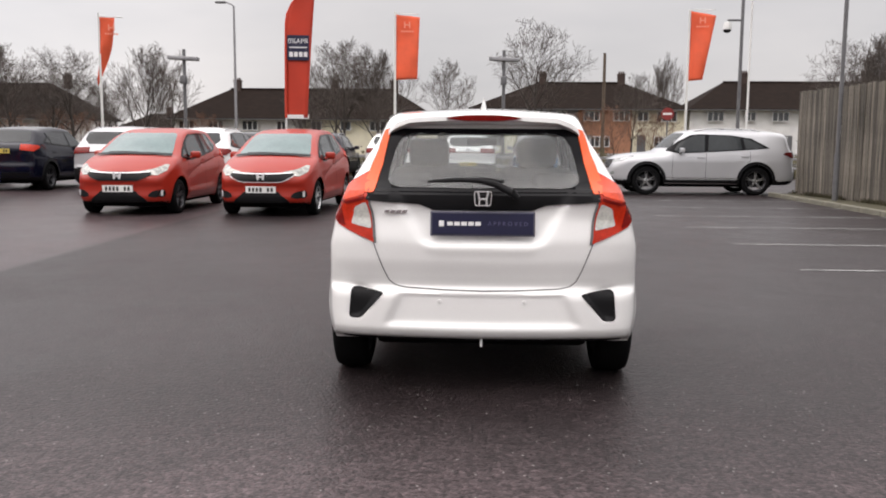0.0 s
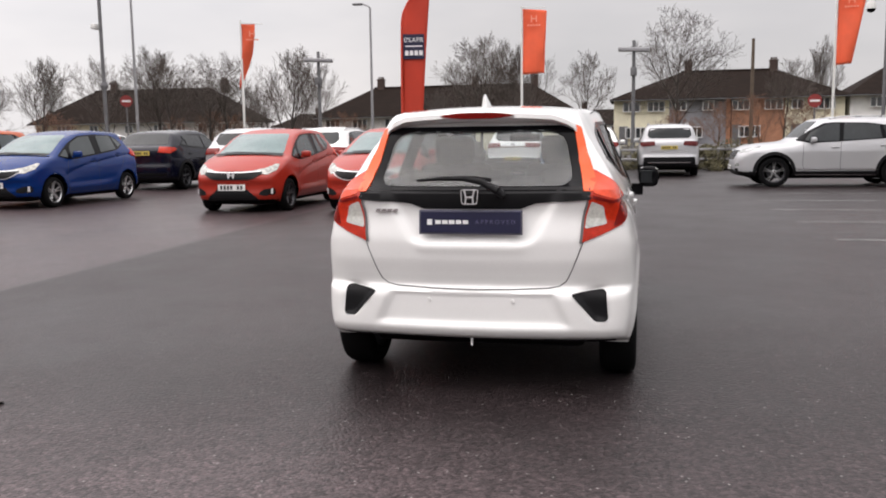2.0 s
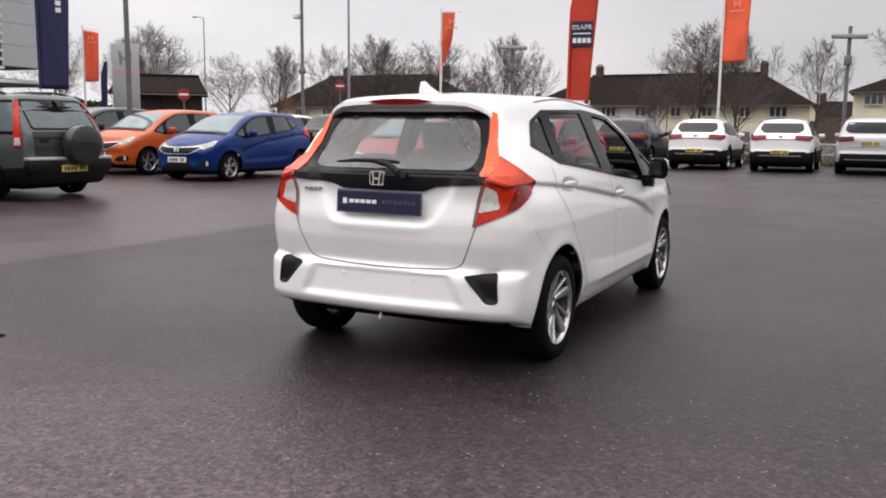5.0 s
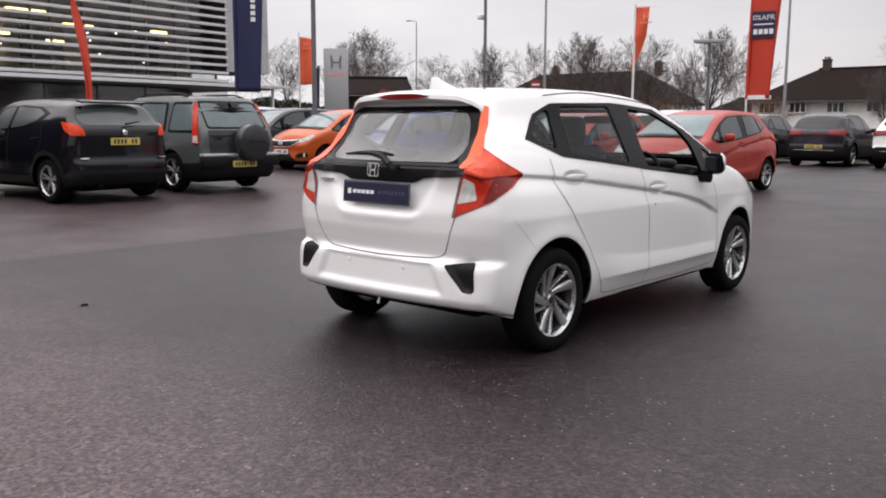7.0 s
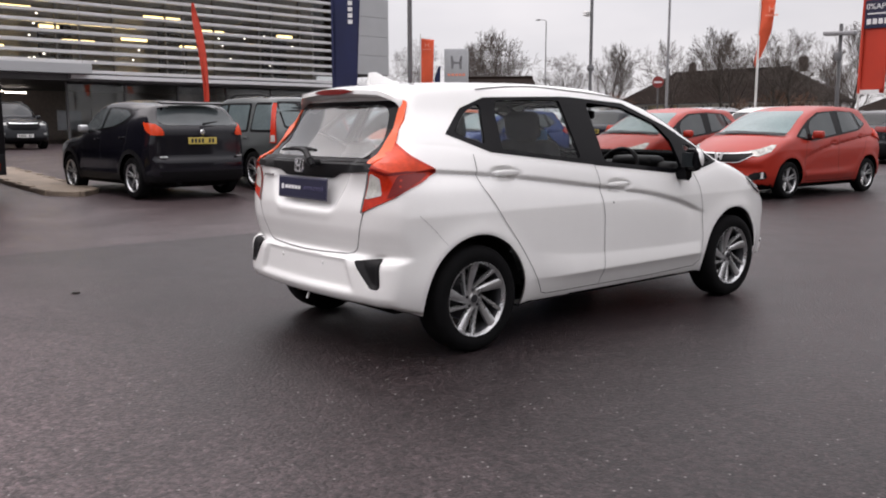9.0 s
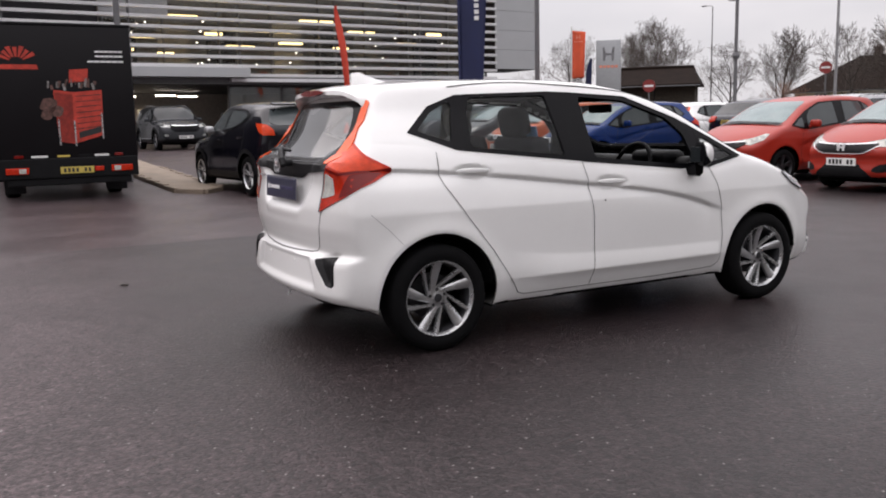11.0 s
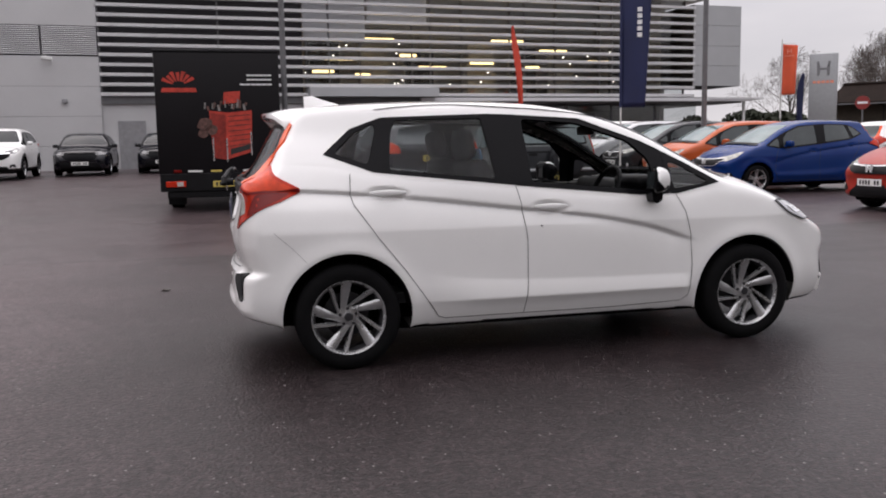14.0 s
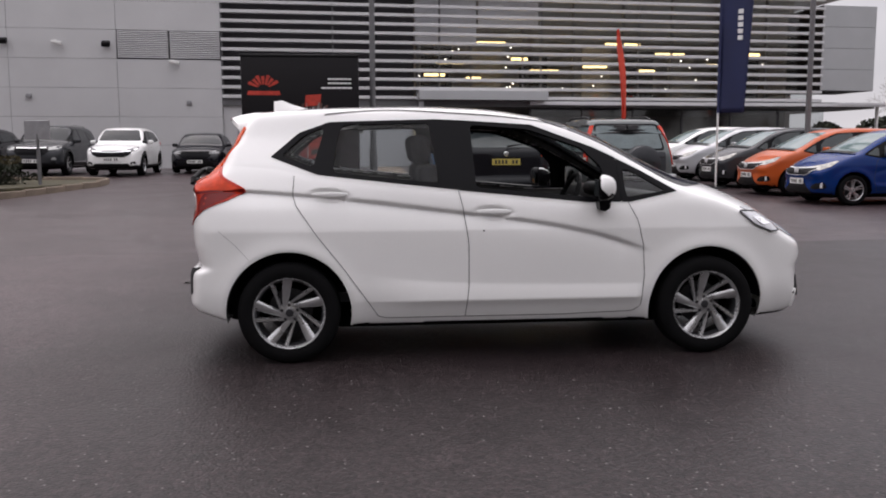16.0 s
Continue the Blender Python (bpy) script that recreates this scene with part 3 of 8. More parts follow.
def make_wheel(car, x, y, z, r, width, rim_r, style, side, steer=0.0):
    """wheel > tyre, rim. side: +1 faces +x."""
    hub = bmesh.new()
    add_lathe(hub, [(0.0, -0.05), (rim_r * 0.62, -0.05), (rim_r * 0.62, -0.035), (0.05, -0.03), (0.0, -0.03)], "x", 24)
    add_lathe(hub, [(rim_r * 0.98, -width * 0.45), (rim_r * 0.90, -width * 0.3), (rim_r * 0.88, width * 0.30), (rim_r * 0.96, width * 0.42)], "x", 40)
    wheel = part("wheel", hub, M_alloy_dark, car, "", 40)
    wheel.matrix_basis = pose(x, y, z, 0, 0, (0 if side > 0 else 180) + steer)
    w = width / 2
    t = lathe([(rim_r, -w * 0.92), (rim_r + 0.02, -w * 0.98), (r - 0.045, -w), (r - 0.012, -w * 0.90), (r, -w * 0.68), (r, w * 0.68), (r - 0.012, w * 0.90), (r - 0.045, w), (rim_r + 0.02, w * 0.98), (rim_r - 0.004, w * 0.90)], "x", 48)
    part("tyre", t, M_tyre, wheel, "", 50)
    b = bmesh.new()
    ring = [(rim_r * 0.90, w * 0.45), (rim_r * 0.93, w * 0.80), (rim_r * 0.985, w * 0.93), (rim_r * 1.0, w * 0.93), (rim_r * 1.0, w * 0.85)]
    if style == "machined":
        part("rim_edge", lathe(ring, "x", 48), M_alloy_dark, wheel, "black rim edge", 40)
    else:
        add_lathe(b, ring, "x", 48)
    add_lathe(b, [(0.0, w * 0.62), (0.026, w * 0.62), (0.03, w * 0.56), (0.062, w * 0.50), (0.066, w * 0.36)], "x", 24)
    if style == "turbine":
        for i in range(5):
            spoke(b, radians(125 + 72 * i), radians(-33), 0.046, rim_r * 0.95, 0.034, 0.060, w * 0.52, w * 0.82, 4, True)
            spoke(b, radians(158 + 72 * i), radians(-39), 0.056, rim_r * 0.95, 0.018, 0.030, w * 0.50, w * 0.80, 4, True)
        for i in range(5):
            a = radians(72 * i + 20)
            part("wheel_nut", lathe([(0.0, w * 0.56), (0.009, w * 0.56), (0.012, w * 0.40)], "x", 8, (0, 0.047 * math.cos(a), 0.047 * math.sin(a))), M_alloy_dark, wheel)
        part("centre_cap", lathe([(0.0, w * 0.655), (0.022, w * 0.64), (0.026, w * 0.60)], "x", 20), M_alloy_dark, wheel, "dark centre cap", 40)
    else:
        n = 5
        for i in range(n):
            twin = style in ("twin", "machined")
            for off in ((-7, 7) if style == "machined" else (-9, 9) if twin else (0,)):
                spoke(b, 2 * math.pi * i / n + radians(off + 18), 0.0, 0.045, rim_r * 0.95, 0.022 if style == "machined" else 0.030 if twin else 0.060, 0.014 if style == "machined" else 0.026 if twin else 0.040, w * 0.52, w * 0.74)
    part("rim", b, M_alloy, wheel, "", 40)
    return wheel


def spoke(bm, ang, twist, r0, r1, w0, w1, x0, x1, k=5, straight=False):
    prev = None
    for i in range(k + 1):
        t = i / k
        r = r0 + (r1 - r0) * t
        a = ang + twist * t
        if straight:
            py = r0 * math.cos(ang) * (1 - t) + r1 * math.cos(ang + twist) * t
            pz = r0 * math.sin(ang) * (1 - t) + r1 * math.sin(ang + twist) * t
            r, a = math.hypot(py, pz), math.atan2(pz, py)
        w = w0 + (w1 - w0) * t
        x = x0 + (x1 - x0) * t**1.5
        c, s = math.cos(a), math.sin(a)
        ring = []
        for dw, dx in ((-0.5, -0.022), (-0.5, -0.004), (-0.3, 0.004), (0.3, 0.004), (0.5, -0.004), (0.5, -0.022)):
            ring.append(bm.verts.new((x + dx, r * c - dw * w * s, r * s + dw * w * c)))
        if prev:
            for j in range(5):
                bm.faces.new((prev[j], prev[j + 1], ring[j + 1], ring[j]))
        prev = ring


def arch_liner(car, sh, side):
    for wy in sh.wheels[:2]:
        r = sh.wheels[3] - 0.004
        bm = bmesh.new()
        w_in, w_out = 0.42 * side, (sh.side(np.array([wy]), np.array([sh.wheels[2] + r]))[0] - 0.05) * side
        rings = []
        for i in range(19):
            a = radians(6 + 168 * i / 18)
            rings.append([bm.verts.new((x, wy + r * math.cos(a), sh.wheels[2] + r * math.sin(a))) for x in (w_in, w_out)])
        for p, q in zip(rings, rings[1:]):
            bm.faces.new((p[0], p[1], q[1], q[0]))
        c = bm.verts.new((w_in, wy, sh.wheels[2]))
        for p, q in zip(rings, rings[1:]):
            bm.faces.new((c, p[0], q[0]))
        part("wheel_arch_liner", bm, M_under, car)


PLATE = {}


def number_plate(car, name, w, h, m, material, bars=7):
    """A registration plate with its characters as plain bars."""
    pl = part(name, box((0, 0, 0), (w, 0.012, h), None, 0.003), material, car)
    pl.matrix_basis = m
    step = w * 0.86 / bars
    for i in range(bars):
        if i == 4:
            continue
        if "bar" not in PLATE:
            first = part("character_bar", box((0, 0, 0), (step * 0.62, 0.003, h * 0.62)), M_ink, pl)
            PLATE["bar"] = first.data
        else:
            first = new("character_bar", PLATE["bar"])
            first.parent = pl
        first.matrix_basis = pose(-w * 0.43 + step * (i + 0.5), -0.007, 0)
    return pl


# ---------------------------------------------------------------- the white hatchback
CREASE = curve([(-1.75, 1.03), (-1.47, 1.012), (-1.0, 0.972), (-0.27, 0.884), (0.25, 0.815), (0.55, 0.755), (0.84, 0.662), (1.0, 0.60)])
FLARE = curve([(-1.2, 0.60), (-0.85, 0.535), (-0.5, 0.485), (-0.2, 0.465), (0.3, 0.452), (0.85, 0.445), (1.1, 0.44)])


TAPER = curve([(0.80, 0.0), (0.90, 0.006), (1.0, 0.030), (1.08, 0.052), (1.15, 0.074), (1.22, 0.094), (1.36, 0.124), (1.6, 0.130)])


def hatch_sculpt(y, z):
    """Shoulder crease and lower door flare."""
    d = CREASE(y) - z
    live = np.clip((0.90 - y) / 0.15, 0, 1) * np.clip((y + 1.72) / 0.2, 0, 1)
    step = 1 / (1 + np.exp(-d / 0.004))
    out = -0.027 * live * step * np.exp(-np.maximum(d, 0) / 0.065)
    rise = np.clip((FLARE(y) - z) / (FLARE(y) - 0.362), 0, 1)
    # the cabin draws in towards the tail
    ty = np.clip((-0.55 - y) / 1.0, 0, 1)
    out = out - ty * ty * (3 - 2 * ty) * TAPER(z)
    live2 = np.clip((0.86 - y) / 0.04, 0, 1) * np.clip((y + 0.90) / 0.40, 0, 1)
    out = out + 0.024 * live2 * rise * np.exp(-np.maximum(0, 0.362 - z) / 0.045)
    return out - handle_dish(y, z)


def handle_dish(y, z):
    """Rounded scoops behind the door handles."""
    out = 0
    for hy, hz in ((-1.02, 0.988), (-0.055, 0.882)):
        q = ((y - hy) / 0.112) ** 2 + ((z - hz + 0.06 * (y - hy)) / 0.040) ** 2
        out = out + 0.024 * np.clip(1.15 - q, 0, 1) ** 0.8
    return out


def hatch_back(x, z):
    """Number-plate recess with a rounded sill under it."""
    edge = 0.305 + 0.60 * (z - 0.805)
    inside_x = 1 / (1 + np.exp((x - edge) / 0.012))
    floor = 1 / (1 + np.exp(-(z - 0.805) / 0.009))
    lip = np.exp(-((z - 0.775) / 0.03) ** 2)
    bow = (0.10 * x**2 + 0.8 * np.maximum(0, x - 0.45) ** 2) / (1 + np.exp(-(z - 1.09) / 0.03))
    # sunken middle of the bumper between its raised corners
    span = 0.425 + 0.45 * (0.535 - z)
    panel = 1 / (1 + np.exp((x - span) / 0.010)) / (1 + np.exp(-(z - 0.376) / 0.007)) / (1 + np.exp((z - 0.532) / 0.007))
    # sunken corner vents
    g = lambda d: 1 / (1 + np.exp(-d / 0.005))
    vent = g(x - 0.526 - 0.80 * (0.546 - z)) * g((0.680 - x) / 3) * g(0.544 + 0.176 * (x - 0.518) - z) * g(z - 0.408)
    return 0.032 * inside_x * floor - 0.006 * lip * inside_x + bow + 0.022 * panel + 0.030 * vent


HATCH = dict(
    top=[(-2.3, 1.40), (-1.7, 1.462), (-1.5, 1.492), (-1.2, 1.516), (-0.95, 1.527), (-0.54, 1.534), (-0.13, 1.522), (0.25, 1.480), (0.5, 1.425), (0.72, 1.345), (0.97, 1.222), (1.22, 1.098),
         (1.32, 1.060), (1.45, 1.027), (1.64, 0.955), (1.80, 0.872), (1.95, 0.770), (2.3, 0.55)],
    rear=[(0.0, -1.35), (0.20, -1.48), (0.25, -1.70), (0.285, -1.83), (0.318, -1.895), (0.36, -1.912), (0.50, -1.908), (0.540, -1.896), (0.558, -1.866), (0.575, -1.852), (0.63, -1.864), (0.72, -1.882), (0.79, -1.884), (0.95, -1.858),
          (0.985, -1.862), (1.03, -1.872), (1.062, -1.862), (1.085, -1.815), (1.38, -1.630), (1.46, -1.575), (1.7, -1.42)],
    front=[(0.0, 1.82), (0.20, 1.92), (0.26, 2.005), (0.33, 2.025), (0.42, 2.010), (0.50, 2.005), (0.58, 2.025), (0.66, 2.020), (0.72, 1.990), (0.80, 1.935), (0.90, 1.87), (1.2, 1.83), (1.7, 1.8)],
    plan=[(-2.1, 0.70), (-1.85, 0.787), (-1.6, 0.834), (-1.265, 0.850), (-0.6, 0.850), (0.2, 0.852), (0.9, 0.848), (1.3, 0.842), (1.6, 0.805), (1.85, 0.73), (2.2, 0.55)],
    belt=[(-2.0, 1.20), (-1.36, 1.165), (-1.04, 1.10), (-0.27, 1.018), (0.53, 0.945), (0.8, 0.945), (1.06, 0.985), (1.4, 0.99), (2.2, 0.97)],
    bottom=0.205)

DLO = rounded([(-1.365, 1.212), (-1.20, 1.355), (-1.02, 1.418), (-0.39, 1.434), (0.20, 1.402), (0.58, 1.262), (0.86, 1.122), (1.075, 0.998), (0.78, 0.936), (0.53, 0.936), (-0.27, 1.016), (-1.04, 1.102)], 0.05)
QUARTER = rounded([(-1.305, 1.218), (-1.180, 1.332), (-1.070, 1.384), (-1.055, 1.360), (-1.115, 1.150)], 0.03)
REARDOOR = rounded([(-1.000, 1.120), (-0.968, 1.33), (-0.938, 1.402), (-0.425, 1.412), (-0.375, 1.055)], 0.025)
FRONTDOOR = rounded([(-0.155, 1.030), (-0.175, 1.402), (0.18, 1.374), (0.50, 1.262), (0.615, 1.15), (0.655, 0.955)], 0.03)
FRONTQ = rounded([(0.76, 0.962), (0.745, 1.13), (0.80, 1.122), (1.00, 1.002)], 0.02)
REARGLASS = rounded([(-0.578, 1.062), (-0.500, 1.395), (0.500, 1.395), (0.578, 1.062)], 0.03)
REARCLEAR = rounded([(-0.525, 1.082), (-0.455, 1.372), (0.455, 1.372), (0.525, 1.082)], 0.10, 6)
SCREEN = rounded([(-0.745, 1.02), (-0.585, 1.44), (0.585, 1.44), (0.745, 1.02)], 0.08)
SCREENCLEAR = rounded([(-0.695, 1.06), (-0.55, 1.405), (0.55, 1.405), (0.695, 1.06)], 0.08)


def hatch_joints(car, sh):
    """Door gaps and the joint between bumper and wing."""
    for s, ax in ((1, SIDE_R), (-1, SIDE_L)):
        for pts in ([(-1.225, 1.10), (-1.232, 0.99), (-1.215, 0.93), (-1.09, 0.75), (-0.93, 0.545), (-0.78, 0.33), (-0.745, 0.275), (-0.70, 0.262), (-0.2, 0.262), (0.35, 0.262), (0.80, 0.275), (0.845, 0.31), (0.865, 0.50), (0.855, 0.68), (0.82, 0.83), (0.765, 0.935)],
                    [(-0.262, 1.012), (-0.235, 0.90), (-0.205, 0.70), (-0.205, 0.45), (-0.215, 0.37), (-0.225, 0.262)]):
            v, f = sh.strip(pts, *ax, width=0.0045, lift=0.0032, step=0.02)
            finish("door_gap", v, f, M_gap, car)
        v, f = sh.strip([(-1.66, 0.79), (-1.57, 0.71), (-1.49, 0.625)], *ax, width=0.003)
        finish("bumper_gap", v, f, M_faint, car)


def white_hatchback():
    car = empty("hatchback", pose(0, 0, 0), "white five-door hatchback with orange-red rear lights parked on wet tarmac", "car")
    sh = Shape(extra=hatch_sculpt, back=hatch_back, soft=0.016, rear_bow=(0.125, 1.2, 0.62), **HATCH)
    cuts = [lambda c: inside(grow(DLO, -0.013), c[:, 1], c[:, 2]) & (np.abs(c[:, 0]) > 0.50),
            lambda c: inside(grow(REARGLASS, -0.02), c[:, 0], c[:, 2]) & (c[:, 1] < -1.4),
            lambda c: inside(grow(SCREEN, -0.03), c[:, 0], c[:, 2]) & (c[:, 1] > 0.45)]
    v, q = skin(sh, 220, 150, 124, cuts)
    body = finish("body", v, q, [M_white, M_under], car, "glossy white steel body", 38)
    for p in body.data.polygons:
        if p.normal.z < -0.6 and p.center.z < 0.235:
            p.material_index = 1
        if p.center.z < 0.300 and p.center.y < -1.56 and abs(p.center.x) < 0.74:
            p.material_index = 1
    wide = [lambda c: inside(grow(DLO, -0.006), c[:, 1], c[:, 2]) & (np.abs(c[:, 0]) > 0.45),
            lambda c: inside(grow(REARGLASS, -0.008), c[:, 0], c[:, 2]) & (c[:, 1] < -1.3),
            lambda c: inside(grow(SCREEN, -0.014), c[:, 0], c[:, 2]) & (c[:, 1] > 0.35)]
    v, q = skin(sh, 110, 60, 46, wide, inset=0.012)
    finish("cabin_lining", v, q, M_lining, car, "pale grey cabin lining", 40)
    # glazing
    for s, ax in ((1, SIDE_R), (-1, SIDE_L)):
        for nm, outline, hole_list in (("rear_quarter_trim", [(-1.365, 1.212), (-1.20, 1.355), (-1.02, 1.418), (-0.981, 1.42), (-1.056, 1.104), (-1.09, 1.108)], QUARTER),
                                       ("rear_door_frame", [(-0.981, 1.42), (-0.39, 1.434), (-0.265, 1.43), (-0.263, 1.016), (-1.056, 1.104)], REARDOOR),
                                       ("front_door_frame", [(-0.265, 1.430), (0.20, 1.402), (0.58, 1.262), (0.71, 1.20), (0.725, 0.937), (0.53, 0.936), (-0.263, 1.014)], FRONTDOOR),
                                       ("front_quarter_trim", [(0.712, 1.197), (0.86, 1.122), (1.075, 0.998), (0.78, 0.936), (0.728, 0.937)], FRONTQ)):
            v, f = sh.patch(rounded(outline, 0.006, 2), *ax, lift=0.003, skirt=0.02, step=0.035, hole=hole_list)
            finish(nm, v, f, M_gloss_black, car, "gloss black window surround", 35)
        for nm, outline in (("quarter_window", QUARTER), ("rear_door_window", REARDOOR), ("front_door_window", FRONTDOOR), ("front_quarter_window", FRONTQ)):
            if s > 0 and nm == "front_door_window":
                continue
            v, f = sh.patch(outline, *ax, lift=-0.004, skirt=0.004, step=0.06)
            g = finish(nm, v, f, M_dimglass if nm in ("quarter_window", "rear_door_window") else M_cglass, car, "", 30)
            g.visible_shadow = False
    v, f = sh.patch(REARGLASS, *REAR, lift=0.004, skirt=0.02, step=0.035, hole=REARCLEAR)
    finish("rear_window_border", v, f, M_gloss_black, car, "black border of the rear window", 35)
    v, f = sh.patch(REARCLEAR, *REAR, lift=0.001, skirt=0.003, step=0.06)
    finish("rear_window", v, f, M_rglass, car, "tinted rear window", 30).visible_shadow = False
    v, f = sh.patch(SCREEN, *FRONT, lift=0.003, skirt=0.02, step=0.04, hole=SCREENCLEAR)
    finish("windscreen_border", v, f, M_gloss_black, car, "", 35)
    v, f = sh.patch(SCREENCLEAR, *FRONT, lift=0.0, skirt=0.003, step=0.07)
    finish("windscreen", v, f, M_cglass, car, "", 30).visible_shadow = False
    # tail lamps, reflector pillars, black band
    tail = [(-0.658, 0.800), (-0.610, 1.035), (-0.582, 1.100), (-0.503, 1.166), (-0.400, 1.094), (-0.290, 1.026), (-0.345, 0.960), (-0.455, 0.888)]
    inner = [(-0.634, 0.870), (-0.602, 1.012), (-0.545, 0.985), (-0.530, 0.895)]
    dark = [(-0.500, 0.880), (-0.452, 1.000), (-0.330, 1.012), (-0.355, 0.965), (-0.450, 0.895)]
    pillar = [(0.570, 1.056), (0.618, 1.056), (0.628, 1.105), (0.537, 1.385), (0.503, 1.395)]
    for s, ax in ((1, TAIL_R), (-1, TAIL_L)):
        v, f = sh.patch(rounded(tail, 0.012, 3), *ax, lift=0.007, skirt=0.03, step=0.03)
        lamp = finish("tail_light", v, f, M_lamp_red, car, "red wraparound tail light", 30)
        v, f = sh.patch(rounded(inner, 0.012, 3), *ax, lift=0.010, skirt=-0.005, step=0.03)
        finish("reversing_lens", v, f, M_lamp_clear, lamp, "clear ribbed lens", 30)
        v, f = sh.patch(rounded(dark, 0.012, 3), *ax, lift=0.0095, skirt=-0.005, step=0.03)
        finish("dark_lens", v, f, M_lamp_dark, lamp, "darker red lens", 30)
        crown = [(-0.590, 1.045), (-0.570, 1.092), (-0.503, 1.150), (-0.408, 1.084), (-0.318, 1.030), (-0.48, 1.015)]
        v, f = sh.patch(rounded(crown, 0.01, 3), *ax, lift=0.0098, skirt=-0.005, step=0.03)
        finish("upper_lens", v, f, M_lamp_orange, lamp, "bright orange-red lens", 30)
        v, f = sh.strip([(-0.598, 1.03), (-0.50, 1.005), (-0.30, 1.022)], *ax, width=0.013, lift=0.012)
        finish("lens_ridge", v, f, M_lamp_dark, lamp, "", 30)
        v, f = sh.strip([(-0.660, 0.798), (-0.612, 1.036)], *ax, width=0.012, lift=0.008)
        finish("lamp_gasket", v, f, M_gap, lamp)
        v, f = sh.patch(rounded(pillar if s > 0 else mirrored(pillar), 0.012, 3), *REAR, lift=0.010, skirt=0.02, step=0.035)
        finish("pillar_reflector", v, f, M_reflex, car, "orange-red reflector beside the rear window", 30)
    band = [(-0.612, 1.020), (-0.33, 1.002), (-0.255, 0.972), (0.255, 0.972), (0.33, 1.002), (0.612, 1.020), (0.602, 1.074), (-0.602, 1.074)]
    v, f = sh.patch(rounded(band, 0.01, 2), *REAR, lift=0.009, skirt=0.02, step=0.03)
    finish("tailgate_trim", v, f, M_trim, car, "matt black trim band across the tailgate", 35)
    # tailgate and bumper lines
    line = [(-0.575, 0.815), (-0.548, 0.74), (-0.515, 0.655), (-0.488, 0.60), (-0.455, 0.575), (-0.40, 0.564), (-0.2, 0.556), (0, 0.553), (0.2, 0.556), (0.40, 0.564), (0.455, 0.575), (0.488, 0.60), (0.515, 0.655), (0.548, 0.74), (0.575, 0.815)]
    v, f = sh.strip(line, *REAR, width=0.006)
    finish("tailgate_gap", v, f, M_gap, car)
    for s in (1, -1):
        vent = [(0.512, 0.538), (0.600, 0.548), (0.672, 0.556), (0.690, 0.546), (0.700, 0.412), (0.686, 0.399), (0.636, 0.401)]
        v, f = sh.patch(rounded(vent if s > 0 else mirrored(vent), 0.015, 3), *REAR, lift=0.007, skirt=0.006, step=0.012)
        finish("bumper_vent", v, f, M_trim, car, "matt black bumper vent", 30)
        part("parking_sensor", lathe([(0.011, 0.0), (0.010, -0.003), (0.0, -0.004)], "y", 14, (0.22 * s, -1.888, 0.500)), M_white, car)
    part("tow_hook", tube([(0, -1.84, 0.315), (0, -1.86, 0.255)], 0.007), M_letter, car)
    hatch_joints(car, sh)
    # roof spoiler with the high brake lamp
    rows = []
    prof = [(-1.40, 1.500), (-1.52, 1.494), (-1.60, 1.480), (-1.652, 1.464), (-1.656, 1.440), (-1.62, 1.428), (-1.56, 1.418), (-1.50, 1.425)]
    xs = [-0.520, -0.505, -0.470, -0.40, -0.30, -0.15, 0, 0.15, 0.30, 0.40, 0.470, 0.505, 0.520]
    verts, faces = [], []
    for x in xs:
        e = max(0.0, (abs(x) - 0.38) / 0.14)
        for y, z in prof:
            yy = y + 0.20 * x * x + 0.045 * e * e * (1 if y < -1.5 else 0)
            zz = z - 0.085 * x * x - 0.050 * e * e
            if e > 0.9:
                zz -= 0.012
            verts.append((x, yy, zz))
    k = len(prof)
    for i in range(len(xs) - 1):
        for j in range(k):
            faces.append((i * k + j, i * k + (j + 1) % k, (i + 1) * k + (j + 1) % k, (i + 1) * k + j))
    faces += [tuple(range(k))[::-1], tuple(range((len(xs) - 1) * k, len(xs) * k))]
    spoiler = finish("roof_spoiler", verts, faces, M_white, car, "white roof spoiler", 45)
    bm = bmesh.new()
    rows = []
    for i in range(13):
        x = -0.20 + 0.40 * i / 12
        h = 0.016 * (1 - (abs(x) / 0.20) ** 3)
        y = -1.662 + 0.20 * x * x
        rows.append([bm.verts.new((x, y + 0.02, 1.451 + h + 0.002)), bm.verts.new((x, y - 0.004, 1.451 + h)), bm.verts.new((x, y - 0.004, 1.451 - h)), bm.verts.new((x, y + 0.02, 1.451 - h - 0.002))])
    for a, b in zip(rows, rows[1:]):
        for j in range(3):
            bm.faces.new((a[j], a[j + 1], b[j + 1], b[j]))
    part("brake_light", bm, M_lamp_dark, spoiler, "dark red high-level brake light", 40)
    # shark-fin aerial
    bm = bmesh.new()
    rings = []
    for t, (y, w) in enumerate([(-1.40, 0.016), (-1.345, 0.020), (-1.28, 0.024), (-1.20, 0.018), (-1.14, 0.006)]):
        h = [0.075, 0.078, 0.048, 0.022, 0.003][t]
        z0 = 1.498 + 0.012 * t / 4
        rings.append([bm.verts.new((-w, y, z0)), bm.verts.new((-w * 0.35, y, z0 + h * 0.8)), bm.verts.new((0, y, z0 + h)), bm.verts.new((w * 0.35, y, z0 + h * 0.8)), bm.verts.new((w, y, z0))])
    for a, b in zip(rings, rings[1:]):
        for j in range(4):
            bm.faces.new((a[j], a[j + 1], b[j + 1], b[j]))
    bm.faces.new(rings[0])
    part("aerial", bm, M_white, car, "white shark-fin roof aerial", 50)
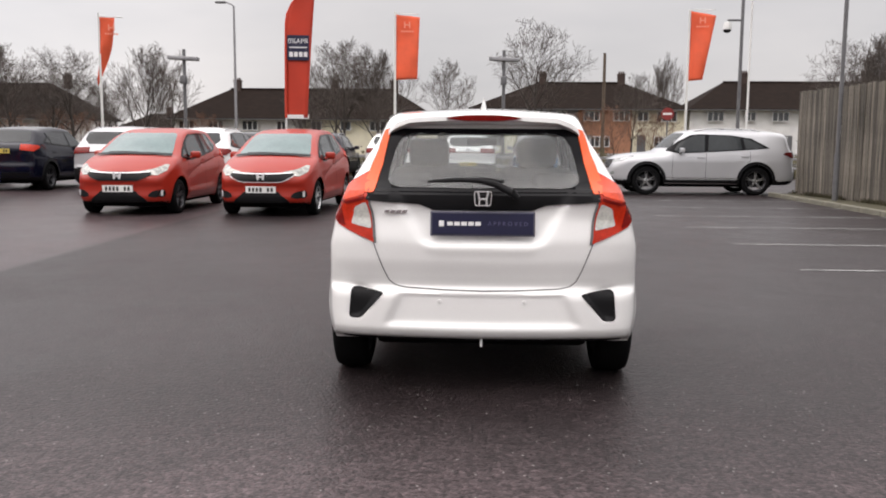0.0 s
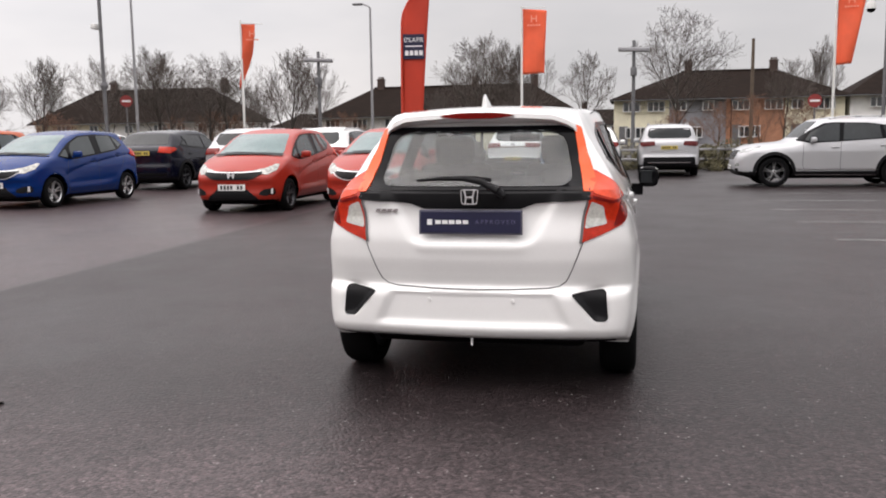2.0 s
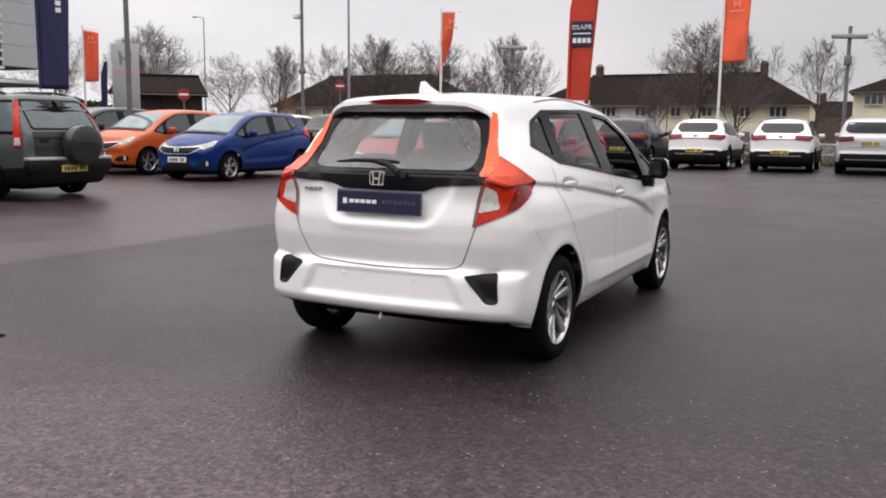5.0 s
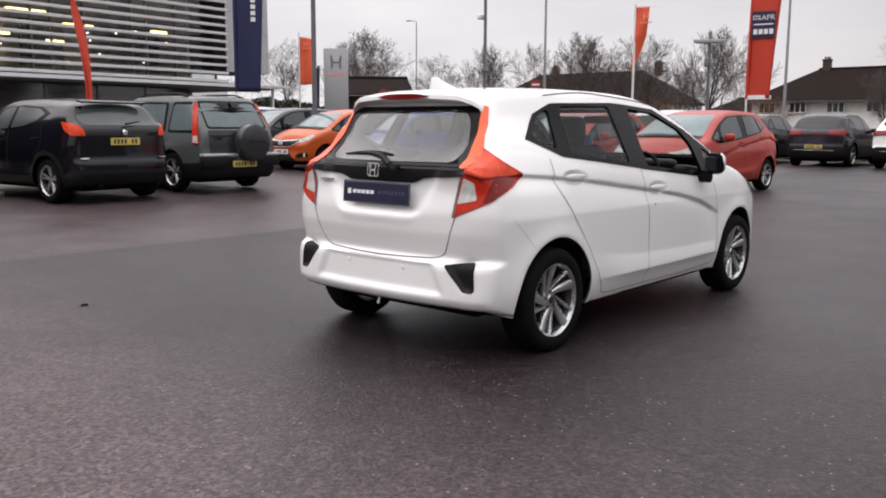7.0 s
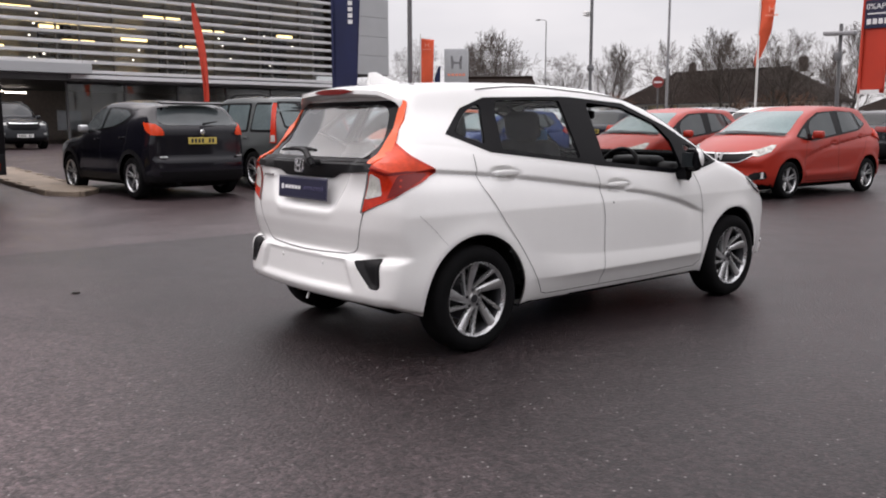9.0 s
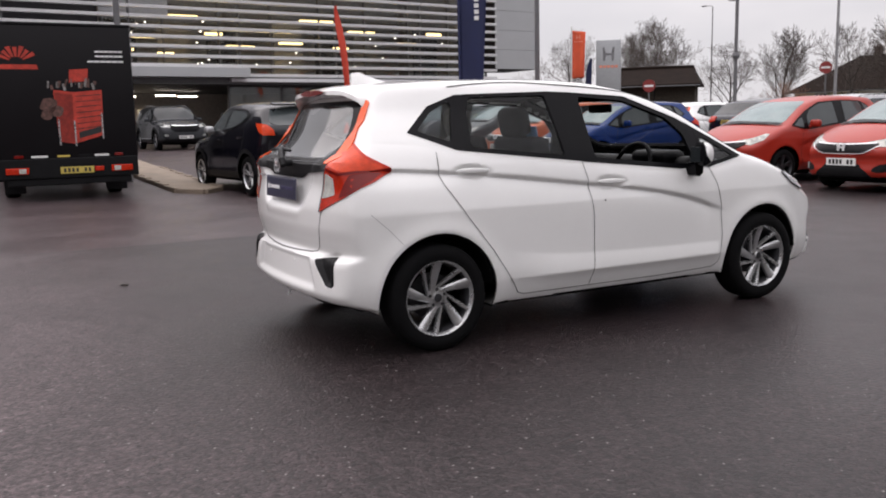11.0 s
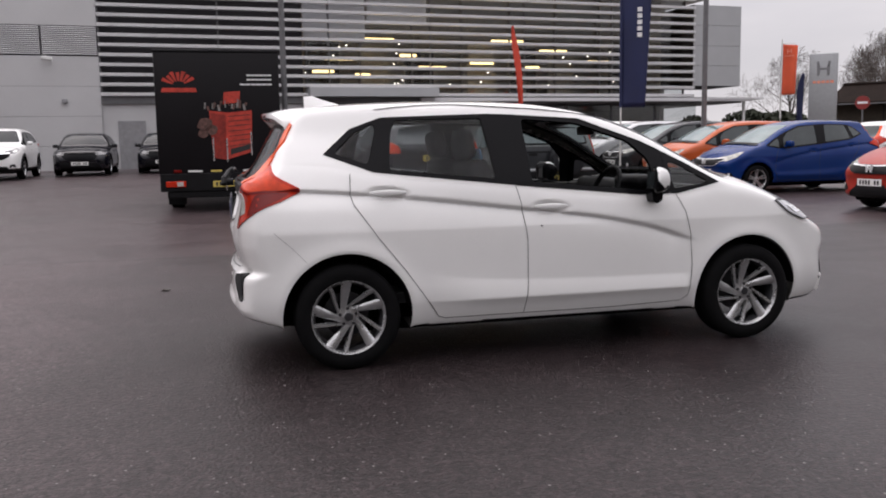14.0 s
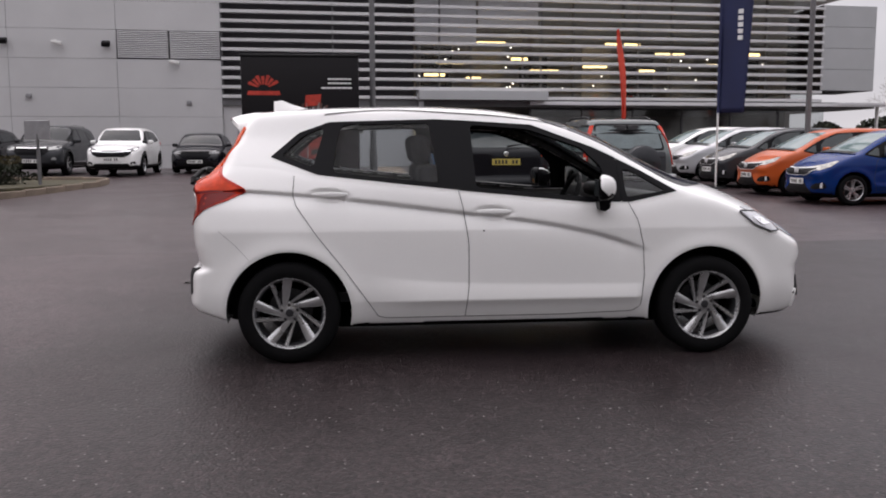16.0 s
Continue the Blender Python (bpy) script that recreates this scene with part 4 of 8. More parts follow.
    # roof joint strips
    for s in (1, -1):
        pts = [(s * (0.545 + 0.055 * math.sin(math.pi * (0.12 + 0.60 * t))), -1.05 + 1.42 * t, 0) for t in [i / 12 for i in range(13)]]
        bm = bmesh.new()
        prev = None
        for x, y, _ in pts:
            z = sh.solve(np.array([[x, y, 0.9]]), np.array([[x, y, 1.8]]))[0][2]
            ring = [bm.verts.new((x - 0.006, y, z + 0.002)), bm.verts.new((x, y, z + 0.005)), bm.verts.new((x + 0.006, y, z + 0.002))]
            if prev:
                for j in range(2):
                    bm.faces.new((prev[j], prev[j + 1], ring[j + 1], ring[j]))
            prev = ring
        part("roof_moulding", bm, M_trim, car)
    # rear wiper
    bm = bmesh.new()
    pts = [(0.178, -1.912, 1.040), (0.150, -1.910, 1.068), (0.06, -1.880, 1.112), (-0.03, -1.862, 1.128), (-0.10, -1.856, 1.128)]
    wid = [0.016, 0.021, 0.018, 0.014, 0.008]
    for i in range(4):
        add_tube(bm, pts[i], pts[i + 1], wid[i], wid[i + 1], 10)
    bp = [(0.11, -1.842, 1.122), (0.0, -1.850, 1.130), (-0.15, -1.846, 1.128), (-0.29, -1.832, 1.118)]
    for i in range(3):
        add_tube(bm, bp[i], bp[i + 1], (0.008, 0.013, 0.012)[i], (0.013, 0.012, 0.006)[i], 8)
    part("rear_wiper", bm, M_trim, car, "black rear wiper arm", 40)
    part("wiper_boss", lathe([(0.022, 0.02), (0.022, -0.02), (0.015, -0.028), (0, -0.028)], "y", 16, (0.155, -1.875, 1.055)), M_trim, car, "", 40)
    # marque badge: chrome ring with two uprights and a bar
    bm = bmesh.new()
    ring_o = rounded([(-0.050, -0.036), (0.050, -0.036), (0.056, 0.040), (-0.056, 0.040)], 0.018, 4)
    ring_i = grow(ring_o, -0.007)
    for a, b in ((ring_o, ring_i),):
        k = len(a)
        lo = [bm.verts.new((u, 0, w)) for u, w in a]; li = [bm.verts.new((u, 0, w)) for u, w in b]
        hi = [bm.verts.new((u * 0.98, -0.008, w * 0.98)) for u, w in a]; hj = [bm.verts.new((u, -0.008, w)) for u, w in b]
        for i in range(k):
            j = (i + 1) % k
            bm.faces.new((lo[i], lo[j], hi[j], hi[i])); bm.faces.new((hi[i], hi[j], hj[j], hj[i])); bm.faces.new((hj[i], hj[j], li[j], li[i]))
    for s in (1, -1):
        add_prism(bm, [(s * 0.036, 0.033), (s * 0.024, 0.033), (s * 0.016, 0.002), (s * 0.017, -0.030), (s * 0.028, -0.030), (s * 0.026, 0.0)], 0.0, -0.011, "xz")
    add_box(bm, (0, -0.005, 0.0), (0.030, 0.010, 0.011))
    bd = part("badge", bm, M_chrome, car, "chrome badge", 40)
    bd.matrix_basis = pose(0, -1.888, 1.034, -6) @ Matrix.Diagonal((0.86, 1, 1.04, 1))
    # model name as plain slanted bars
    for i in range(4):
        part("name_bar", prism([(-0.515 + 0.031 * i, 0.955), (-0.490 + 0.031 * i, 0.955), (-0.482 + 0.031 * i, 0.971), (-0.507 + 0.031 * i, 0.971)], -1.835, -1.842, "xz"), M_chrome, car)
    # dealer plate
    plate = part("dealer_plate", box((0, 0, 0), (0.522, 0.010, 0.112), None, 0.003), M_navy, car, "navy blue dealer plate with white bars and faint lettering")
    plate.matrix_basis = pose(0, -1.876, 0.906, -4)
    part("plate_rim", box((0, 0.002, 0), (0.540, 0.006, 0.128), None, 0.003), M_plate_rim, plate, "grey rim of the plate")
    for i in range(5):
        part("name_bar", box((-0.168 + 0.036 * i, -0.0055, 0.0), (0.029, 0.002, 0.020)), M_letter, plate)
    part("emblem_bar", box((-0.212, -0.0055, 0.0), (0.026, 0.002, 0.030)), M_letter, plate)
    text_mesh("plate_word", "A P P R O V E D", 0.030, M_dim, plate, Matrix.Translation((0.130, -0.0065, 0.0)) @ pose(0, 0, 0, 90))
    # door handles
    for s, ax in ((1, SIDE_R), (-1, SIDE_L)):
        for y, z in ((-1.02, 0.990), (-0.055, 0.884)):
            x = float(sh.side(np.array([y]), np.array([z]))[0]) + 0.020
            bm = bmesh.new()
            rings = []
            for i in range(9):
                t = i / 8
                yy = y - 0.105 + 0.21 * t
                h = 0.005 + 0.012 * math.sin(math.pi * t) ** 0.6
                dx = 0.004 + 0.026 * math.sin(math.pi * t) ** 0.5
                rings.append([bm.verts.new((s * (x + a * dx), yy, z + 0.004 + b * h)) for a, b in ((0.1, -1), (0.8, -0.8), (1, 0), (0.8, 0.8), (0.1, 1))])
            for a, b in zip(rings, rings[1:]):
                for j in range(4):
                    bm.faces.new((a[j], a[j + 1], b[j + 1], b[j]))
            part("door_handle", bm, M_white, car, "white door handle", 50)
    # a stone chip in the front door
    x = float(sh.side(np.array([-0.115]), np.array([0.775]))[0])
    part("paint_chip", lathe([(0.006, -0.002), (0.005, 0.002), (0.0, 0.0025)], "x", 10, (x, -0.115, 0.775)), M_trim, car, "small dark stone chip")
    # mirrors
    for s in (1, -1):
        bm = bmesh.new()
        rings = []
        for i in range(11):
            t = i / 10
            x = 0.865 + 0.155 * t
            k = math.sqrt(max(0.0, 1 - (2 * t - 1) ** 4)) if t > 0.5 else math.sqrt(max(0.05, 1 - (1 - 2 * t) ** 6))
            hh, dd = 0.075 * k + 0.003, 0.085 * k + 0.002
            ring = []
            for j in range(16):
                a = 2 * math.pi * j / 16
                yy = 0.595 + 0.055 * t * -1 + (dd * math.cos(a) if math.cos(a) > 0 else 0.022 * k * math.cos(a))
                ring.append(bm.verts.new((s * x, yy, 1.028 + hh * math.copysign(abs(math.sin(a)) ** 0.8, math.sin(a)))))
            rings.append(ring)
        for a, b in zip(rings, rings[1:]):
            for j in range(16):
                bm.faces.new((a[j], a[(j + 1) % 16], b[(j + 1) % 16], b[j]))
        bm.faces.new(rings[0]); bm.faces.new(rings[-1])
        mirror = part("door_mirror", bm, [M_white, M_gloss_black], car, "white door mirror with a black foot", 50)
        for p in mirror.data.polygons:
            t = (abs(p.center.x) - 0.865) / 0.155
            k = math.sqrt(max(0.0, 1 - (2 * t - 1) ** 4)) if t > 0.5 else math.sqrt(max(0.05, 1 - (1 - 2 * t) ** 6))
            if p.center.z < 1.028 - 0.045 * k or p.center.y < 0.591 - 0.055 * t or p.normal.x * s < -0.9:
                p.material_index = 1
        part("mirror_glass", box((s * 0.945, 0.542, 1.028), (0.13, 0.006, 0.095), None, 0.002), M_dglass, mirror, "dark mirror glass")
        bm = bmesh.new()
        add_prism(bm, [(0.560, 0.975), (0.640, 0.975), (0.63, 0.905), (0.60, 0.885), (0.57, 0.895)], s * 0.815, s * 0.900, "yz")
        part("mirror_foot", bm, M_gloss_black, mirror, "", 30)
    # headlamps and front face
    for s, ax in ((1, HEAD_R), (-1, HEAD_L)):
        lampo = [(-0.29, 0.895), (-0.40, 0.890), (-0.50, 0.850), (-0.62, 0.785), (-0.76, 0.722), (-0.74, 0.678), (-0.60, 0.705), (-0.48, 0.765), (-0.36, 0.840)]
        v, f = sh.patch(rounded(lampo, 0.015, 3), *ax, lift=0.006, skirt=0.02, step=0.03)
        hl = finish("headlight", v, f, M_head_bright, car, "clear headlight in a dark rim", 30)
        corner = [(1.462, 0.872), (1.62, 0.856), (1.70, 0.805), (1.745, 0.742), (1.68, 0.745), (1.565, 0.790)]
        ax2 = SIDE_R if s > 0 else SIDE_L
        v, f = sh.patch(rounded(corner, 0.010, 3), *ax2, lift=0.010, skirt=0.02, step=0.03)
        finish("headlight_corner", v, f, M_head_bright, hl, "clear corner of the headlight", 30)
        rim = rounded(corner, 0.010, 3)
        v, f = sh.strip(rim + rim[:1], *ax2, width=0.006, lift=0.0125)
        finish("headlight_rim", v, f, M_trim, hl, "dark rim of the headlight", 30)
        v, f = sh.patch(rounded([(1.55, 0.835), (1.63, 0.825), (1.68, 0.785), (1.62, 0.785)], 0.010, 3), *ax2, lift=0.0125, skirt=0.004, step=0.03)
        finish("headlight_reflector", v, f, M_chrome, hl, "", 30)
        fog = [(0.44, 0.40), (0.66, 0.46), (0.70, 0.33), (0.52, 0.29)]
        v, f = sh.patch(rounded(fog if s > 0 else mirrored(fog), 0.02, 3), *FRONT, lift=0.006, skirt=0.02, step=0.05)
        finish("fog_lamp_surround", v, f, M_trim, car, "", 30)
        part("bumper_fin", box((s * 0.655, 1.866, 0.318), (0.05, 0.10, 0.125), Euler((radians(-12), 0, radians(-25 * s))).to_matrix(), 0.012), M_white, car, "", 40)
    for nm, outline, m in (("grille", [(-0.48, 0.715), (-0.40, 0.64), (0.40, 0.64), (0.48, 0.715)], M_gloss_black), ("lower_intake", [(-0.40, 0.42), (-0.46, 0.30), (0.46, 0.30), (0.40, 0.42)], M_trim)):
        v, f = sh.patch(rounded(outline, 0.02, 3), *FRONT, lift=0.005, skirt=0.02, step=0.06)
        finish(nm, v, f, m, car, "", 30)
    # interior
    def seat(name, x, y, zc, wide):
        bm = bmesh.new()
        add_box(bm, (x, y + 0.24, zc), (wide, 0.50, 0.16), None, 0.05)
        add_box(bm, (x, y - 0.06, zc + 0.32), (wide, 0.14, 0.60), Euler((radians(12), 0, 0)).to_matrix(), 0.055)
        part(name, bm, M_seat, car, "dark grey cloth seat", 50)
    for s in (1, -1):
        seat("front_seat", 0.36 * s, -0.30, 0.55, 0.50)
        bm = bmesh.new()
        add_box(bm, (0.36 * s, -0.455, 1.255), (0.27, 0.10, 0.19), Euler((radians(10), 0, 0)).to_matrix(), 0.045)
        add_tube(bm, (0.36 * s - 0.06, -0.44, 1.10), (0.36 * s - 0.06, -0.455, 1.24), 0.007, 0.007, 6)
        add_tube(bm, (0.36 * s + 0.06, -0.44, 1.10), (0.36 * s + 0.06, -0.455, 1.24), 0.007, 0.007, 6)
        part("headrest", bm, M_seat, car, "", 50)
    bm = bmesh.new()
    add_box(bm, (0, -0.78, 0.58), (1.25, 0.50, 0.16), None, 0.05)
    add_box(bm, (0, -1.10, 0.85), (1.25, 0.15, 0.52), Euler((radians(15), 0, 0)).to_matrix(), 0.05)
    part("rear_bench", bm, M_seat, car, "dark grey cloth rear bench", 50)
    for x in (-0.42, 0.0, 0.42):
        part("rear_headrest", box((x, -1.18, 1.095), (0.25, 0.10, 0.10), None, 0.035), M_seat, car, "", 50)
    bm = bmesh.new()
    add_box(bm, (0, 0.98, 0.90), (1.36, 0.52, 0.16), Euler((radians(-6), 0, 0)).to_matrix(), 0.06)
    add_box(bm, (0, 0.78, 0.75), (1.36, 0.22, 0.26), None, 0.06)
    add_box(bm, (0.36, 0.74, 0.995), (0.36, 0.20, 0.09), None, 0.04)
    part("dashboard", bm, M_trim, car, "", 50)
    bm = bmesh.new()
    for i in range(28):
        a0, a1 = 2 * math.pi * i / 28, 2 * math.pi * (i + 1) / 28
        add_tube(bm, (0.175 * math.cos(a0), 0, 0.175 * math.sin(a0)), (0.175 * math.cos(a1), 0, 0.175 * math.sin(a1)), 0.016, 0.016, 7, False)
    add_box(bm, (0, 0.02, -0.01), (0.16, 0.05, 0.11), None, 0.03)
    add_box(bm, (0, 0.015, -0.01), (0.33, 0.02, 0.035), None, 0.008)
    add_box(bm, (0, 0.015, -0.09), (0.04, 0.02, 0.16), None, 0.008)
    sw = part("steering_wheel", bm, M_trim, car, "black steering wheel", 50)
    sw.matrix_basis = pose(0.36, 0.50, 0.93, -24)
    part("steering_column", tube([(0.36, 0.54, 0.92), (0.36, 0.80, 0.82)], 0.05), M_trim, car)
    part("cabin_floor", box((0, -0.05, 0.37), (1.40, 2.6, 0.06)), M_seat, car)
    part("interior_mirror", box((0.0, 0.52, 1.335), (0.24, 0.035, 0.06), None, 0.015), M_trim, car, "", 40)
    # sheet added for the pale blue that shows through the side glass
    part("seat_cover", box((0.36, -0.365, 1.10), (0.30, 0.01, 0.26), Euler((radians(12), 0, 0)).to_matrix(), 0.004), M_screen_blue, car, "pale blue sheet on the seat back")
    # floor pan, fuel tank and silencer under the body, added unseen to block light beneath
    part("floor_pan", box((0, 0.0, 0.200), (0.98, 2.30, 0.12), None, 0.02), M_under, car)
    part("rear_undertray", box((0, -1.36, 0.290), (1.16, 0.60, 0.15), None, 0.04), M_under, car)
    part("front_undertray", box((0, 1.46, 0.215), (0.98, 0.60, 0.11), None, 0.03), M_under, car)
    part("fuel_tank", box((0.05, -0.45, 0.190), (0.80, 0.70, 0.10), None, 0.04), M_under, car)
    part("silencer", box((0.18, -1.52, 0.27), (0.62, 0.22, 0.13), None, 0.05), M_under, car)
    # road wheels
    for s in (1, -1):
        arch_liner(car, sh, s)
        for y in (1.265, -1.265):
            make_wheel(car, 0.746 * s, y, 0.300, 0.300, 0.200, 0.212, "turbine", s)
    return car


white_hatchback()


# ---------------------------------------------------------------- other vehicles
def side_plates(sh, y, z, dx=0.0):
    return float(sh.side(np.array([y]), np.array([z]))[0]) + dx


def other_car(name, label, category, P, paint_m, glass=None):
    """A parked car: body, glazing, lamps, plates, mirrors, wheels. P holds its measures."""
    glass = glass or M_dglass
    car = empty(name, Matrix(), label, category)
    sh = P["shape"]
    n = P.get("n", (84, 38, 30))
    v, q = skin(sh, *n)
    body = finish("body", v, q, [paint_m, M_under, M_trim], car, "", 40)
    clad = P.get("clad", 0.0)
    for p in body.data.polygons:
        if p.normal.z < -0.6 and p.center.z < sh.bottom + 0.04:
            p.material_index = 1
        elif p.center.z < clad:
            p.material_index = 2
    wf, wb_ = sh.wheels[:2]
    # block added below the floor to keep the gap under the car dark
    part("underbody_tray", box((0, (wf + wb_) / 2, sh.bottom - 0.005), (1.22, wf - wb_ + 1.0, 0.11), None, 0.03), M_under, car, "black underbody")
    S = lambda outline, ax, lift, **k: sh.patch(outline, *ax, lift=lift, skirt=0.012, step=P.get("step", 0.09), **k)
    for s, ax in ((1, SIDE_R), (-1, SIDE_L)):
        vv, ff = sh.patch(P["dlo"], *ax, lift=0.006, skirt=0.014, step=0.05)
        finish("window_surround", vv, ff, M_gloss_black, car, "", 35)
        for outline in P.get("window_rubbers", []):
            vv, ff = sh.patch(outline, *ax, lift=0.006, skirt=0.012, step=0.05)
            finish("window_rubber", vv, ff, M_gloss_black, car, "", 35)
        for nm, outline in P["side_windows"]:
            vv, ff = sh.patch(outline, *ax, lift=0.012, skirt=0.008, step=0.05)
            finish(nm, vv, ff, glass, car, "", 30)
        for pts in P["gaps"]:
            vv, ff = sh.strip(pts, *ax, width=0.008)
            finish("door_gap", vv, ff, M_seam, car)
        for y, z in P["handles"]:
            part("door_handle", box((s * side_plates(sh, y, z, 0.014), y, z), (0.024, 0.19, 0.028), None, 0.008), P.get("handle_mat", paint_m), car, "", 40)
        if P.get("arch_trim"):
            for wy in sh.wheels[:2]:
                r = sh.wheels[3] + 0.035
                pts = [(wy + r * math.cos(radians(a)), sh.wheels[2] + r * math.sin(radians(a))) for a in range(-12, 193, 12)]
                vv, ff = sh.strip(pts, *ax, width=0.075, lift=0.006)
                finish("arch_trim", vv, ff, M_trim, car, "black plastic wheel arch trim", 30)
        if P.get("sill"):
            a, b = sh.wheels[1] + 0.47, sh.wheels[0] - 0.47
            for z in (0.30, 0.43):
                vv, ff = sh.strip([(a, z), (b, z + 0.01)], *ax, width=0.022, lift=0.012)
                finish("sill_strip", vv, ff, M_chrome, car, "bright metal strip along the sill", 30)
        my, mz = P["mirror"]
        mx = side_plates(sh, my, mz - 0.05)
        bm = bmesh.new()
        add_box(bm, (s * (mx + 0.10), my - 0.03, mz), (0.19, 0.11, 0.13), Euler((0, 0, radians(-8 * s))).to_matrix(), 0.04)
        add_box(bm, (s * (mx + 0.0), my + 0.0, mz - 0.05), (0.10, 0.06, 0.05), None, 0.012)
        part("door_mirror", bm, P.get("mirror_mat", paint_m), car, "", 45)
        if P.get("rails"):
            z0 = sh.zmax
            y0, y1, rx = P["rails"]
            pts = []
            for i in range(7):
                y = y0 + (y1 - y0) * i / 6
                z = float(sh.solve(np.array([[rx, y, 0.9]]), np.array([[rx, y, 2.4]]))[0][2])
                pts.append((s * rx, y, z + (0.045 if 0 < i < 6 else 0.004)))
            part("roof_rail", tube(pts, 0.018, 8), P.get("rail_mat", M_alloy), car, "", 40)
        arch_liner(car, sh, s)
        for y in sh.wheels[:2]:
            w = P["tyre_w"]
            make_wheel(car, s * (sh.plan(np.array([y]))[0] - w / 2 - 0.012), y, P["wheel_r"], P["wheel_r"], w, P["rim_r"], P.get("rim", "five"), s, P.get("steer", 0.0) if y > 0 else 0.0)
        hl = finish("headlight", *S(P["head"], HEAD_R if s > 0 else HEAD_L, 0.008), P.get("head_mat", M_head), car, "", 30)
        tl = finish("tail_light", *sh.patch(P["tail"], *(TAIL_R if s > 0 else TAIL_L), lift=0.022, skirt=0.02, step=0.05), P.get("tail_mat", M_lamp_red), car, "", 30)
        if P.get("tail_clear"):
            finish("clear_lens", *S(P["tail_clear"], TAIL_R if s > 0 else TAIL_L, 0.026), M_lamp_clear, tl, "", 30)
        for nm, outline, m in P.get("front_pair", []):
            finish(nm, *S(outline if s > 0 else mirrored(outline), FRONT, 0.014 if nm == "bumper_blade" else 0.006), m, car, "", 30)
        for nm, outline, m in P.get("rear_pair", []):
            finish(nm, *S(outline if s > 0 else mirrored(outline), REAR, 0.006), m, car, "", 30)
    finish("windscreen", *S(P["screen"], FRONT, 0.004), P.get("screen_glass", M_sglass), car, "", 30)
    finish("rear_window", *S(P["rear_glass"], REAR, 0.004), glass, car, "", 30)
    for nm, outline, m, lift in P.get("front", []):
        finish(nm, *S(outline, FRONT, lift), m, car, "", 30)
    for nm, outline, m, lift in P.get("rear", []):
        finish(nm, *S(outline, REAR, lift), m, car, "", 30)
    for nm, pts, m, w in P.get("front_lines", []):
        finish(nm, *sh.strip(pts, *FRONT, width=w, lift=0.022), m, car, "", 30)
    zf = P["plate_front"]
    yf = float(sh.solve(np.array([[0, 0.5, zf]]), np.array([[0, 4.0, zf]]))[0][1])
    number_plate(car, "front_plate", 0.52, 0.112, pose(0, yf + 0.018, zf, 0, 0, 180), M_plate_w)
    zr = P["plate_rear"]
    yr = float(sh.solve(np.array([[0, -0.5, zr]]), np.array([[0, -4.0, zr]]))[0][1])
    number_plate(car, "rear_plate", 0.52, 0.112, pose(P.get("plate_dx", 0), yr - 0.018, zr), M_plate_y)
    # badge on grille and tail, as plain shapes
    zb = P.get("badge_z")
    if zb:
        y = float(sh.solve(np.array([[0, 0.5, zb]]), np.array([[0, 4.0, zb]]))[0][1])
        bm = bmesh.new()
        for s in (1, -1):
            add_prism(bm, [(s * 0.070, 0.058), (s * 0.040, 0.058), (s * 0.022, 0.0), (s * 0.032, -0.054), (s * 0.058, -0.054)], 0.0, 0.028, "xz")
        add_box(bm, (0, 0.014, 0), (0.07, 0.028, 0.024))
        part("badge", bm, M_badge, car).matrix_basis = pose(0, y + 0.010, zb)
    return car


def placed(proto, x, y, rz, paint_m=None, label="", name=""):
    """A copy of a parked car, in another colour."""
    c = copy_thing(proto, pose(x, y, ground_z(x, y), 0, 0, rz))
    if name:
        c.name = name
    if label:
        c["label"] = label
    if paint_m:
        old = [o for o in proto.children if o.name.startswith("body")][0].material_slots[0].material
        for o in c.children_recursive:
            if o.type == "MESH":
                for sl in o.material_slots:
                    if sl.material == old:
                        sl.link = "OBJECT"
                        sl.material = paint_m
    return c


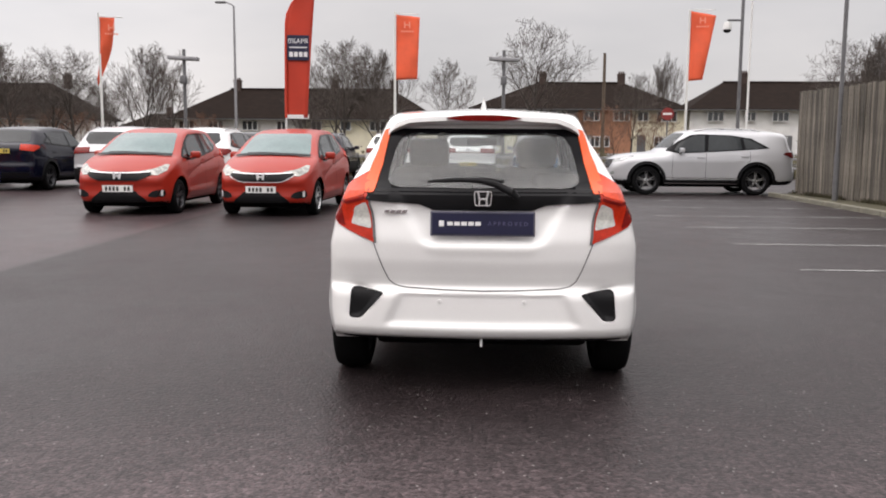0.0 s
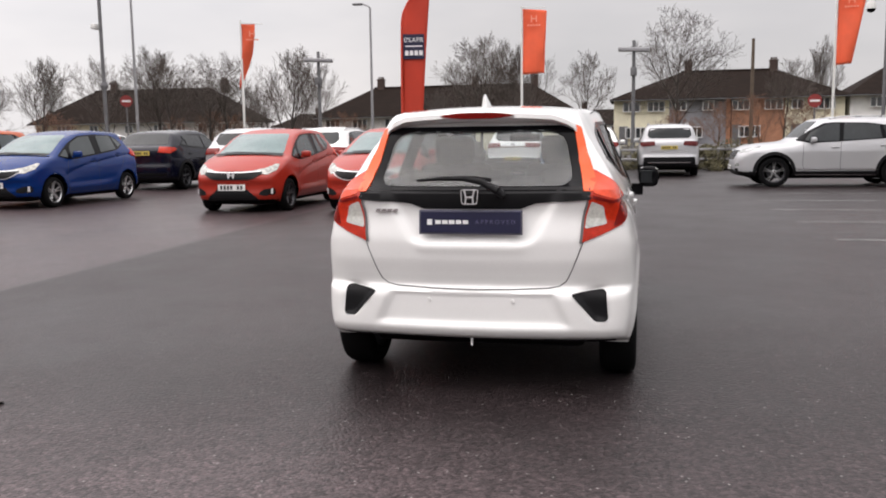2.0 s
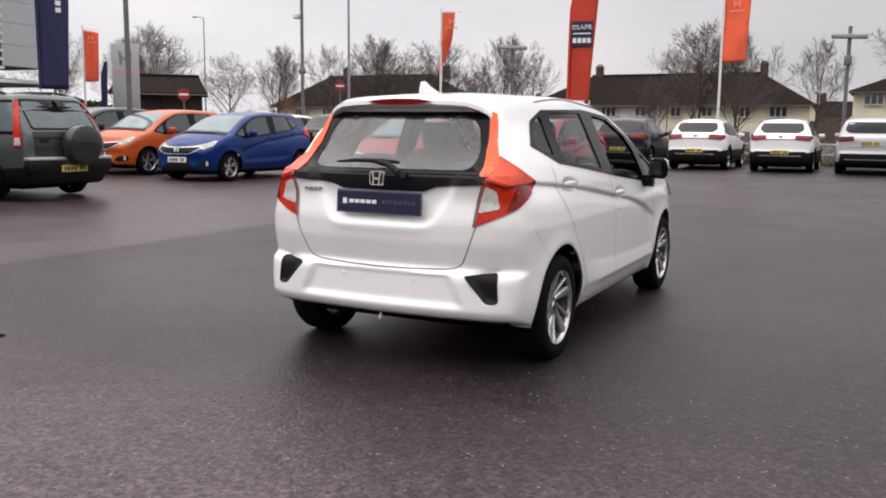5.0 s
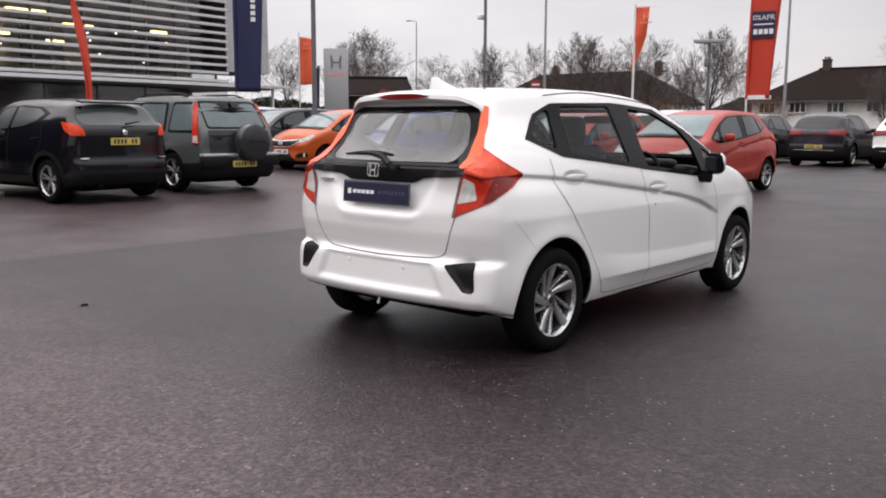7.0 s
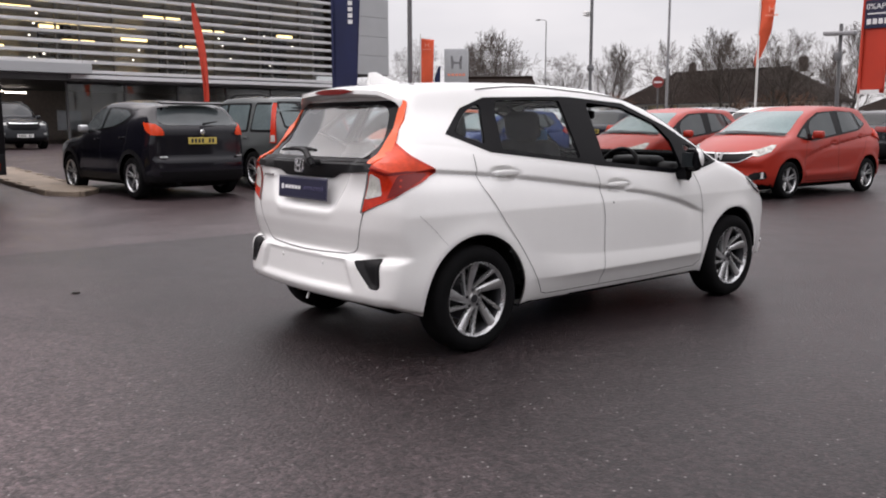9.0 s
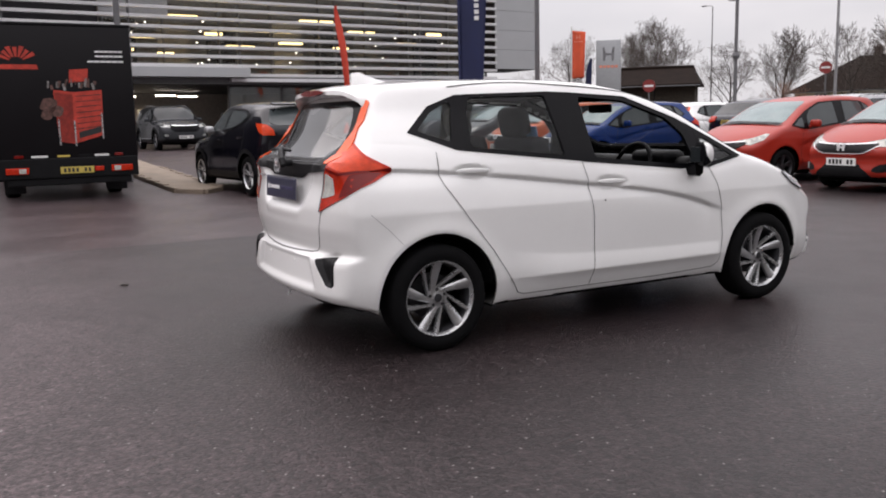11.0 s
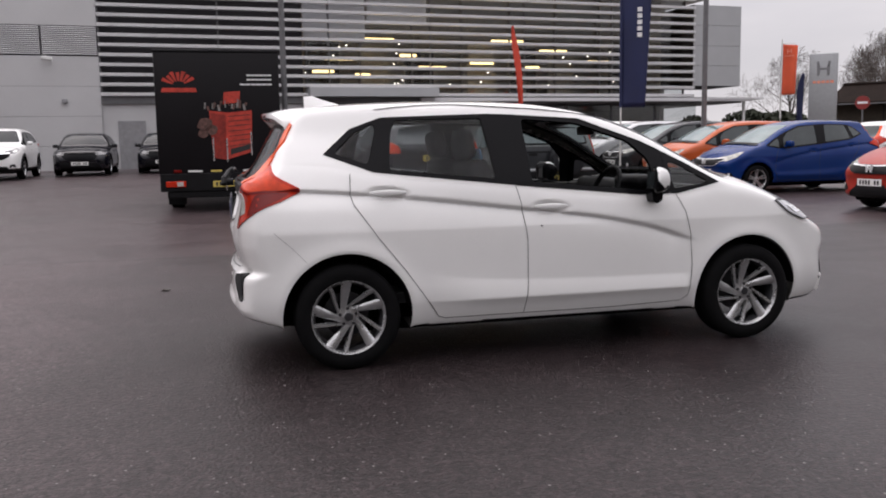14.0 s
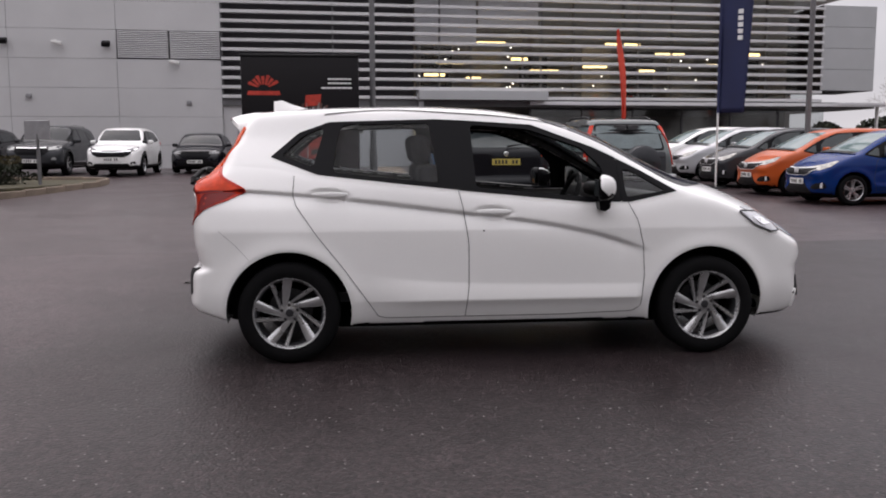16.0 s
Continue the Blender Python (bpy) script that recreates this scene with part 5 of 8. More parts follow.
def generic_spec(L, W, H, wb, fo, r, bonnet, cowl, scr_top, roof_end, tail_top, belt0, belt1, bottom, lean=0.42, dlo_end=None, rake=0.10, crown=0.08, soft=0.022, **more):
    """Curves and outlines of a car from its main measures; front is +y, the origin midway between the axles."""
    h, yf = W / 2, wb / 2 + fo
    yr = yf - L
    wz, wr = r, r + 0.06
    sh = Shape(
        top=[(yr - 0.4, H - 0.16), (roof_end - 0.1, H - 0.07), (roof_end + 0.35, H - 0.02), (scr_top - 0.9, H), (scr_top - 0.45, H - 0.005), (scr_top, H - 0.05), ((scr_top + cowl) / 2, (H + bonnet) / 2 + 0.045), (cowl, bonnet + 0.055),
             (cowl + 0.14, bonnet + 0.01), ((cowl + yf) / 2, bonnet - 0.035), (yf - 0.28, bonnet - 0.09), (yf - 0.10, bonnet - 0.17), (yf + 0.3, bonnet - 0.5)],
        rear=[(0.0, yr + 0.25), (bottom, yr + 0.12), (bottom + 0.12, yr + 0.03), (0.50, yr), (0.62, yr + 0.005), (0.70, yr + 0.035), (belt1 - 0.12, yr + 0.05), (belt1 - 0.02, yr + 0.06 + rake * 0.3), (belt1 + 0.04, yr + 0.07 + rake), (H - 0.12, tail_top), (H + 0.2, tail_top + 0.2)],
        front=[(0.0, yf - 0.2), (bottom, yf - 0.10), (bottom + 0.10, yf - 0.02), (0.45, yf), (0.60, yf - 0.005), (bonnet - 0.22, yf - 0.03), (bonnet - 0.10, yf - 0.08), (bonnet + 0.05, yf - 0.16), (bonnet + 0.6, yf - 0.3)],
        plan=[(yr - 0.2, h - 0.16), (yr + 0.12, h - 0.085), (yr + 0.45, h - 0.02), (-wb / 2, h - 0.002), (0, h), (wb / 2, h - 0.004), (yf - 0.45, h - 0.045), (yf - 0.2, h - 0.12), (yf + 0.2, h - 0.30)],
        belt=[(yr - 0.1, belt1), (yr + 0.7, belt1), (0, belt0 * 0.6 + belt1 * 0.4), (cowl - 0.2, belt0), (yf, belt0)],
        bottom=bottom, lean=lean, crown=crown, soft=soft, wheels=(wb / 2, -wb / 2, wz, wr), waist=belt0 - 0.2, rear_bow=(0.10, 1.5, h - 0.22), front_bow=(0.12, 1.8, h - 0.32))
    q0 = dlo_end if dlo_end is not None else yr + 0.42
    beltc = sh.belt
    B = lambda y, d: (y, float(beltc(np.array([y]))[0]) + d)
    zt = H - 0.135
    a_top, a_bot = (scr_top - 0.12, zt - 0.01), B(cowl - 0.16, 0.035)
    dlo = rounded([B(q0, 0.05), (max(q0 + 0.28, roof_end + 0.30), zt - 0.03), (roof_end + 0.75, zt + 0.005), (scr_top - 0.55, zt + 0.005), a_top, ((a_top[0] + a_bot[0]) / 2, (a_top[1] + a_bot[1]) / 2 + 0.02), a_bot, B(cowl - 0.40, 0.0), B(0, 0.0), B(-wb / 2, 0.0)], 0.06)
    rq = -wb / 2 + 0.18
    bp = more.pop("bpillar", -0.12)
    wins = [("quarter_window", rounded([B(q0 + 0.08, 0.065), (max(q0 + 0.30, roof_end + 0.36), zt - 0.06), (rq - 0.10, zt - 0.03), B(rq - 0.04, 0.035)], 0.03)),
            ("rear_door_window", rounded([B(rq + 0.02, 0.03), (rq + 0.0, zt - 0.03), (bp - 0.06, zt - 0.025), B(bp - 0.04, 0.03)], 0.03)),
            ("front_door_window", rounded([B(bp + 0.05, 0.03), (bp + 0.03, zt - 0.025), (scr_top - 0.42, zt - 0.03), (a_top[0] - 0.02, a_top[1] - 0.045), (a_bot[0] - 0.20, a_bot[1] + 0.07), B(a_bot[0] - 0.22, 0.03)], 0.03))]
    gz = belt0 - 0.50
    P = dict(shape=sh, dlo=dlo, side_windows=wins,
             gaps=[[B(rq - 0.02, 0), (rq - 0.02, belt0 - 0.15), (rq + 0.10, belt0 - 0.33), (rq + 0.26, gz), (rq + 0.34, bottom + 0.1), (bp, bottom + 0.09)], [B(bp, 0), (bp + 0.02, gz), (bp, bottom + 0.09), (cowl - 0.36, bottom + 0.1), (cowl - 0.30, gz), B(cowl - 0.32, 0)]],
             handles=[(rq + 0.12, belt0 - 0.07), (bp + 0.14, belt0 - 0.10)], mirror=(cowl - 0.50, belt0 + 0.08),
             screen=rounded([(-(h - 0.20), bonnet + 0.10), (-(h - 0.33), H - 0.105), (h - 0.33, H - 0.105), (h - 0.20, bonnet + 0.10)], 0.06),
             rear_glass=rounded([(-(h - 0.24), belt1 + 0.06), (-(h - 0.32), H - 0.13), (h - 0.32, H - 0.13), (h - 0.24, belt1 + 0.06)], 0.06),
             plate_front=0.48, plate_rear=0.80, wheel_r=r, rim_r=r - 0.105, tyre_w=0.215,
             badge_z=None)
    # lamps from the corner of the body
    def corner(sgn, z, inboard):
        x = h - 0.10 - inboard
        y = yr + 0.10 if sgn < 0 else yf - 0.16
        return 0.8 * x + (0.6 * y if sgn < 0 else -0.6 * y)
    ut = corner(-1, belt1, 0.0)
    uh = corner(1, bonnet, 0.0)
    tin = more.pop("tail_in", 0.26)
    P["tail"] = rounded([(ut - tin, belt1 - 0.13), (ut - tin + 0.04, belt1 - 0.01), (ut + 0.16, belt1 - 0.02), (ut + 0.22, belt1 - 0.07), (ut + 0.02, belt1 - 0.17)], 0.02)
    P["tail_clear"] = rounded([(ut - 0.20, belt1 - 0.11), (ut - 0.18, belt1 - 0.06), (ut - 0.04, belt1 - 0.06), (ut - 0.04, belt1 - 0.13)], 0.01)
    P["head"] = rounded([(uh - 0.30, bonnet - 0.27), (uh - 0.26, bonnet - 0.19), (uh + 0.20, bonnet - 0.10), (uh + 0.24, bonnet - 0.13), (uh + 0.05, bonnet - 0.24)], 0.015)
    P["front"] = [("grille", rounded([(-0.40, bonnet - 0.43), (-0.54, bonnet - 0.31), (-0.56, bonnet - 0.20), (0.56, bonnet - 0.20), (0.54, bonnet - 0.31), (0.40, bonnet - 0.43)], 0.03), M_gloss_black, 0.008),
                  ("lower_intake", rounded([(-0.66, bottom + 0.05), (-0.54, 0.42), (0.54, 0.42), (0.66, bottom + 0.05)], 0.03), M_trim, 0.006)]
    P["front_lines"] = [("grille_bar", [(-0.46, bonnet - 0.20), (0, bonnet - 0.215), (0.46, bonnet - 0.20)], M_chrome, 0.022)]
    P["front_pair"] = [("fog_lamp", rounded([(0.58, 0.36), (0.60, 0.45), (0.72, 0.47), (0.74, 0.38)], 0.02), M_trim)]
    P["rear"] = [("rear_valance", rounded([(-(h - 0.22), bottom + 0.04), (-(h - 0.16), 0.46), (h - 0.16, 0.46), (h - 0.22, bottom + 0.04)], 0.03), M_trim, 0.005)]
    P.update(more)
    return P


# the hatchback model again, parked in other colours
def hatch_spec():
    sh = Shape(extra=hatch_sculpt, back=hatch_back, soft=0.02, **HATCH)
    tail = [(-0.658, 0.800), (-0.610, 1.035), (-0.475, 1.128), (-0.290, 1.026), (-0.345, 0.960), (-0.455, 0.888)]
    return dict(shape=sh, n=(110, 46, 36), step=0.06, dlo=DLO,
                side_windows=[("quarter_window", QUARTER), ("rear_door_window", REARDOOR), ("front_door_window", FRONTDOOR), ("front_quarter_window", FRONTQ)],
                gaps=[[(-1.225, 1.10), (-1.215, 0.93), (-0.93, 0.545), (-0.745, 0.275), (-0.2, 0.262)], [(-0.262, 1.012), (-0.205, 0.70), (-0.225, 0.262), (0.80, 0.275), (0.865, 0.50), (0.82, 0.83), (0.765, 0.935)]],
                handles=[(-1.02, 0.990), (-0.055, 0.884)], mirror=(0.60, 1.03), screen=rounded([(-0.66, 1.035), (-0.52, 1.425), (0.52, 1.425), (0.66, 1.035)], 0.08), rear_glass=REARGLASS,
                head=rounded([(-0.880, 0.700), (-0.85, 0.760), (-0.60, 0.806), (-0.40, 0.872), (-0.335, 0.868), (-0.43, 0.762), (-0.62, 0.690)], 0.015, 3), head_mat=M_head_pale,
                tail=rounded(tail, 0.012, 3), plate_front=0.465, plate_rear=0.905, wheel_r=0.300, rim_r=0.210, tyre_w=0.19, rim="twin", badge_z=0.682,
                front=[("grille", rounded([(-0.54, 0.730), (-0.54, 0.690), (-0.40, 0.620), (-0.32, 0.600), (0.32, 0.600), (0.40, 0.620), (0.54, 0.690), (0.54, 0.730), (0.40, 0.742), (-0.40, 0.742)], 0.012, 3), M_trim, 0.016),
                       ("lower_intake", rounded([(-0.50, 0.225), (-0.45, 0.300), (-0.33, 0.385), (-0.30, 0.43), (0.30, 0.43), (0.33, 0.385), (0.45, 0.300), (0.50, 0.225)], 0.03, 3), M_trim, 0.012)],
                front_lines=[("grille_bar", [(-0.50, 0.738), (-0.40, 0.732), (-0.28, 0.726), (-0.15, 0.722), (0, 0.720), (0.15, 0.722), (0.28, 0.726), (0.40, 0.732), (0.50, 0.738)], M_badge, 0.018),
                             ("lower_bar", [(-0.58, 0.700), (-0.48, 0.645), (-0.38, 0.603), (-0.30, 0.590), (0, 0.588), (0.30, 0.590), (0.38, 0.603), (0.48, 0.645), (0.58, 0.700)], M_badge, 0.009),
                             ("windscreen_cowl", [(-0.67, 1.020), (-0.35, 1.043), (0, 1.050), (0.35, 1.043), (0.67, 1.020)], M_trim, 0.034),
                             ("front_wiper", [(-0.10, 1.062), (0.18, 1.070), (0.46, 1.060)], M_trim, 0.014)],
                front_pair=[("fog_lamp_surround", rounded([(0.50, 0.335), (0.52, 0.385), (0.60, 0.435), (0.735, 0.450), (0.745, 0.36), (0.72, 0.325), (0.60, 0.315)], 0.025, 3), M_trim), ("bumper_blade", [(0.690, 0.345), (0.694, 0.440), (0.716, 0.442), (0.712, 0.345)], M_badge)],
                rear_pair=[("pillar_reflector", rounded([(0.572, 1.052), (0.622, 1.052), (0.640, 1.112), (0.548, 1.385), (0.503, 1.395)], 0.012, 3), M_reflex), ("bumper_vent", rounded([(0.540, 0.540), (0.708, 0.578), (0.708, 0.410), (0.635, 0.403)], 0.015, 3), M_trim)],
                rear=[("tailgate_trim", [(-0.612, 1.020), (-0.255, 0.972), (0.255, 0.972), (0.612, 1.020), (0.602, 1.074), (-0.602, 1.074)], M_trim, 0.008)])


row_a = other_car("hatchback", "metallic red hatchback parked in a row of cars", "car", hatch_spec(), M_red, M_mglass)
row_a.matrix_world = pose(-6.20, 10.12, ground_z(-6, 10), 0, 0, 181)
tagged(row_a, group="cars parked in the front row")
placed(row_a, -3.66, 10.20, 178, M_red, "bright red hatchback parked beside another red one")
placed(row_a, -11.15, 10.15, 180, M_blue, "deep metallic blue hatchback parked in a row of cars")
placed(row_a, -13.62, 10.20, 180, M_orange, "orange hatchback parked beside a blue one")
placed(row_a, -16.10, 10.25, 181, M_grey, "dark grey hatchback parked in a row of cars")
placed(row_a, -18.60, 10.25, 180, M_silver, "silver hatchback parked in a row of cars")
placed(row_a, -21.10, 10.30, 180, M_white, "white hatchback at the end of a row")
BACK = "cars parked in the back row"
tagged(placed(row_a, -14.2, 16.3, 0, M_white, "white hatchback parked behind a blue one"), group=BACK)
# the first of the red pair stands on dark wheels
for o in list(row_a.children_recursive):
    if o.name.split(".")[0] == "rim":
        o.material_slots[0].link = "OBJECT"
        o.material_slots[0].material = M_alloy_dark
    if o.name.split(".")[0] == "lower_bar":
        bpy.data.objects.remove(o)

# small black crossover
CROSSOVER_A = generic_spec(4.17, 1.86, 1.66, 2.55, 0.84, 0.345, 1.08, 0.98, 0.42, -1.38, -1.66, 1.08, 1.23, 0.24, lean=0.50, rake=0.10, plate_rear=0.96, crown=0.10, soft=0.030, rim="twin", mirror_mat=M_silver, arch_trim=True, clad=0.40)
uj = 0.8 * 0.83 + 0.6 * -1.955
CROSSOVER_A["tail"] = rounded([(uj - 0.15, 1.05), (uj - 0.12, 1.15), (uj - 0.02, 1.22), (uj + 0.20, 1.26), (uj + 0.14, 1.12), (uj + 0.04, 1.05)], 0.03)
CROSSOVER_A["tail_clear"] = None
CROSSOVER_A["tail_mat"] = M_lamp_orange
CROSSOVER_A["rear_glass"] = rounded([(-0.60, 1.215), (-0.70, 1.28), (-0.56, 1.565), (0.56, 1.565), (0.70, 1.28), (0.60, 1.215)], 0.05)
CROSSOVER_A["dlo"] = rounded([(-1.24, 1.40), (-0.95, 1.50), (-0.30, 1.535), (0.24, 1.50), (0.56, 1.33), (0.84, 1.115), (0.60, 1.09), (0.0, 1.12), (-0.55, 1.16), (-0.98, 1.25)], 0.05)
CROSSOVER_A["side_windows"] = [("rear_door_window", rounded([(-1.10, 1.385), (-0.90, 1.465), (-0.20, 1.505), (-0.17, 1.165), (-0.55, 1.195), (-0.92, 1.28)], 0.03)),
                        ("front_door_window", rounded([(-0.08, 1.155), (-0.10, 1.505), (0.20, 1.475), (0.52, 1.305), (0.68, 1.135), (0.58, 1.125)], 0.03))]
crossover_a = other_car("crossover_car", "small glossy black crossover car with its tail outwards", "car", CROSSOVER_A, M_black, M_mglass)
yj = CROSSOVER_A["shape"].y0
bm = bmesh.new()
add_box(bm, (0, -1.70, 1.585), (1.16, 0.16, 0.035), Euler((radians(10), 0, 0)).to_matrix(), 0.015)
part("roof_spoiler", bm, M_black, crossover_a, "", 40)
bm = bmesh.new()
add_tube(bm, (0.02, yj + 0.035, 1.235), (0.30, yj + 0.060, 1.275), 0.018, 0.008, 8)
part("rear_wiper", bm, M_trim, crossover_a, "", 40)
for s in (1, -1):
    part("bumper_reflector", box((0.70 * s, yj + 0.05, 0.70), (0.13, 0.03, 0.022), Euler((0, 0, radians(22 * s))).to_matrix(), 0.006), M_chrome, crossover_a)
part("exhaust", lathe([(0.03, 0.0), (0.032, -0.10), (0.027, -0.10), (0.025, 0.0)], "y", 14, (-0.45, yj + 0.10, 0.27)), M_trim, crossover_a, "", 40)
part("badge", lathe([(0.0, -0.012), (0.035, -0.012), (0.045, 0.0)], "y", 18, (0, yj + 0.02, 1.10)), M_chrome, crossover_a, "round chrome badge", 40)
crossover_a.matrix_world = pose(-11.46, 1.60, ground_z(-11.4, 1.7), 0, 0, 95)
tagged(crossover_a, group="cars parked before the showroom")

# upright grey-green off-roader with a spare wheel on its back door
OFF_ROADER = generic_spec(4.45, 1.79, 1.745, 2.62, 0.87, 0.35, 1.06, 0.92, 0.34, -1.80, -1.80, 1.02, 1.06, 0.22, lean=0.26, rake=0.02, plate_rear=0.50, rim="twin", rails=(-1.5, 0.1, 0.60), rail_mat=M_trim, clad=0.52, dlo_end=-1.72, crown=0.05, plate_dx=0.02)
OFF_ROADER["dlo"] = rounded([(-1.09, 1.06), (-1.06, 1.60), (-0.40, 1.615), (0.22, 1.60), (0.56, 1.35), (0.78, 1.06)], 0.05)
OFF_ROADER["side_windows"] = [("quarter_window", rounded([(-1.93, 1.10), (-1.90, 1.55), (-1.26, 1.565), (-1.22, 1.10)], 0.07)),
                       ("rear_door_window", rounded([(-1.03, 1.09), (-1.00, 1.565), (-0.18, 1.58), (-0.16, 1.085)], 0.04)),
                       ("front_door_window", rounded([(-0.07, 1.085), (-0.09, 1.58), (0.18, 1.565), (0.50, 1.33), (0.67, 1.09)], 0.04))]
OFF_ROADER["window_rubbers"] = [rounded([(-1.98, 1.055), (-1.95, 1.595), (-1.215, 1.61), (-1.17, 1.055)], 0.08)]
OFF_ROADER["tail"] = rounded([(-0.605, 0.86), (-0.585, 1.58), (-0.525, 1.58), (-0.490, 0.86)], 0.02)
OFF_ROADER["tail_mat"] = M_lamp_red
OFF_ROADER["rear_glass"] = rounded([(-0.62, 1.16), (-0.58, 1.59), (0.58, 1.59), (0.62, 1.16)], 0.06)
OFF_ROADER["rear"].append(("tailgate_panel", rounded([(-0.66, 0.70), (-0.66, 1.10), (0.66, 1.10), (0.66, 0.70)], 0.04), M_grey, 0.006))
OFF_ROADER["rear"].append(("rear_glass_surround", rounded([(-0.655, 1.125), (-0.615, 1.625), (0.615, 1.625), (0.655, 1.125)], 0.07), M_gloss_black, 0.002))
OFF_ROADER["rear"].append(("tailgate_strip", [(-0.64, 0.985), (-0.64, 1.01), (0.64, 1.01), (0.64, 0.985)], M_trim, 0.010))
OFF_ROADER["rear"].append(("tailgate_handle", rounded([(-0.56, 0.93), (-0.56, 0.975), (-0.40, 0.975), (-0.40, 0.93)], 0.01), M_trim, 0.014))
OFF_ROADER["tail_clear"] = rounded([(-0.595, 0.88), (-0.59, 1.00), (-0.515, 1.00), (-0.505, 0.88)], 0.01)
M_green_grey = mat("green_grey_paint", (0.105, 0.115, 0.115), 0.18, 0.3, 0.05, 1.5, 220.0, 0.0, 0.0, 0.35, 0.04)
off_roader = other_car("off_road_car", "grey-green off-road car with a covered spare wheel on its tailgate", "car", OFF_ROADER, M_green_grey, M_pglass)
yb = OFF_ROADER["shape"].y0
sp = part("spare_wheel_cover", lathe([(0.0, -0.235), (0.10, -0.235), (0.26, -0.225), (0.325, -0.19), (0.345, -0.12), (0.345, -0.02), (0.30, 0.03)], "y", 36, (0.15, yb + 0.02, 0.88)), M_grey, off_roader, "dark spare wheel cover", 40)
for i in range(6):
    part("name_bar", box((0.01 + 0.06 * i, yb - 0.213, 0.90), (0.045, 0.006, 0.035)), M_trim, sp)
part("rear_bumper", box((0, yb + 0.075, 0.545), (1.70, 0.14, 0.20), None, 0.04), M_trim, off_roader, "black bumper", 40)
part("bumper_strip", box((0, yb + 0.072, 0.665), (1.68, 0.15, 0.055), None, 0.02), M_silver, off_roader, "pale grey strip on the bumper", 40)
for s in (1, -1):
    part("roof_gutter", box((0.70 * s, -0.75, 1.60), (0.02, 2.0, 0.02), None, 0.006), M_trim, off_roader)
off_roader.matrix_world = pose(-11.88, 4.12, ground_z(-11.9, 4), 0, 0, 91)
tagged(off_roader, group="cars parked before the showroom")

# sports utility vehicles
SUV_A = generic_spec(4.78, 1.89, 1.685, 2.78, 0.92, 0.365, 1.10, 1.05, 0.42, -1.98, -2.24, 1.06, 1.12, 0.26, lean=0.36, rake=0.05, plate_rear=0.92, rim="machined", arch_trim=True, clad=0.38, rails=(-1.55, 0.15, 0.62), dlo_end=-1.92, tail_in=0.36, tail_mat=M_lamp_maroon, screen_glass=M_dglass, soft=0.045, sill=True)
SUV_A["tail_clear"] = None
SUV_A["rear_glass"] = rounded([(-0.58, 1.21), (-0.68, 1.30), (-0.62, 1.53), (0.62, 1.53), (0.68, 1.30), (0.58, 1.21)], 0.05)
SUV_A["rear"].append(("rear_bumper", rounded([(-0.80, 0.30), (-0.78, 0.62), (0.78, 0.62), (0.80, 0.30)], 0.03), M_trim, 0.010))
SUV_A["rear"].append(("bumper_strip", [(-0.66, 0.44), (-0.64, 0.47), (0.64, 0.47), (0.66, 0.44)], M_chrome, 0.016))
SUV_A["front_pair"].append(("fog_lamp_ring", rounded([(0.62, 0.50), (0.62, 0.58), (0.74, 0.60), (0.76, 0.52)], 0.03), M_head))
SUV_A["rear"].append(("tail_band", [(-0.62, 0.80), (-0.62, 0.815), (0.62, 0.815), (0.62, 0.80)], M_chrome, 0.008))
SUV_A["dlo"] = rounded([(-1.74, 1.20), (-1.28, 1.45), (-0.75, 1.530), (0.0, 1.552), (0.26, 1.535), (0.60, 1.36), (0.90, 1.125), (0.60, 1.06), (0.0, 1.085), (-1.0, 1.145)], 0.05)
SUV_A["side_windows"] = [("quarter_window", rounded([(-1.60, 1.215), (-1.24, 1.415), (-1.06, 1.455), (-1.12, 1.178)], 0.03)),
                       ("rear_door_window", rounded([(-1.03, 1.168), (-0.98, 1.468), (-0.72, 1.505), (-0.20, 1.525), (-0.16, 1.115)], 0.03)),
                       ("front_door_window", rounded([(-0.07, 1.108), (-0.10, 1.527), (0.20, 1.510), (0.56, 1.32), (0.70, 1.14), (0.60, 1.088)], 0.03))]
suv_a = other_car("sports_utility_vehicle", "silver sports utility vehicle parked side-on by a fence", "car", SUV_A, M_silver)
suv_a.matrix_world = pose(5.62, 17.02, ground_z(5.6, 17), 0, 0, 91)
tagged(suv_a, group="cars parked by the fence")
FAR = "cars parked along the hedge"
tagged(placed(suv_a, 2.02, 24.35, 0, M_silver, "silver sports utility vehicle reversed against a hedge"), group=FAR)
SUV_B = generic_spec(4.48, 1.855, 1.645, 2.67, 0.91, 0.35, 1.06, 1.02, 0.40, -1.55, -1.75, 1.03, 1.12, 0.22, lean=0.50, crown=0.13, rake=0.16, plate_rear=0.62, rim="five", arch_trim=True, clad=0.63, rails=(-1.4, 0.1, 0.60), dlo_end=-1.72, tail_in=0.36, tail_mat=M_lamp_dark, soft=0.050)
M_plum = mat("dark_plum_paint", (0.014, 0.011, 0.019), 0.12, 0, 0.05, 1.5, 220.0, 0.0, 0.0, 0.32, 0.03)
SUV_B["tail_clear"] = None
SUV_B["rear_glass"] = rounded([(-0.50, 1.19), (-0.63, 1.30), (-0.57, 1.49), (0.57, 1.49), (0.63, 1.30), (0.50, 1.19)], 0.04)
SUV_B["rear"].append(("bumper_strip", [(-0.60, 0.50), (-0.58, 0.525), (0.58, 0.525), (0.60, 0.50)], M_chrome, 0.012))
SUV_B["rear"].append(("badge", rounded([(-0.06, 1.055), (-0.06, 1.10), (0.06, 1.10), (0.06, 1.055)], 0.015), M_grey, 0.012))
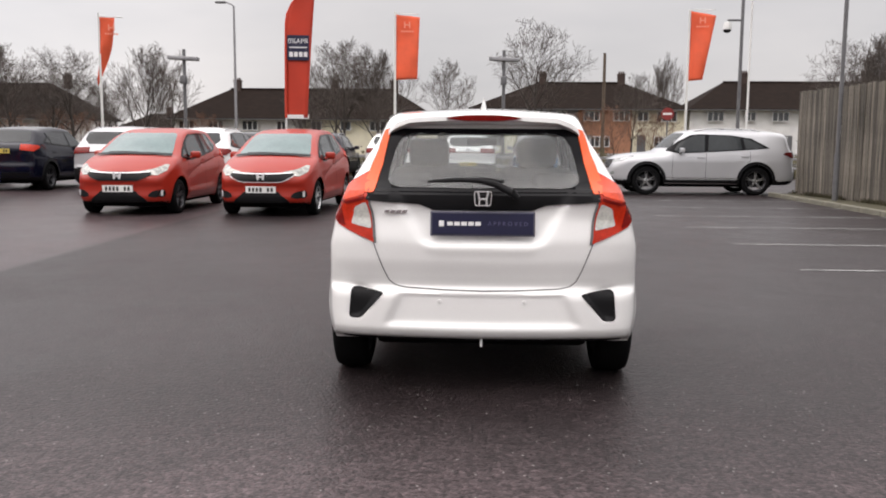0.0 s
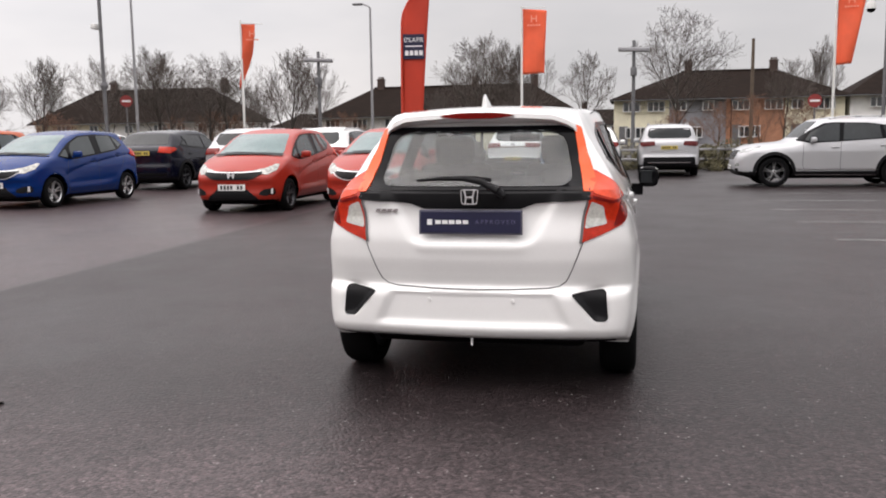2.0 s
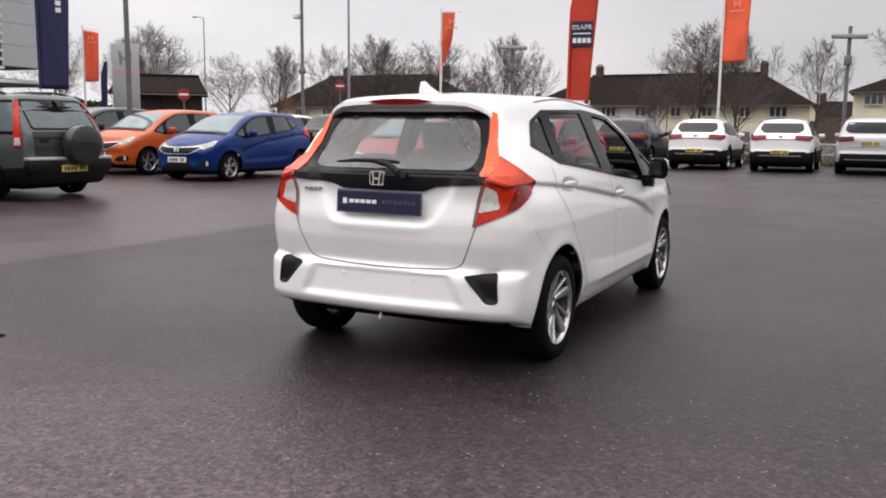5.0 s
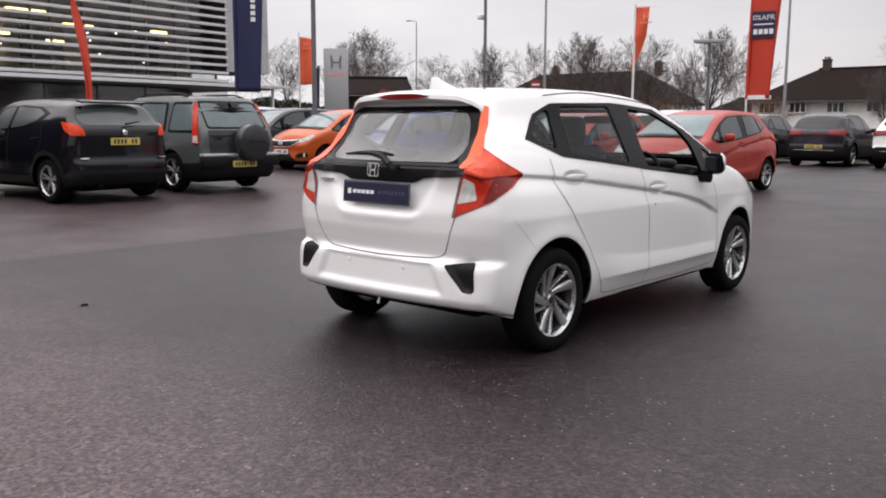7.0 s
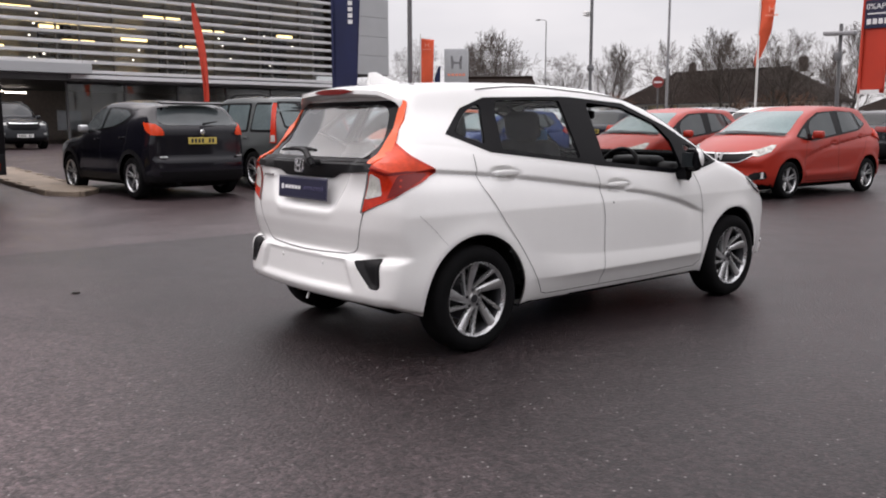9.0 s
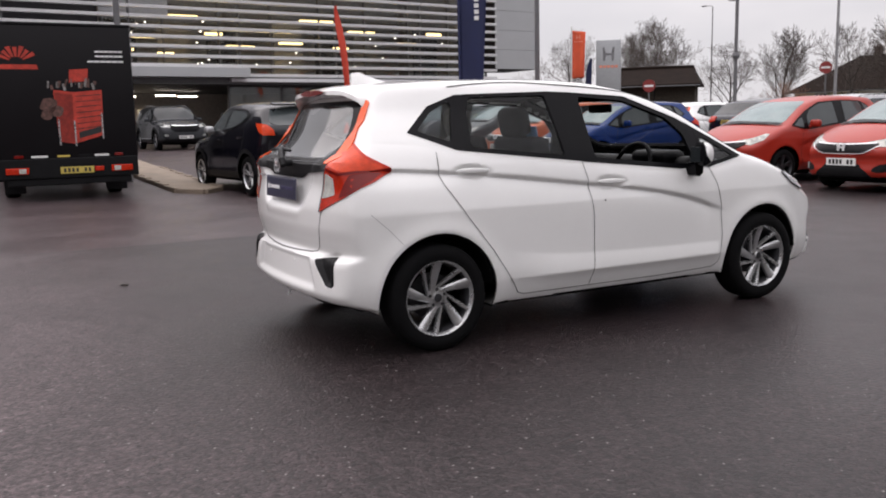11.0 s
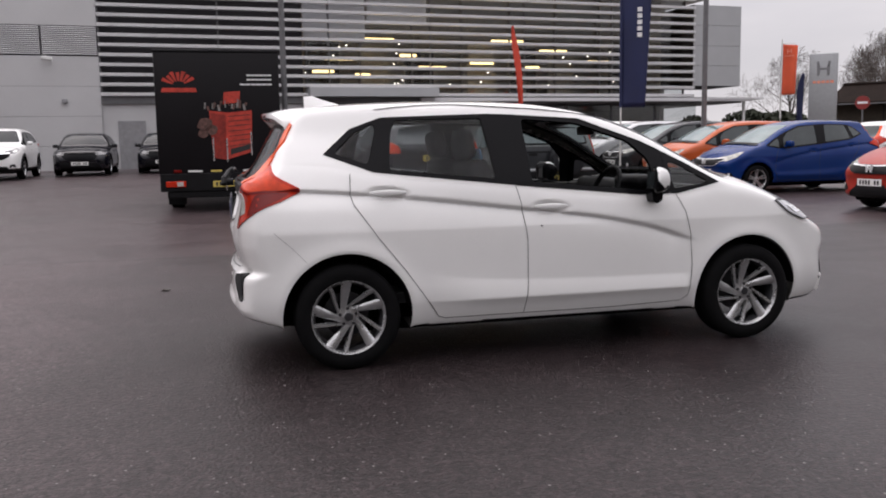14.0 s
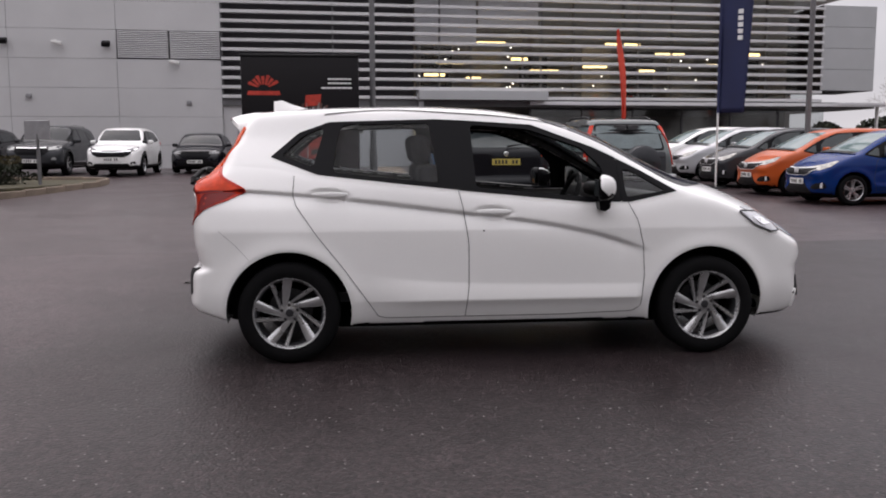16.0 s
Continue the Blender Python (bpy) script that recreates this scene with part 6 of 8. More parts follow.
SUV_B["rear"].append(("tail_band", [(-0.50, 0.985), (-0.50, 1.01), (0.50, 1.01), (0.50, 0.985)], M_lamp_dark, 0.008))
suv_b = other_car("sports_utility_vehicle", "white sports utility vehicle parked against a hedge", "car", SUV_B, M_white)
suv_b.matrix_world = pose(-0.42, 24.2, ground_z(0, 24), 0, 0, 0)
tagged(suv_b, group=FAR)
tagged(placed(suv_b, -2.92, 24.3, 359, M_white, "white sports utility vehicle parked against a hedge"), group=FAR)
tagged(placed(suv_b, -6.95, 16.4, 0, M_white, "white sports utility vehicle behind two red cars"), group=BACK)
tagged(placed(suv_b, -8.98, 16.2, 1, M_silver, "silver sports utility vehicle parked behind a red hatchback"), group=BACK)
tagged(placed(suv_b, -5.45, 24.4, 0, M_plum, "dark plum sports utility vehicle parked against a hedge"), group=FAR)
tagged(placed(suv_b, -7.95, 24.5, 0, M_black, "black sports utility vehicle parked against a hedge"), group=FAR)

# crossovers and saloons
CROSSOVER_B = generic_spec(4.30, 1.775, 1.605, 2.61, 0.85, 0.335, 1.04, 1.02, 0.40, -1.35, -1.62, 1.02, 1.14, 0.24, lean=0.42, soft=0.036, screen_glass=M_dglass, rake=0.14, plate_rear=0.98, rim="five", arch_trim=True, clad=0.34, dlo_end=-1.5)
CROSSOVER_B["tail_clear"] = None
CROSSOVER_B["head_mat"] = M_head_dark
CROSSOVER_B["front"] = [("grille", rounded([(-0.42, 0.60), (-0.60, 0.70), (-0.62, 0.80), (0.62, 0.80), (0.60, 0.70), (0.42, 0.60)], 0.03), M_gloss_black, 0.008),
                ("lower_intake", rounded([(-0.60, 0.28), (-0.52, 0.40), (0.52, 0.40), (0.60, 0.28)], 0.03), M_trim, 0.006)]
CROSSOVER_B["front_lines"] = [("grille_bar", [(-0.60, 0.795), (-0.25, 0.765), (0, 0.76), (0.25, 0.765), (0.60, 0.795)], M_chrome, 0.028), ("lip_strip", [(-0.66, 0.262), (0, 0.255), (0.66, 0.262)], M_chrome, 0.02)]
CROSSOVER_B["plate_front"] = 0.53
crossover_b = other_car("crossover_car", "midnight blue crossover car with its tail outwards in the back row", "car", CROSSOVER_B, M_midnight)
crossover_b.matrix_world = pose(-11.75, 16.35, ground_z(-11.7, 16), 0, 0, 2)
tagged(crossover_b, group=BACK)
BLD = "cars parked along the showroom wall"
tagged(placed(crossover_b, -25.0, -8.85, 272, M_white, "white crossover car facing out from the showroom wall"), group=BLD)
tagged(placed(suv_a, -25.6, -11.45, 271, M_grey, "grey sports utility vehicle facing out from the wall"), group=BLD)
tagged(placed(crossover_b, -25.8, -14.1, 270, M_black, "black crossover car facing out from the wall"), group=BLD)
for o in crossover_b.children_recursive:
    if o.name.split(".")[0] == "rim":
        o.material_slots[0].link = "OBJECT"
        o.material_slots[0].material = M_alloy_dark
tagged(placed(suv_a, -30.0, 3.5, 272, M_grey, "grey sports utility vehicle by the service entrance"), group=BLD)
SALOON = generic_spec(4.52, 1.80, 1.435, 2.70, 0.92, 0.325, 0.93, 0.98, 0.30, -1.30, -1.66, 0.90, 1.00, 0.19, lean=0.46, rake=0.18, soft=0.036, screen_glass=M_dglass, plate_rear=0.55, rim="twin", dlo_end=-1.60)
SALOON["head_mat"] = M_head_dark
SALOON["front_lines"] = [("grille_bar", [(-0.46, 0.735), (0, 0.72), (0.46, 0.735)], M_gloss_black, 0.03)]
SALOON["plate_front"] = 0.40
saloon = other_car("saloon_car", "low black hatchback car facing out from the showroom wall", "car", SALOON, M_black)
saloon.matrix_world = pose(-26.9, -6.55, ground_z(-26.9, -6), 0, 0, 272)
tagged(saloon, group=BLD)
tagged(placed(saloon, -27.6, -3.95, 271, M_black, "low black hatchback car by a side door"), group=BLD)


# ---------------------------------------------------------------- black box van
def box_van():
    van = empty("box_van", pose(-11.32, -1.96, ground_z(-12.5, -2), 0, 0, 90.3), "black box van with a red tool cabinet pictured on its back", "van")
    # local: back face at y = 0, the van stretches to +y
    part("cargo_box", box((0, 2.3, 1.83), (2.27, 4.6, 2.26), None, 0.03), M_van, van, "black cargo box", 30)
    part("box_frame", box((0, 2.3, 2.975), (2.29, 4.62, 0.05), None, 0.015), M_trim, van)
    part("cab", box((0, 5.4, 1.35), (2.0, 1.6, 1.7), None, 0.25), M_black, van, "", 40)
    part("chassis", box((0, 2.9, 0.55), (0.9, 5.6, 0.22)), M_under, van)
    part("rear_skirt", box((0, 0.02, 0.55), (2.24, 0.08, 0.34), None, 0.015), M_trim, van)
    part("under_run_bar", box((0, 0.05, 0.32), (2.0, 0.08, 0.12), None, 0.02), M_trim, van)
    for s in (1, -1):
        tl = part("tail_light", box((0.84 * s, -0.03, 0.52), (0.36, 0.05, 0.11), None, 0.012), M_lamp_red, van)
        part("clear_lens", box((0.76 * s, -0.057, 0.52), (0.11, 0.006, 0.08)), M_lamp_clear, tl)
        part("marker_light", box((0.80 * s, -0.022, 0.76), (0.14, 0.02, 0.05), None, 0.006), M_lamp_dark, van)
        part("mirror", box((1.18 * s, 4.9, 1.75), (0.16, 0.12, 0.36), None, 0.04), M_trim, van, "", 40)
        # dark sheet added in place of the shade that hides the wheel
        part("mud_flap", box((0.86 * s, 0.80, 0.34), (0.34, 0.02, 0.50), None, 0.006), M_trim, van)
        for y in (1.35, 5.3):
            make_wheel(van, 0.88 * s, y, 0.36, 0.36, 0.25, 0.23, "five", s)
    part("fog_light", box((0.46, -0.03, 0.52), (0.15, 0.04, 0.08), None, 0.010), M_lamp_red, van)
    for x, w, m in ((-0.48, 0.26, M_plate_w), (-0.10, 0.20, M_plate_y), (0.24, 0.20, M_trim), (0.52, 0.24, M_plate_w)):
        part("sticker", box((x, -0.005, 0.755), (w, 0.006, 0.036)), m, van, "small strip label")
    number_plate(van, "rear_plate", 0.54, 0.115, pose(0.10, -0.035, 0.51), M_plate_y)
    # printed picture: red fan emblem over a word bar, contact lines and tool cabinet
    emblem = part("emblem", prism(rounded([(-1.02, 2.22), (-0.38, 2.22), (-0.40, 2.30), (-1.00, 2.30)], 0.01, 2), -0.004, -0.001, "xz"), M_sign_red, van, "red fan-shaped emblem")
    for i in range(7):
        a0, a1 = radians(160 - 20 * i), radians(146 - 20 * i)
        r0, r1 = 0.12, 0.325 - 0.03 * (i % 2)
        part("fan_blade", prism([(-0.70 + r0 * math.cos(a0), 2.335 + 0.75 * r0 * math.sin(a0)), (-0.70 + r1 * math.cos(a0), 2.335 + 0.85 * r1 * math.sin(a0)), (-0.70 + r1 * math.cos(a1), 2.335 + 0.85 * r1 * math.sin(a1)), (-0.70 + r0 * math.cos(a1), 2.335 + 0.75 * r0 * math.sin(a1))], -0.004, -0.001, "xz"), M_sign_red, emblem)
    for z, w, x in ((2.53, 0.46, 0.76), (2.45, 0.46, 0.76), (2.36, 0.60, 0.70)):
        for i in range(6):
            part("text_bar", box((x - w / 2 + w * (i + 0.5) / 6, -0.0025, z), (w / 6 * 0.90, 0.003, 0.030)), M_letter, van, "white line of small lettering")
    art = part("cabinet_picture", prism([(-0.14, 1.00), (0.10, 0.96), (0.58, 1.10), (0.60, 1.88), (0.16, 1.84), (-0.18, 1.88)], -0.004, -0.001, "xz"), M_sign_red, van, "printed red tool cabinet")
    part("cabinet_side", prism([(-0.14, 1.00), (0.10, 0.96), (0.12, 1.80), (-0.16, 1.83)], -0.006, -0.0042, "xz"), M_sign_deep, art, "darker side of the printed cabinet")
    for i in range(7):
        part("drawer_line", prism([(0.16, 1.775 - 0.093 * i), (0.57, 1.805 - 0.090 * i), (0.57, 1.792 - 0.090 * i), (0.16, 1.762 - 0.093 * i)], -0.006, -0.0042, "xz"), M_ink, art)
    part("drawer_front", prism([(0.18, 1.16), (0.55, 1.25), (0.55, 1.15), (0.18, 1.05)], -0.006, -0.0042, "xz"), M_ink, art)
    for i, (x, z, r) in enumerate(((-0.26, 1.62, 0.13), (-0.14, 1.52, 0.10), (-0.30, 1.46, 0.09))):
        part("tool_shape", prism([(x + r * (1 + 0.25 * (k % 2)) * math.cos(k * 0.7), z + r * math.sin(k * 0.7)) for k in range(9)], -0.0075, -0.0062, "xz"), M_sign_brown, art)
    part("lid_picture", prism([(0.08, 2.00), (0.38, 2.03), (0.40, 2.24), (0.10, 2.22)], -0.004, -0.001, "xz"), M_sign_red, van, "printed open lid")
    for x, z in ((-0.13, 1.16), (0.12, 1.14), (0.57, 1.26)):
        part("cabinet_edge", box((x, -0.007, z), (0.026, 0.002, 0.44)), M_alloy, art)
    rng = random.Random(3)
    for i in range(14):
        part("tool_shape", box((-0.24 + 0.058 * i + rng.uniform(-0.02, 0.02), -0.0025, 1.95 + rng.uniform(-0.03, 0.06)), (rng.uniform(0.015, 0.05), 0.003, rng.uniform(0.05, 0.16)), Euler((0, rng.uniform(-0.5, 0.5), 0)).to_matrix()), (M_galv_print, M_sign_brown)[i % 2], art)
    return van


M_van = mat("van_black", (0.0055, 0.0045, 0.0058), 0.5, 0, 0.15, 2, 60, 0.0, 0.0, 0.2)
M_sign_red = mat("printed_red", (0.48, 0.048, 0.030), 0.35, 0, 0.35, 9, 60)
M_sign_deep = mat("printed_deep_red", (0.26, 0.026, 0.018), 0.35, 0, 0.4, 9, 60)
M_sign_brown = mat("printed_brown", (0.11, 0.055, 0.045), 0.4, 0, 0.6, 14, 60)
M_galv_print = mat("printed_grey", (0.24, 0.23, 0.22), 0.4, 0, 0.5, 14, 60)
box_van()


# ---------------------------------------------------------------- surroundings: materials
M_concrete = mat("kerb_concrete", (0.30, 0.29, 0.27), 0.8, 0, 0.2, 4, 60, 0.3)
M_grass = mat("rough_grass", (0.048, 0.042, 0.020), 0.95, 0, 0.4, 3, 40, 0.6)
M_soil = mat("verge_soil", (0.060, 0.054, 0.030), 0.95, 0, 0.35, 3, 50, 0.6)
M_line = mat("worn_white_line", (0.24, 0.24, 0.235), 0.6, 0, 0.45, 5, 40)
M_old_kerb = mat("mossy_kerb", (0.17, 0.16, 0.125), 0.85, 0, 0.3, 4, 60, 0.3)
M_board = mat("weathered_board", (0.118, 0.104, 0.086), 0.85, 0, 0.72, 2.2, 26, 0.5, stretch=(7, 7, 0.5))
bn, bl = M_board.node_tree.nodes, M_board.node_tree.links
b_info, b_map, b_mix = bn.new("ShaderNodeObjectInfo"), bn.new("ShaderNodeMapRange"), bn.new("ShaderNodeVectorMath")
b_map.inputs["To Min"].default_value, b_map.inputs["To Max"].default_value = 0.50, 1.45
b_mix.operation = "SCALE"
bl.new(b_info.outputs["Location"], [n for n in bn if n.bl_idname == "ShaderNodeMapping"][0].inputs["Location"])
b_in = bn["Principled BSDF"].inputs["Base Color"]
bl.new(b_info.outputs["Random"], b_map.inputs["Value"])
bl.new(b_in.links[0].from_socket, b_mix.inputs[0])
bl.new(b_map.outputs["Result"], b_mix.inputs["Scale"])
bl.new(b_mix.outputs["Vector"], b_in)
M_galv = mat("galvanised_steel", (0.30, 0.30, 0.31), 0.5, 0.5, 0.15)
M_grey_post = mat("grey_post", (0.14, 0.14, 0.145), 0.5, 0.2, 0.15)
M_white_post = mat("white_post", (0.72, 0.72, 0.70), 0.4, 0, 0.06)
M_wood_pole = mat("wood_pole", (0.10, 0.075, 0.055), 0.9, 0, 0.3, 3, 30, 0.3)
M_flag = mat("orange_flag_cloth", (0.80, 0.115, 0.045), 0.7, 0, 0.10, 2, 300, 0.1)
M_flag_red = mat("red_flag_cloth", (0.52, 0.042, 0.017), 0.7, 0, 0.10, 2, 300, 0.1)
M_flag_pale = mat("pale_flag_print", (0.85, 0.30, 0.20), 0.7, 0, 0.05)
M_flag_navy = mat("navy_flag_cloth", (0.012, 0.018, 0.070), 0.7, 0, 0.15, 2, 300, 0.1)
M_bark = mat("bark", (0.050, 0.041, 0.036), 0.95, 0, 0.3, 5, 60, 0.4)
M_twig = mat("twigs", (0.085, 0.070, 0.062), 0.95, 0, 0.25)
M_twig_red = mat("reddish_twigs", (0.16, 0.085, 0.055), 0.95, 0, 0.3)
M_leaf = mat("evergreen_leaf", (0.028, 0.036, 0.020), 0.8, 0, 0.45, 4, 40)
M_leaf_dry = mat("mixed_shrub_leaf", (0.075, 0.065, 0.030), 0.85, 0, 0.5, 4, 40)
M_roof = mat("brown_roof_tile", (0.016, 0.011, 0.009), 0.9, 0, 0.35, 1.2, 18, 0.5, spec=0.08, stretch=(1, 1, 3))
M_brick = mat("chimney_brick", (0.055, 0.036, 0.030), 0.9, 0, 0.3, 3, 25, 0.3)
M_render_w = mat("white_render", (0.80, 0.79, 0.77), 0.9, 0, 0.10, 1.0, 30, 0.2)
M_render_c = mat("cream_render", (0.79, 0.74, 0.57), 0.9, 0, 0.10, 1.0, 30, 0.2)
M_render_g = mat("grey_render", (0.25, 0.25, 0.27), 0.9, 0, 0.12, 1.0, 30, 0.2)
M_render_o = mat("terracotta_render", (0.42, 0.20, 0.12), 0.9, 0, 0.15, 1.0, 30, 0.2)
M_frame = mat("white_window_frame", (0.75, 0.75, 0.74), 0.4, 0, 0.05)
M_pane = mat("house_window_pane", (0.030, 0.034, 0.038), 0.08, 0, 0.2, 1.0, 10, 0.0, 0.0, 0.8, 0.03)
M_clad = mat("grey_metal_cladding", (0.55, 0.55, 0.555), 0.45, 0.25, 0.05, 0.6, 40)
M_clad2 = mat("pale_metal_panel", (0.44, 0.45, 0.46), 0.40, 0.25, 0.05, 0.8, 40)
M_slat = mat("aluminium_louvre", (0.70, 0.70, 0.71), 0.4, 0.1, 0.06, 0.8, 30)
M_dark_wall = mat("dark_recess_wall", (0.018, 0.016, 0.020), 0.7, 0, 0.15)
M_pale_panel = mat("translucent_panel", (0.46, 0.47, 0.49), 0.3, 0, 0.06)
M_shop_glass = glass_mat("showroom_glass", (0.78, 0.80, 0.80))
M_room = mat("showroom_wall", (0.50, 0.455, 0.42), 0.8, 0, 0.15)
M_room_floor = mat("showroom_floor", (0.24, 0.235, 0.23), 0.4, 0, 0.1)
M_tube_warm = glow("warm_tube_light", (1.0, 0.74, 0.30), 5.0)
M_tube_white = glow("white_tube_light", (1.0, 0.93, 0.80), 5.0)
M_lit_pane = glow("lit_pane", (0.95, 0.86, 0.62), 0.30)
M_sign_grey = mat("totem_grey", (0.36, 0.37, 0.38), 0.35, 0.35, 0.06)
M_sign_dark = mat("totem_emblem", (0.24, 0.24, 0.25), 0.3, 0.5, 0.05)
M_brown_kerb = mat("muddy_concrete", (0.21, 0.165, 0.125), 0.8, 0, 0.25, 3, 60, 0.3)
M_stop = mat("sign_red", (0.24, 0.028, 0.026), 0.4, 0, 0.06)


# ---------------------------------------------------------------- ground features
def slab(name, outline, z0, z1, material, label, category, kind="structure"):
    """A kerbed or painted area given its outline on the ground."""
    bm = prism(outline, z0, z1, "xy")
    ob = part(name, bm, material, None, "", 0)
    return tagged(ob, label, category, kind=kind)


def kerb_run(pts, h=0.11, w=0.14, piece=0.9, material=None):
    """kerb > kerb_stone: single stones along a line."""
    base = empty("kerb", Matrix(), "pale concrete kerb stones beside the tarmac", "kerb", "", "structure")
    for a, b in zip(pts, pts[1:]):
        a, b = Vector((*a, 0)), Vector((*b, 0))
        k = max(1, round((b - a).length / piece))
        for i in range(k):
            p, q = a.lerp(b, i / k), a.lerp(b, (i + 1) / k)
            m = (p + q) / 2
            L = (q - p).length - 0.012
            st = part("kerb_stone", box((0, 0, 0), (L, w, h + 0.1), None, 0.02), material or M_concrete, base)
            st.matrix_basis = pose(m.x, m.y, ground_z(m.x, m.y) + h / 2 - 0.05, 0, 0, math.degrees(math.atan2((q - p).y, (q - p).x)))
    return base


for y, x0, x1 in ((2.92, 3.4, 7.3), (5.12, 3.3, 7.3), (7.22, 3.2, 7.3), (9.32, 3.15, 7.3), (11.5, 3.2, 7.3), (13.7, 3.3, 7.3)):
    verts, faces = [], []
    for i in range(9):
        x = x0 + (x1 - x0) * i / 8
        for d in (-0.032, 0.032):
            verts.append((x, y + d - 0.03 * (x - x0) / 4, ground_z(x, y) + 0.005))
    for i in range(8):
        faces.append((2 * i, 2 * i + 2, 2 * i + 3, 2 * i + 1))
    tagged(finish("bay_line", verts, faces, M_line), "worn white painted line of a parking bay", "road marking", "parking bay lines", "structure")

# verge along the fence
slab("verge", [(7.45, -12), (8.6, -12), (8.6, 11), (8.4, 13), (8.2, 16), (7.45, 16)], -0.05, 0.13, M_soil, "brown earth verge at the foot of a fence", "verge")
kerb_run([(7.38, -12), (7.38, 0), (7.38, 16.0)], 0.10, 0.13, 0.9, M_old_kerb)
# paved tongue with the lamp post beside the van
verts, faces = [], []
for i in range(15):
    x = -11.6 - 1.3 * i
    for y, dz in ((-0.07 - 0.012 * i, -0.1), (-0.07 - 0.012 * i, 0.075), (0.64 + 0.012 * i, 0.075), (0.64 + 0.012 * i, -0.1)):
        verts.append((x, y, ground_z(x, 0) + dz))
verts += [(-11.25, 0.28, -0.05), (-11.25, 0.28, 0.075)]
for i in range(14):
    for j in range(3):
        faces.append((4 * i + j, 4 * i + j + 1, 4 * i + j + 5, 4 * i + j + 4))
faces += [(1, 2, 61), (0, 1, 61, 60), (2, 3, 60, 61)]
tagged(finish("pavement", verts, faces, M_brown_kerb), "brown paved strip between parking bays", "pavement", kind="structure")
kerb_run([(-18, -0.22), (-11.65, -0.12), (-11.15, 0.28), (-11.65, 0.70), (-18, 0.75)], 0.09, 0.12, 0.9, M_brown_kerb)
# planted island near the showroom wall
slab("planted_island", [(-13.2, -9.6), (-15.5, -8.85), (-18.6, -8.05), (-19.8, -8.15), (-20.6, -9.0), (-20.4, -20), (-12.6, -20)], -0.05, 0.36, M_grass, "rough grass on a kerbed island", "verge")
kerb_run([(-12.6, -20), (-13.1, -9.65), (-15.5, -8.78), (-18.6, -7.97), (-19.9, -8.08), (-20.7, -9.0), (-20.5, -20)], 0.15, 0.12, 0.9, M_brown_kerb)


# ---------------------------------------------------------------- fence
def fence():
    f = empty("fence", Matrix(), "tall weathered close-boarded wooden fence", "fence")
    rng = random.Random(4)
    bm = box((0, 0, 0), (0.022, 0.128, 2.56), None, 0.004)
    board = part("board", bm, M_board, f)
    me = board.data
    bpy.data.objects.remove(board)
    line = [((8.00, 16.0), (8.42, 11.0)), ((8.42, 11.0), (8.6, -10.0)), ((8.00, 16.02), (20.0, 17.6))]
    for a, b in line:
        a, b = Vector(a), Vector(b)
        k = int((b - a).length / 0.124)
        ang = math.degrees(math.atan2((b - a).y, (b - a).x)) - 90
        for i in range(k):
            p = a.lerp(b, (i + 0.5) / k)
            ob = new("board", me)
            ob.parent = f
            ob.matrix_basis = pose(p.x + (0.010 if i % 2 else 0.0) + rng.uniform(-0.006, 0.006), p.y, ground_z(p.x, p.y) + 1.34 + rng.uniform(-0.03, 0.02), rng.uniform(-0.5, 0.5), rng.uniform(-0.25, 0.25), ang + rng.uniform(-5, 5))
        for z in (0.5, 1.3, 2.2):
            m = (a + b) / 2
            part("rail", box((0, 0, 0), (0.07, (b - a).length, 0.09)), M_board, f).matrix_basis = pose(m.x + 0.055, m.y + (0.055 if abs(ang) > 45 else 0), z + 0.06, 0, 0, ang)
        for i in range(int((b - a).length / 2.4) + 1):
            p = a.lerp(b, min(1.0, i * 2.4 / (b - a).length))
            part("post", box((p.x + 0.12, p.y + (0.10 if abs(ang) > 45 else 0), 1.35), (0.10, 0.10, 2.7), None, 0.01), M_board, f)


fence()


def fence_weeds():
    """Blades of grass and moss along the foot of the fence."""
    rng = random.Random(77)
    verts, faces = [], []
    for _ in range(3600):
        t = rng.random()
        x, y = 7.96 + 0.44 * t + (-abs(rng.gauss(0, 0.07))), 16.0 - 5.2 * t
        if math.sin(y * 2.3) + math.sin(y * 5.1 + 1) < rng.uniform(-1.6, 1.0):
            continue
        z = ground_z(x, y) + 0.05
        h = rng.uniform(0.04, 0.15)
        a, b = rng.uniform(0, 6.28), rng.uniform(0.0, 0.06)
        dx, dy = 0.006 * math.cos(a), 0.006 * math.sin(a)
        o = len(verts)
        verts += [(x - dx, y - dy, z), (x + dx, y + dy, z), (x - b * dy / 0.006, y + b * dx / 0.006, z + h)]
        faces.append((o, o + 1, o + 2))
    tagged(finish("fence_weeds", verts, faces, M_grass), "patchy grass along the foot of a fence", "weeds", kind="stuff")


fence_weeds()


# ---------------------------------------------------------------- poles, cameras, lamps
def column(name, label, category, x, y, h, r0, r1, material, n=12):
    z = ground_z(x, y)
    e = empty(name, pose(x, y, z), label, category)
    bm = bmesh.new()
    add_tube(bm, (0, 0, 0), (0, 0, 1.1), r0 * 1.35, r0 * 1.35, n)
    add_tube(bm, (0, 0, 1.1), (0, 0, h), r0, r1, n)
    part("post", bm, material, e, "", 40)
    return e


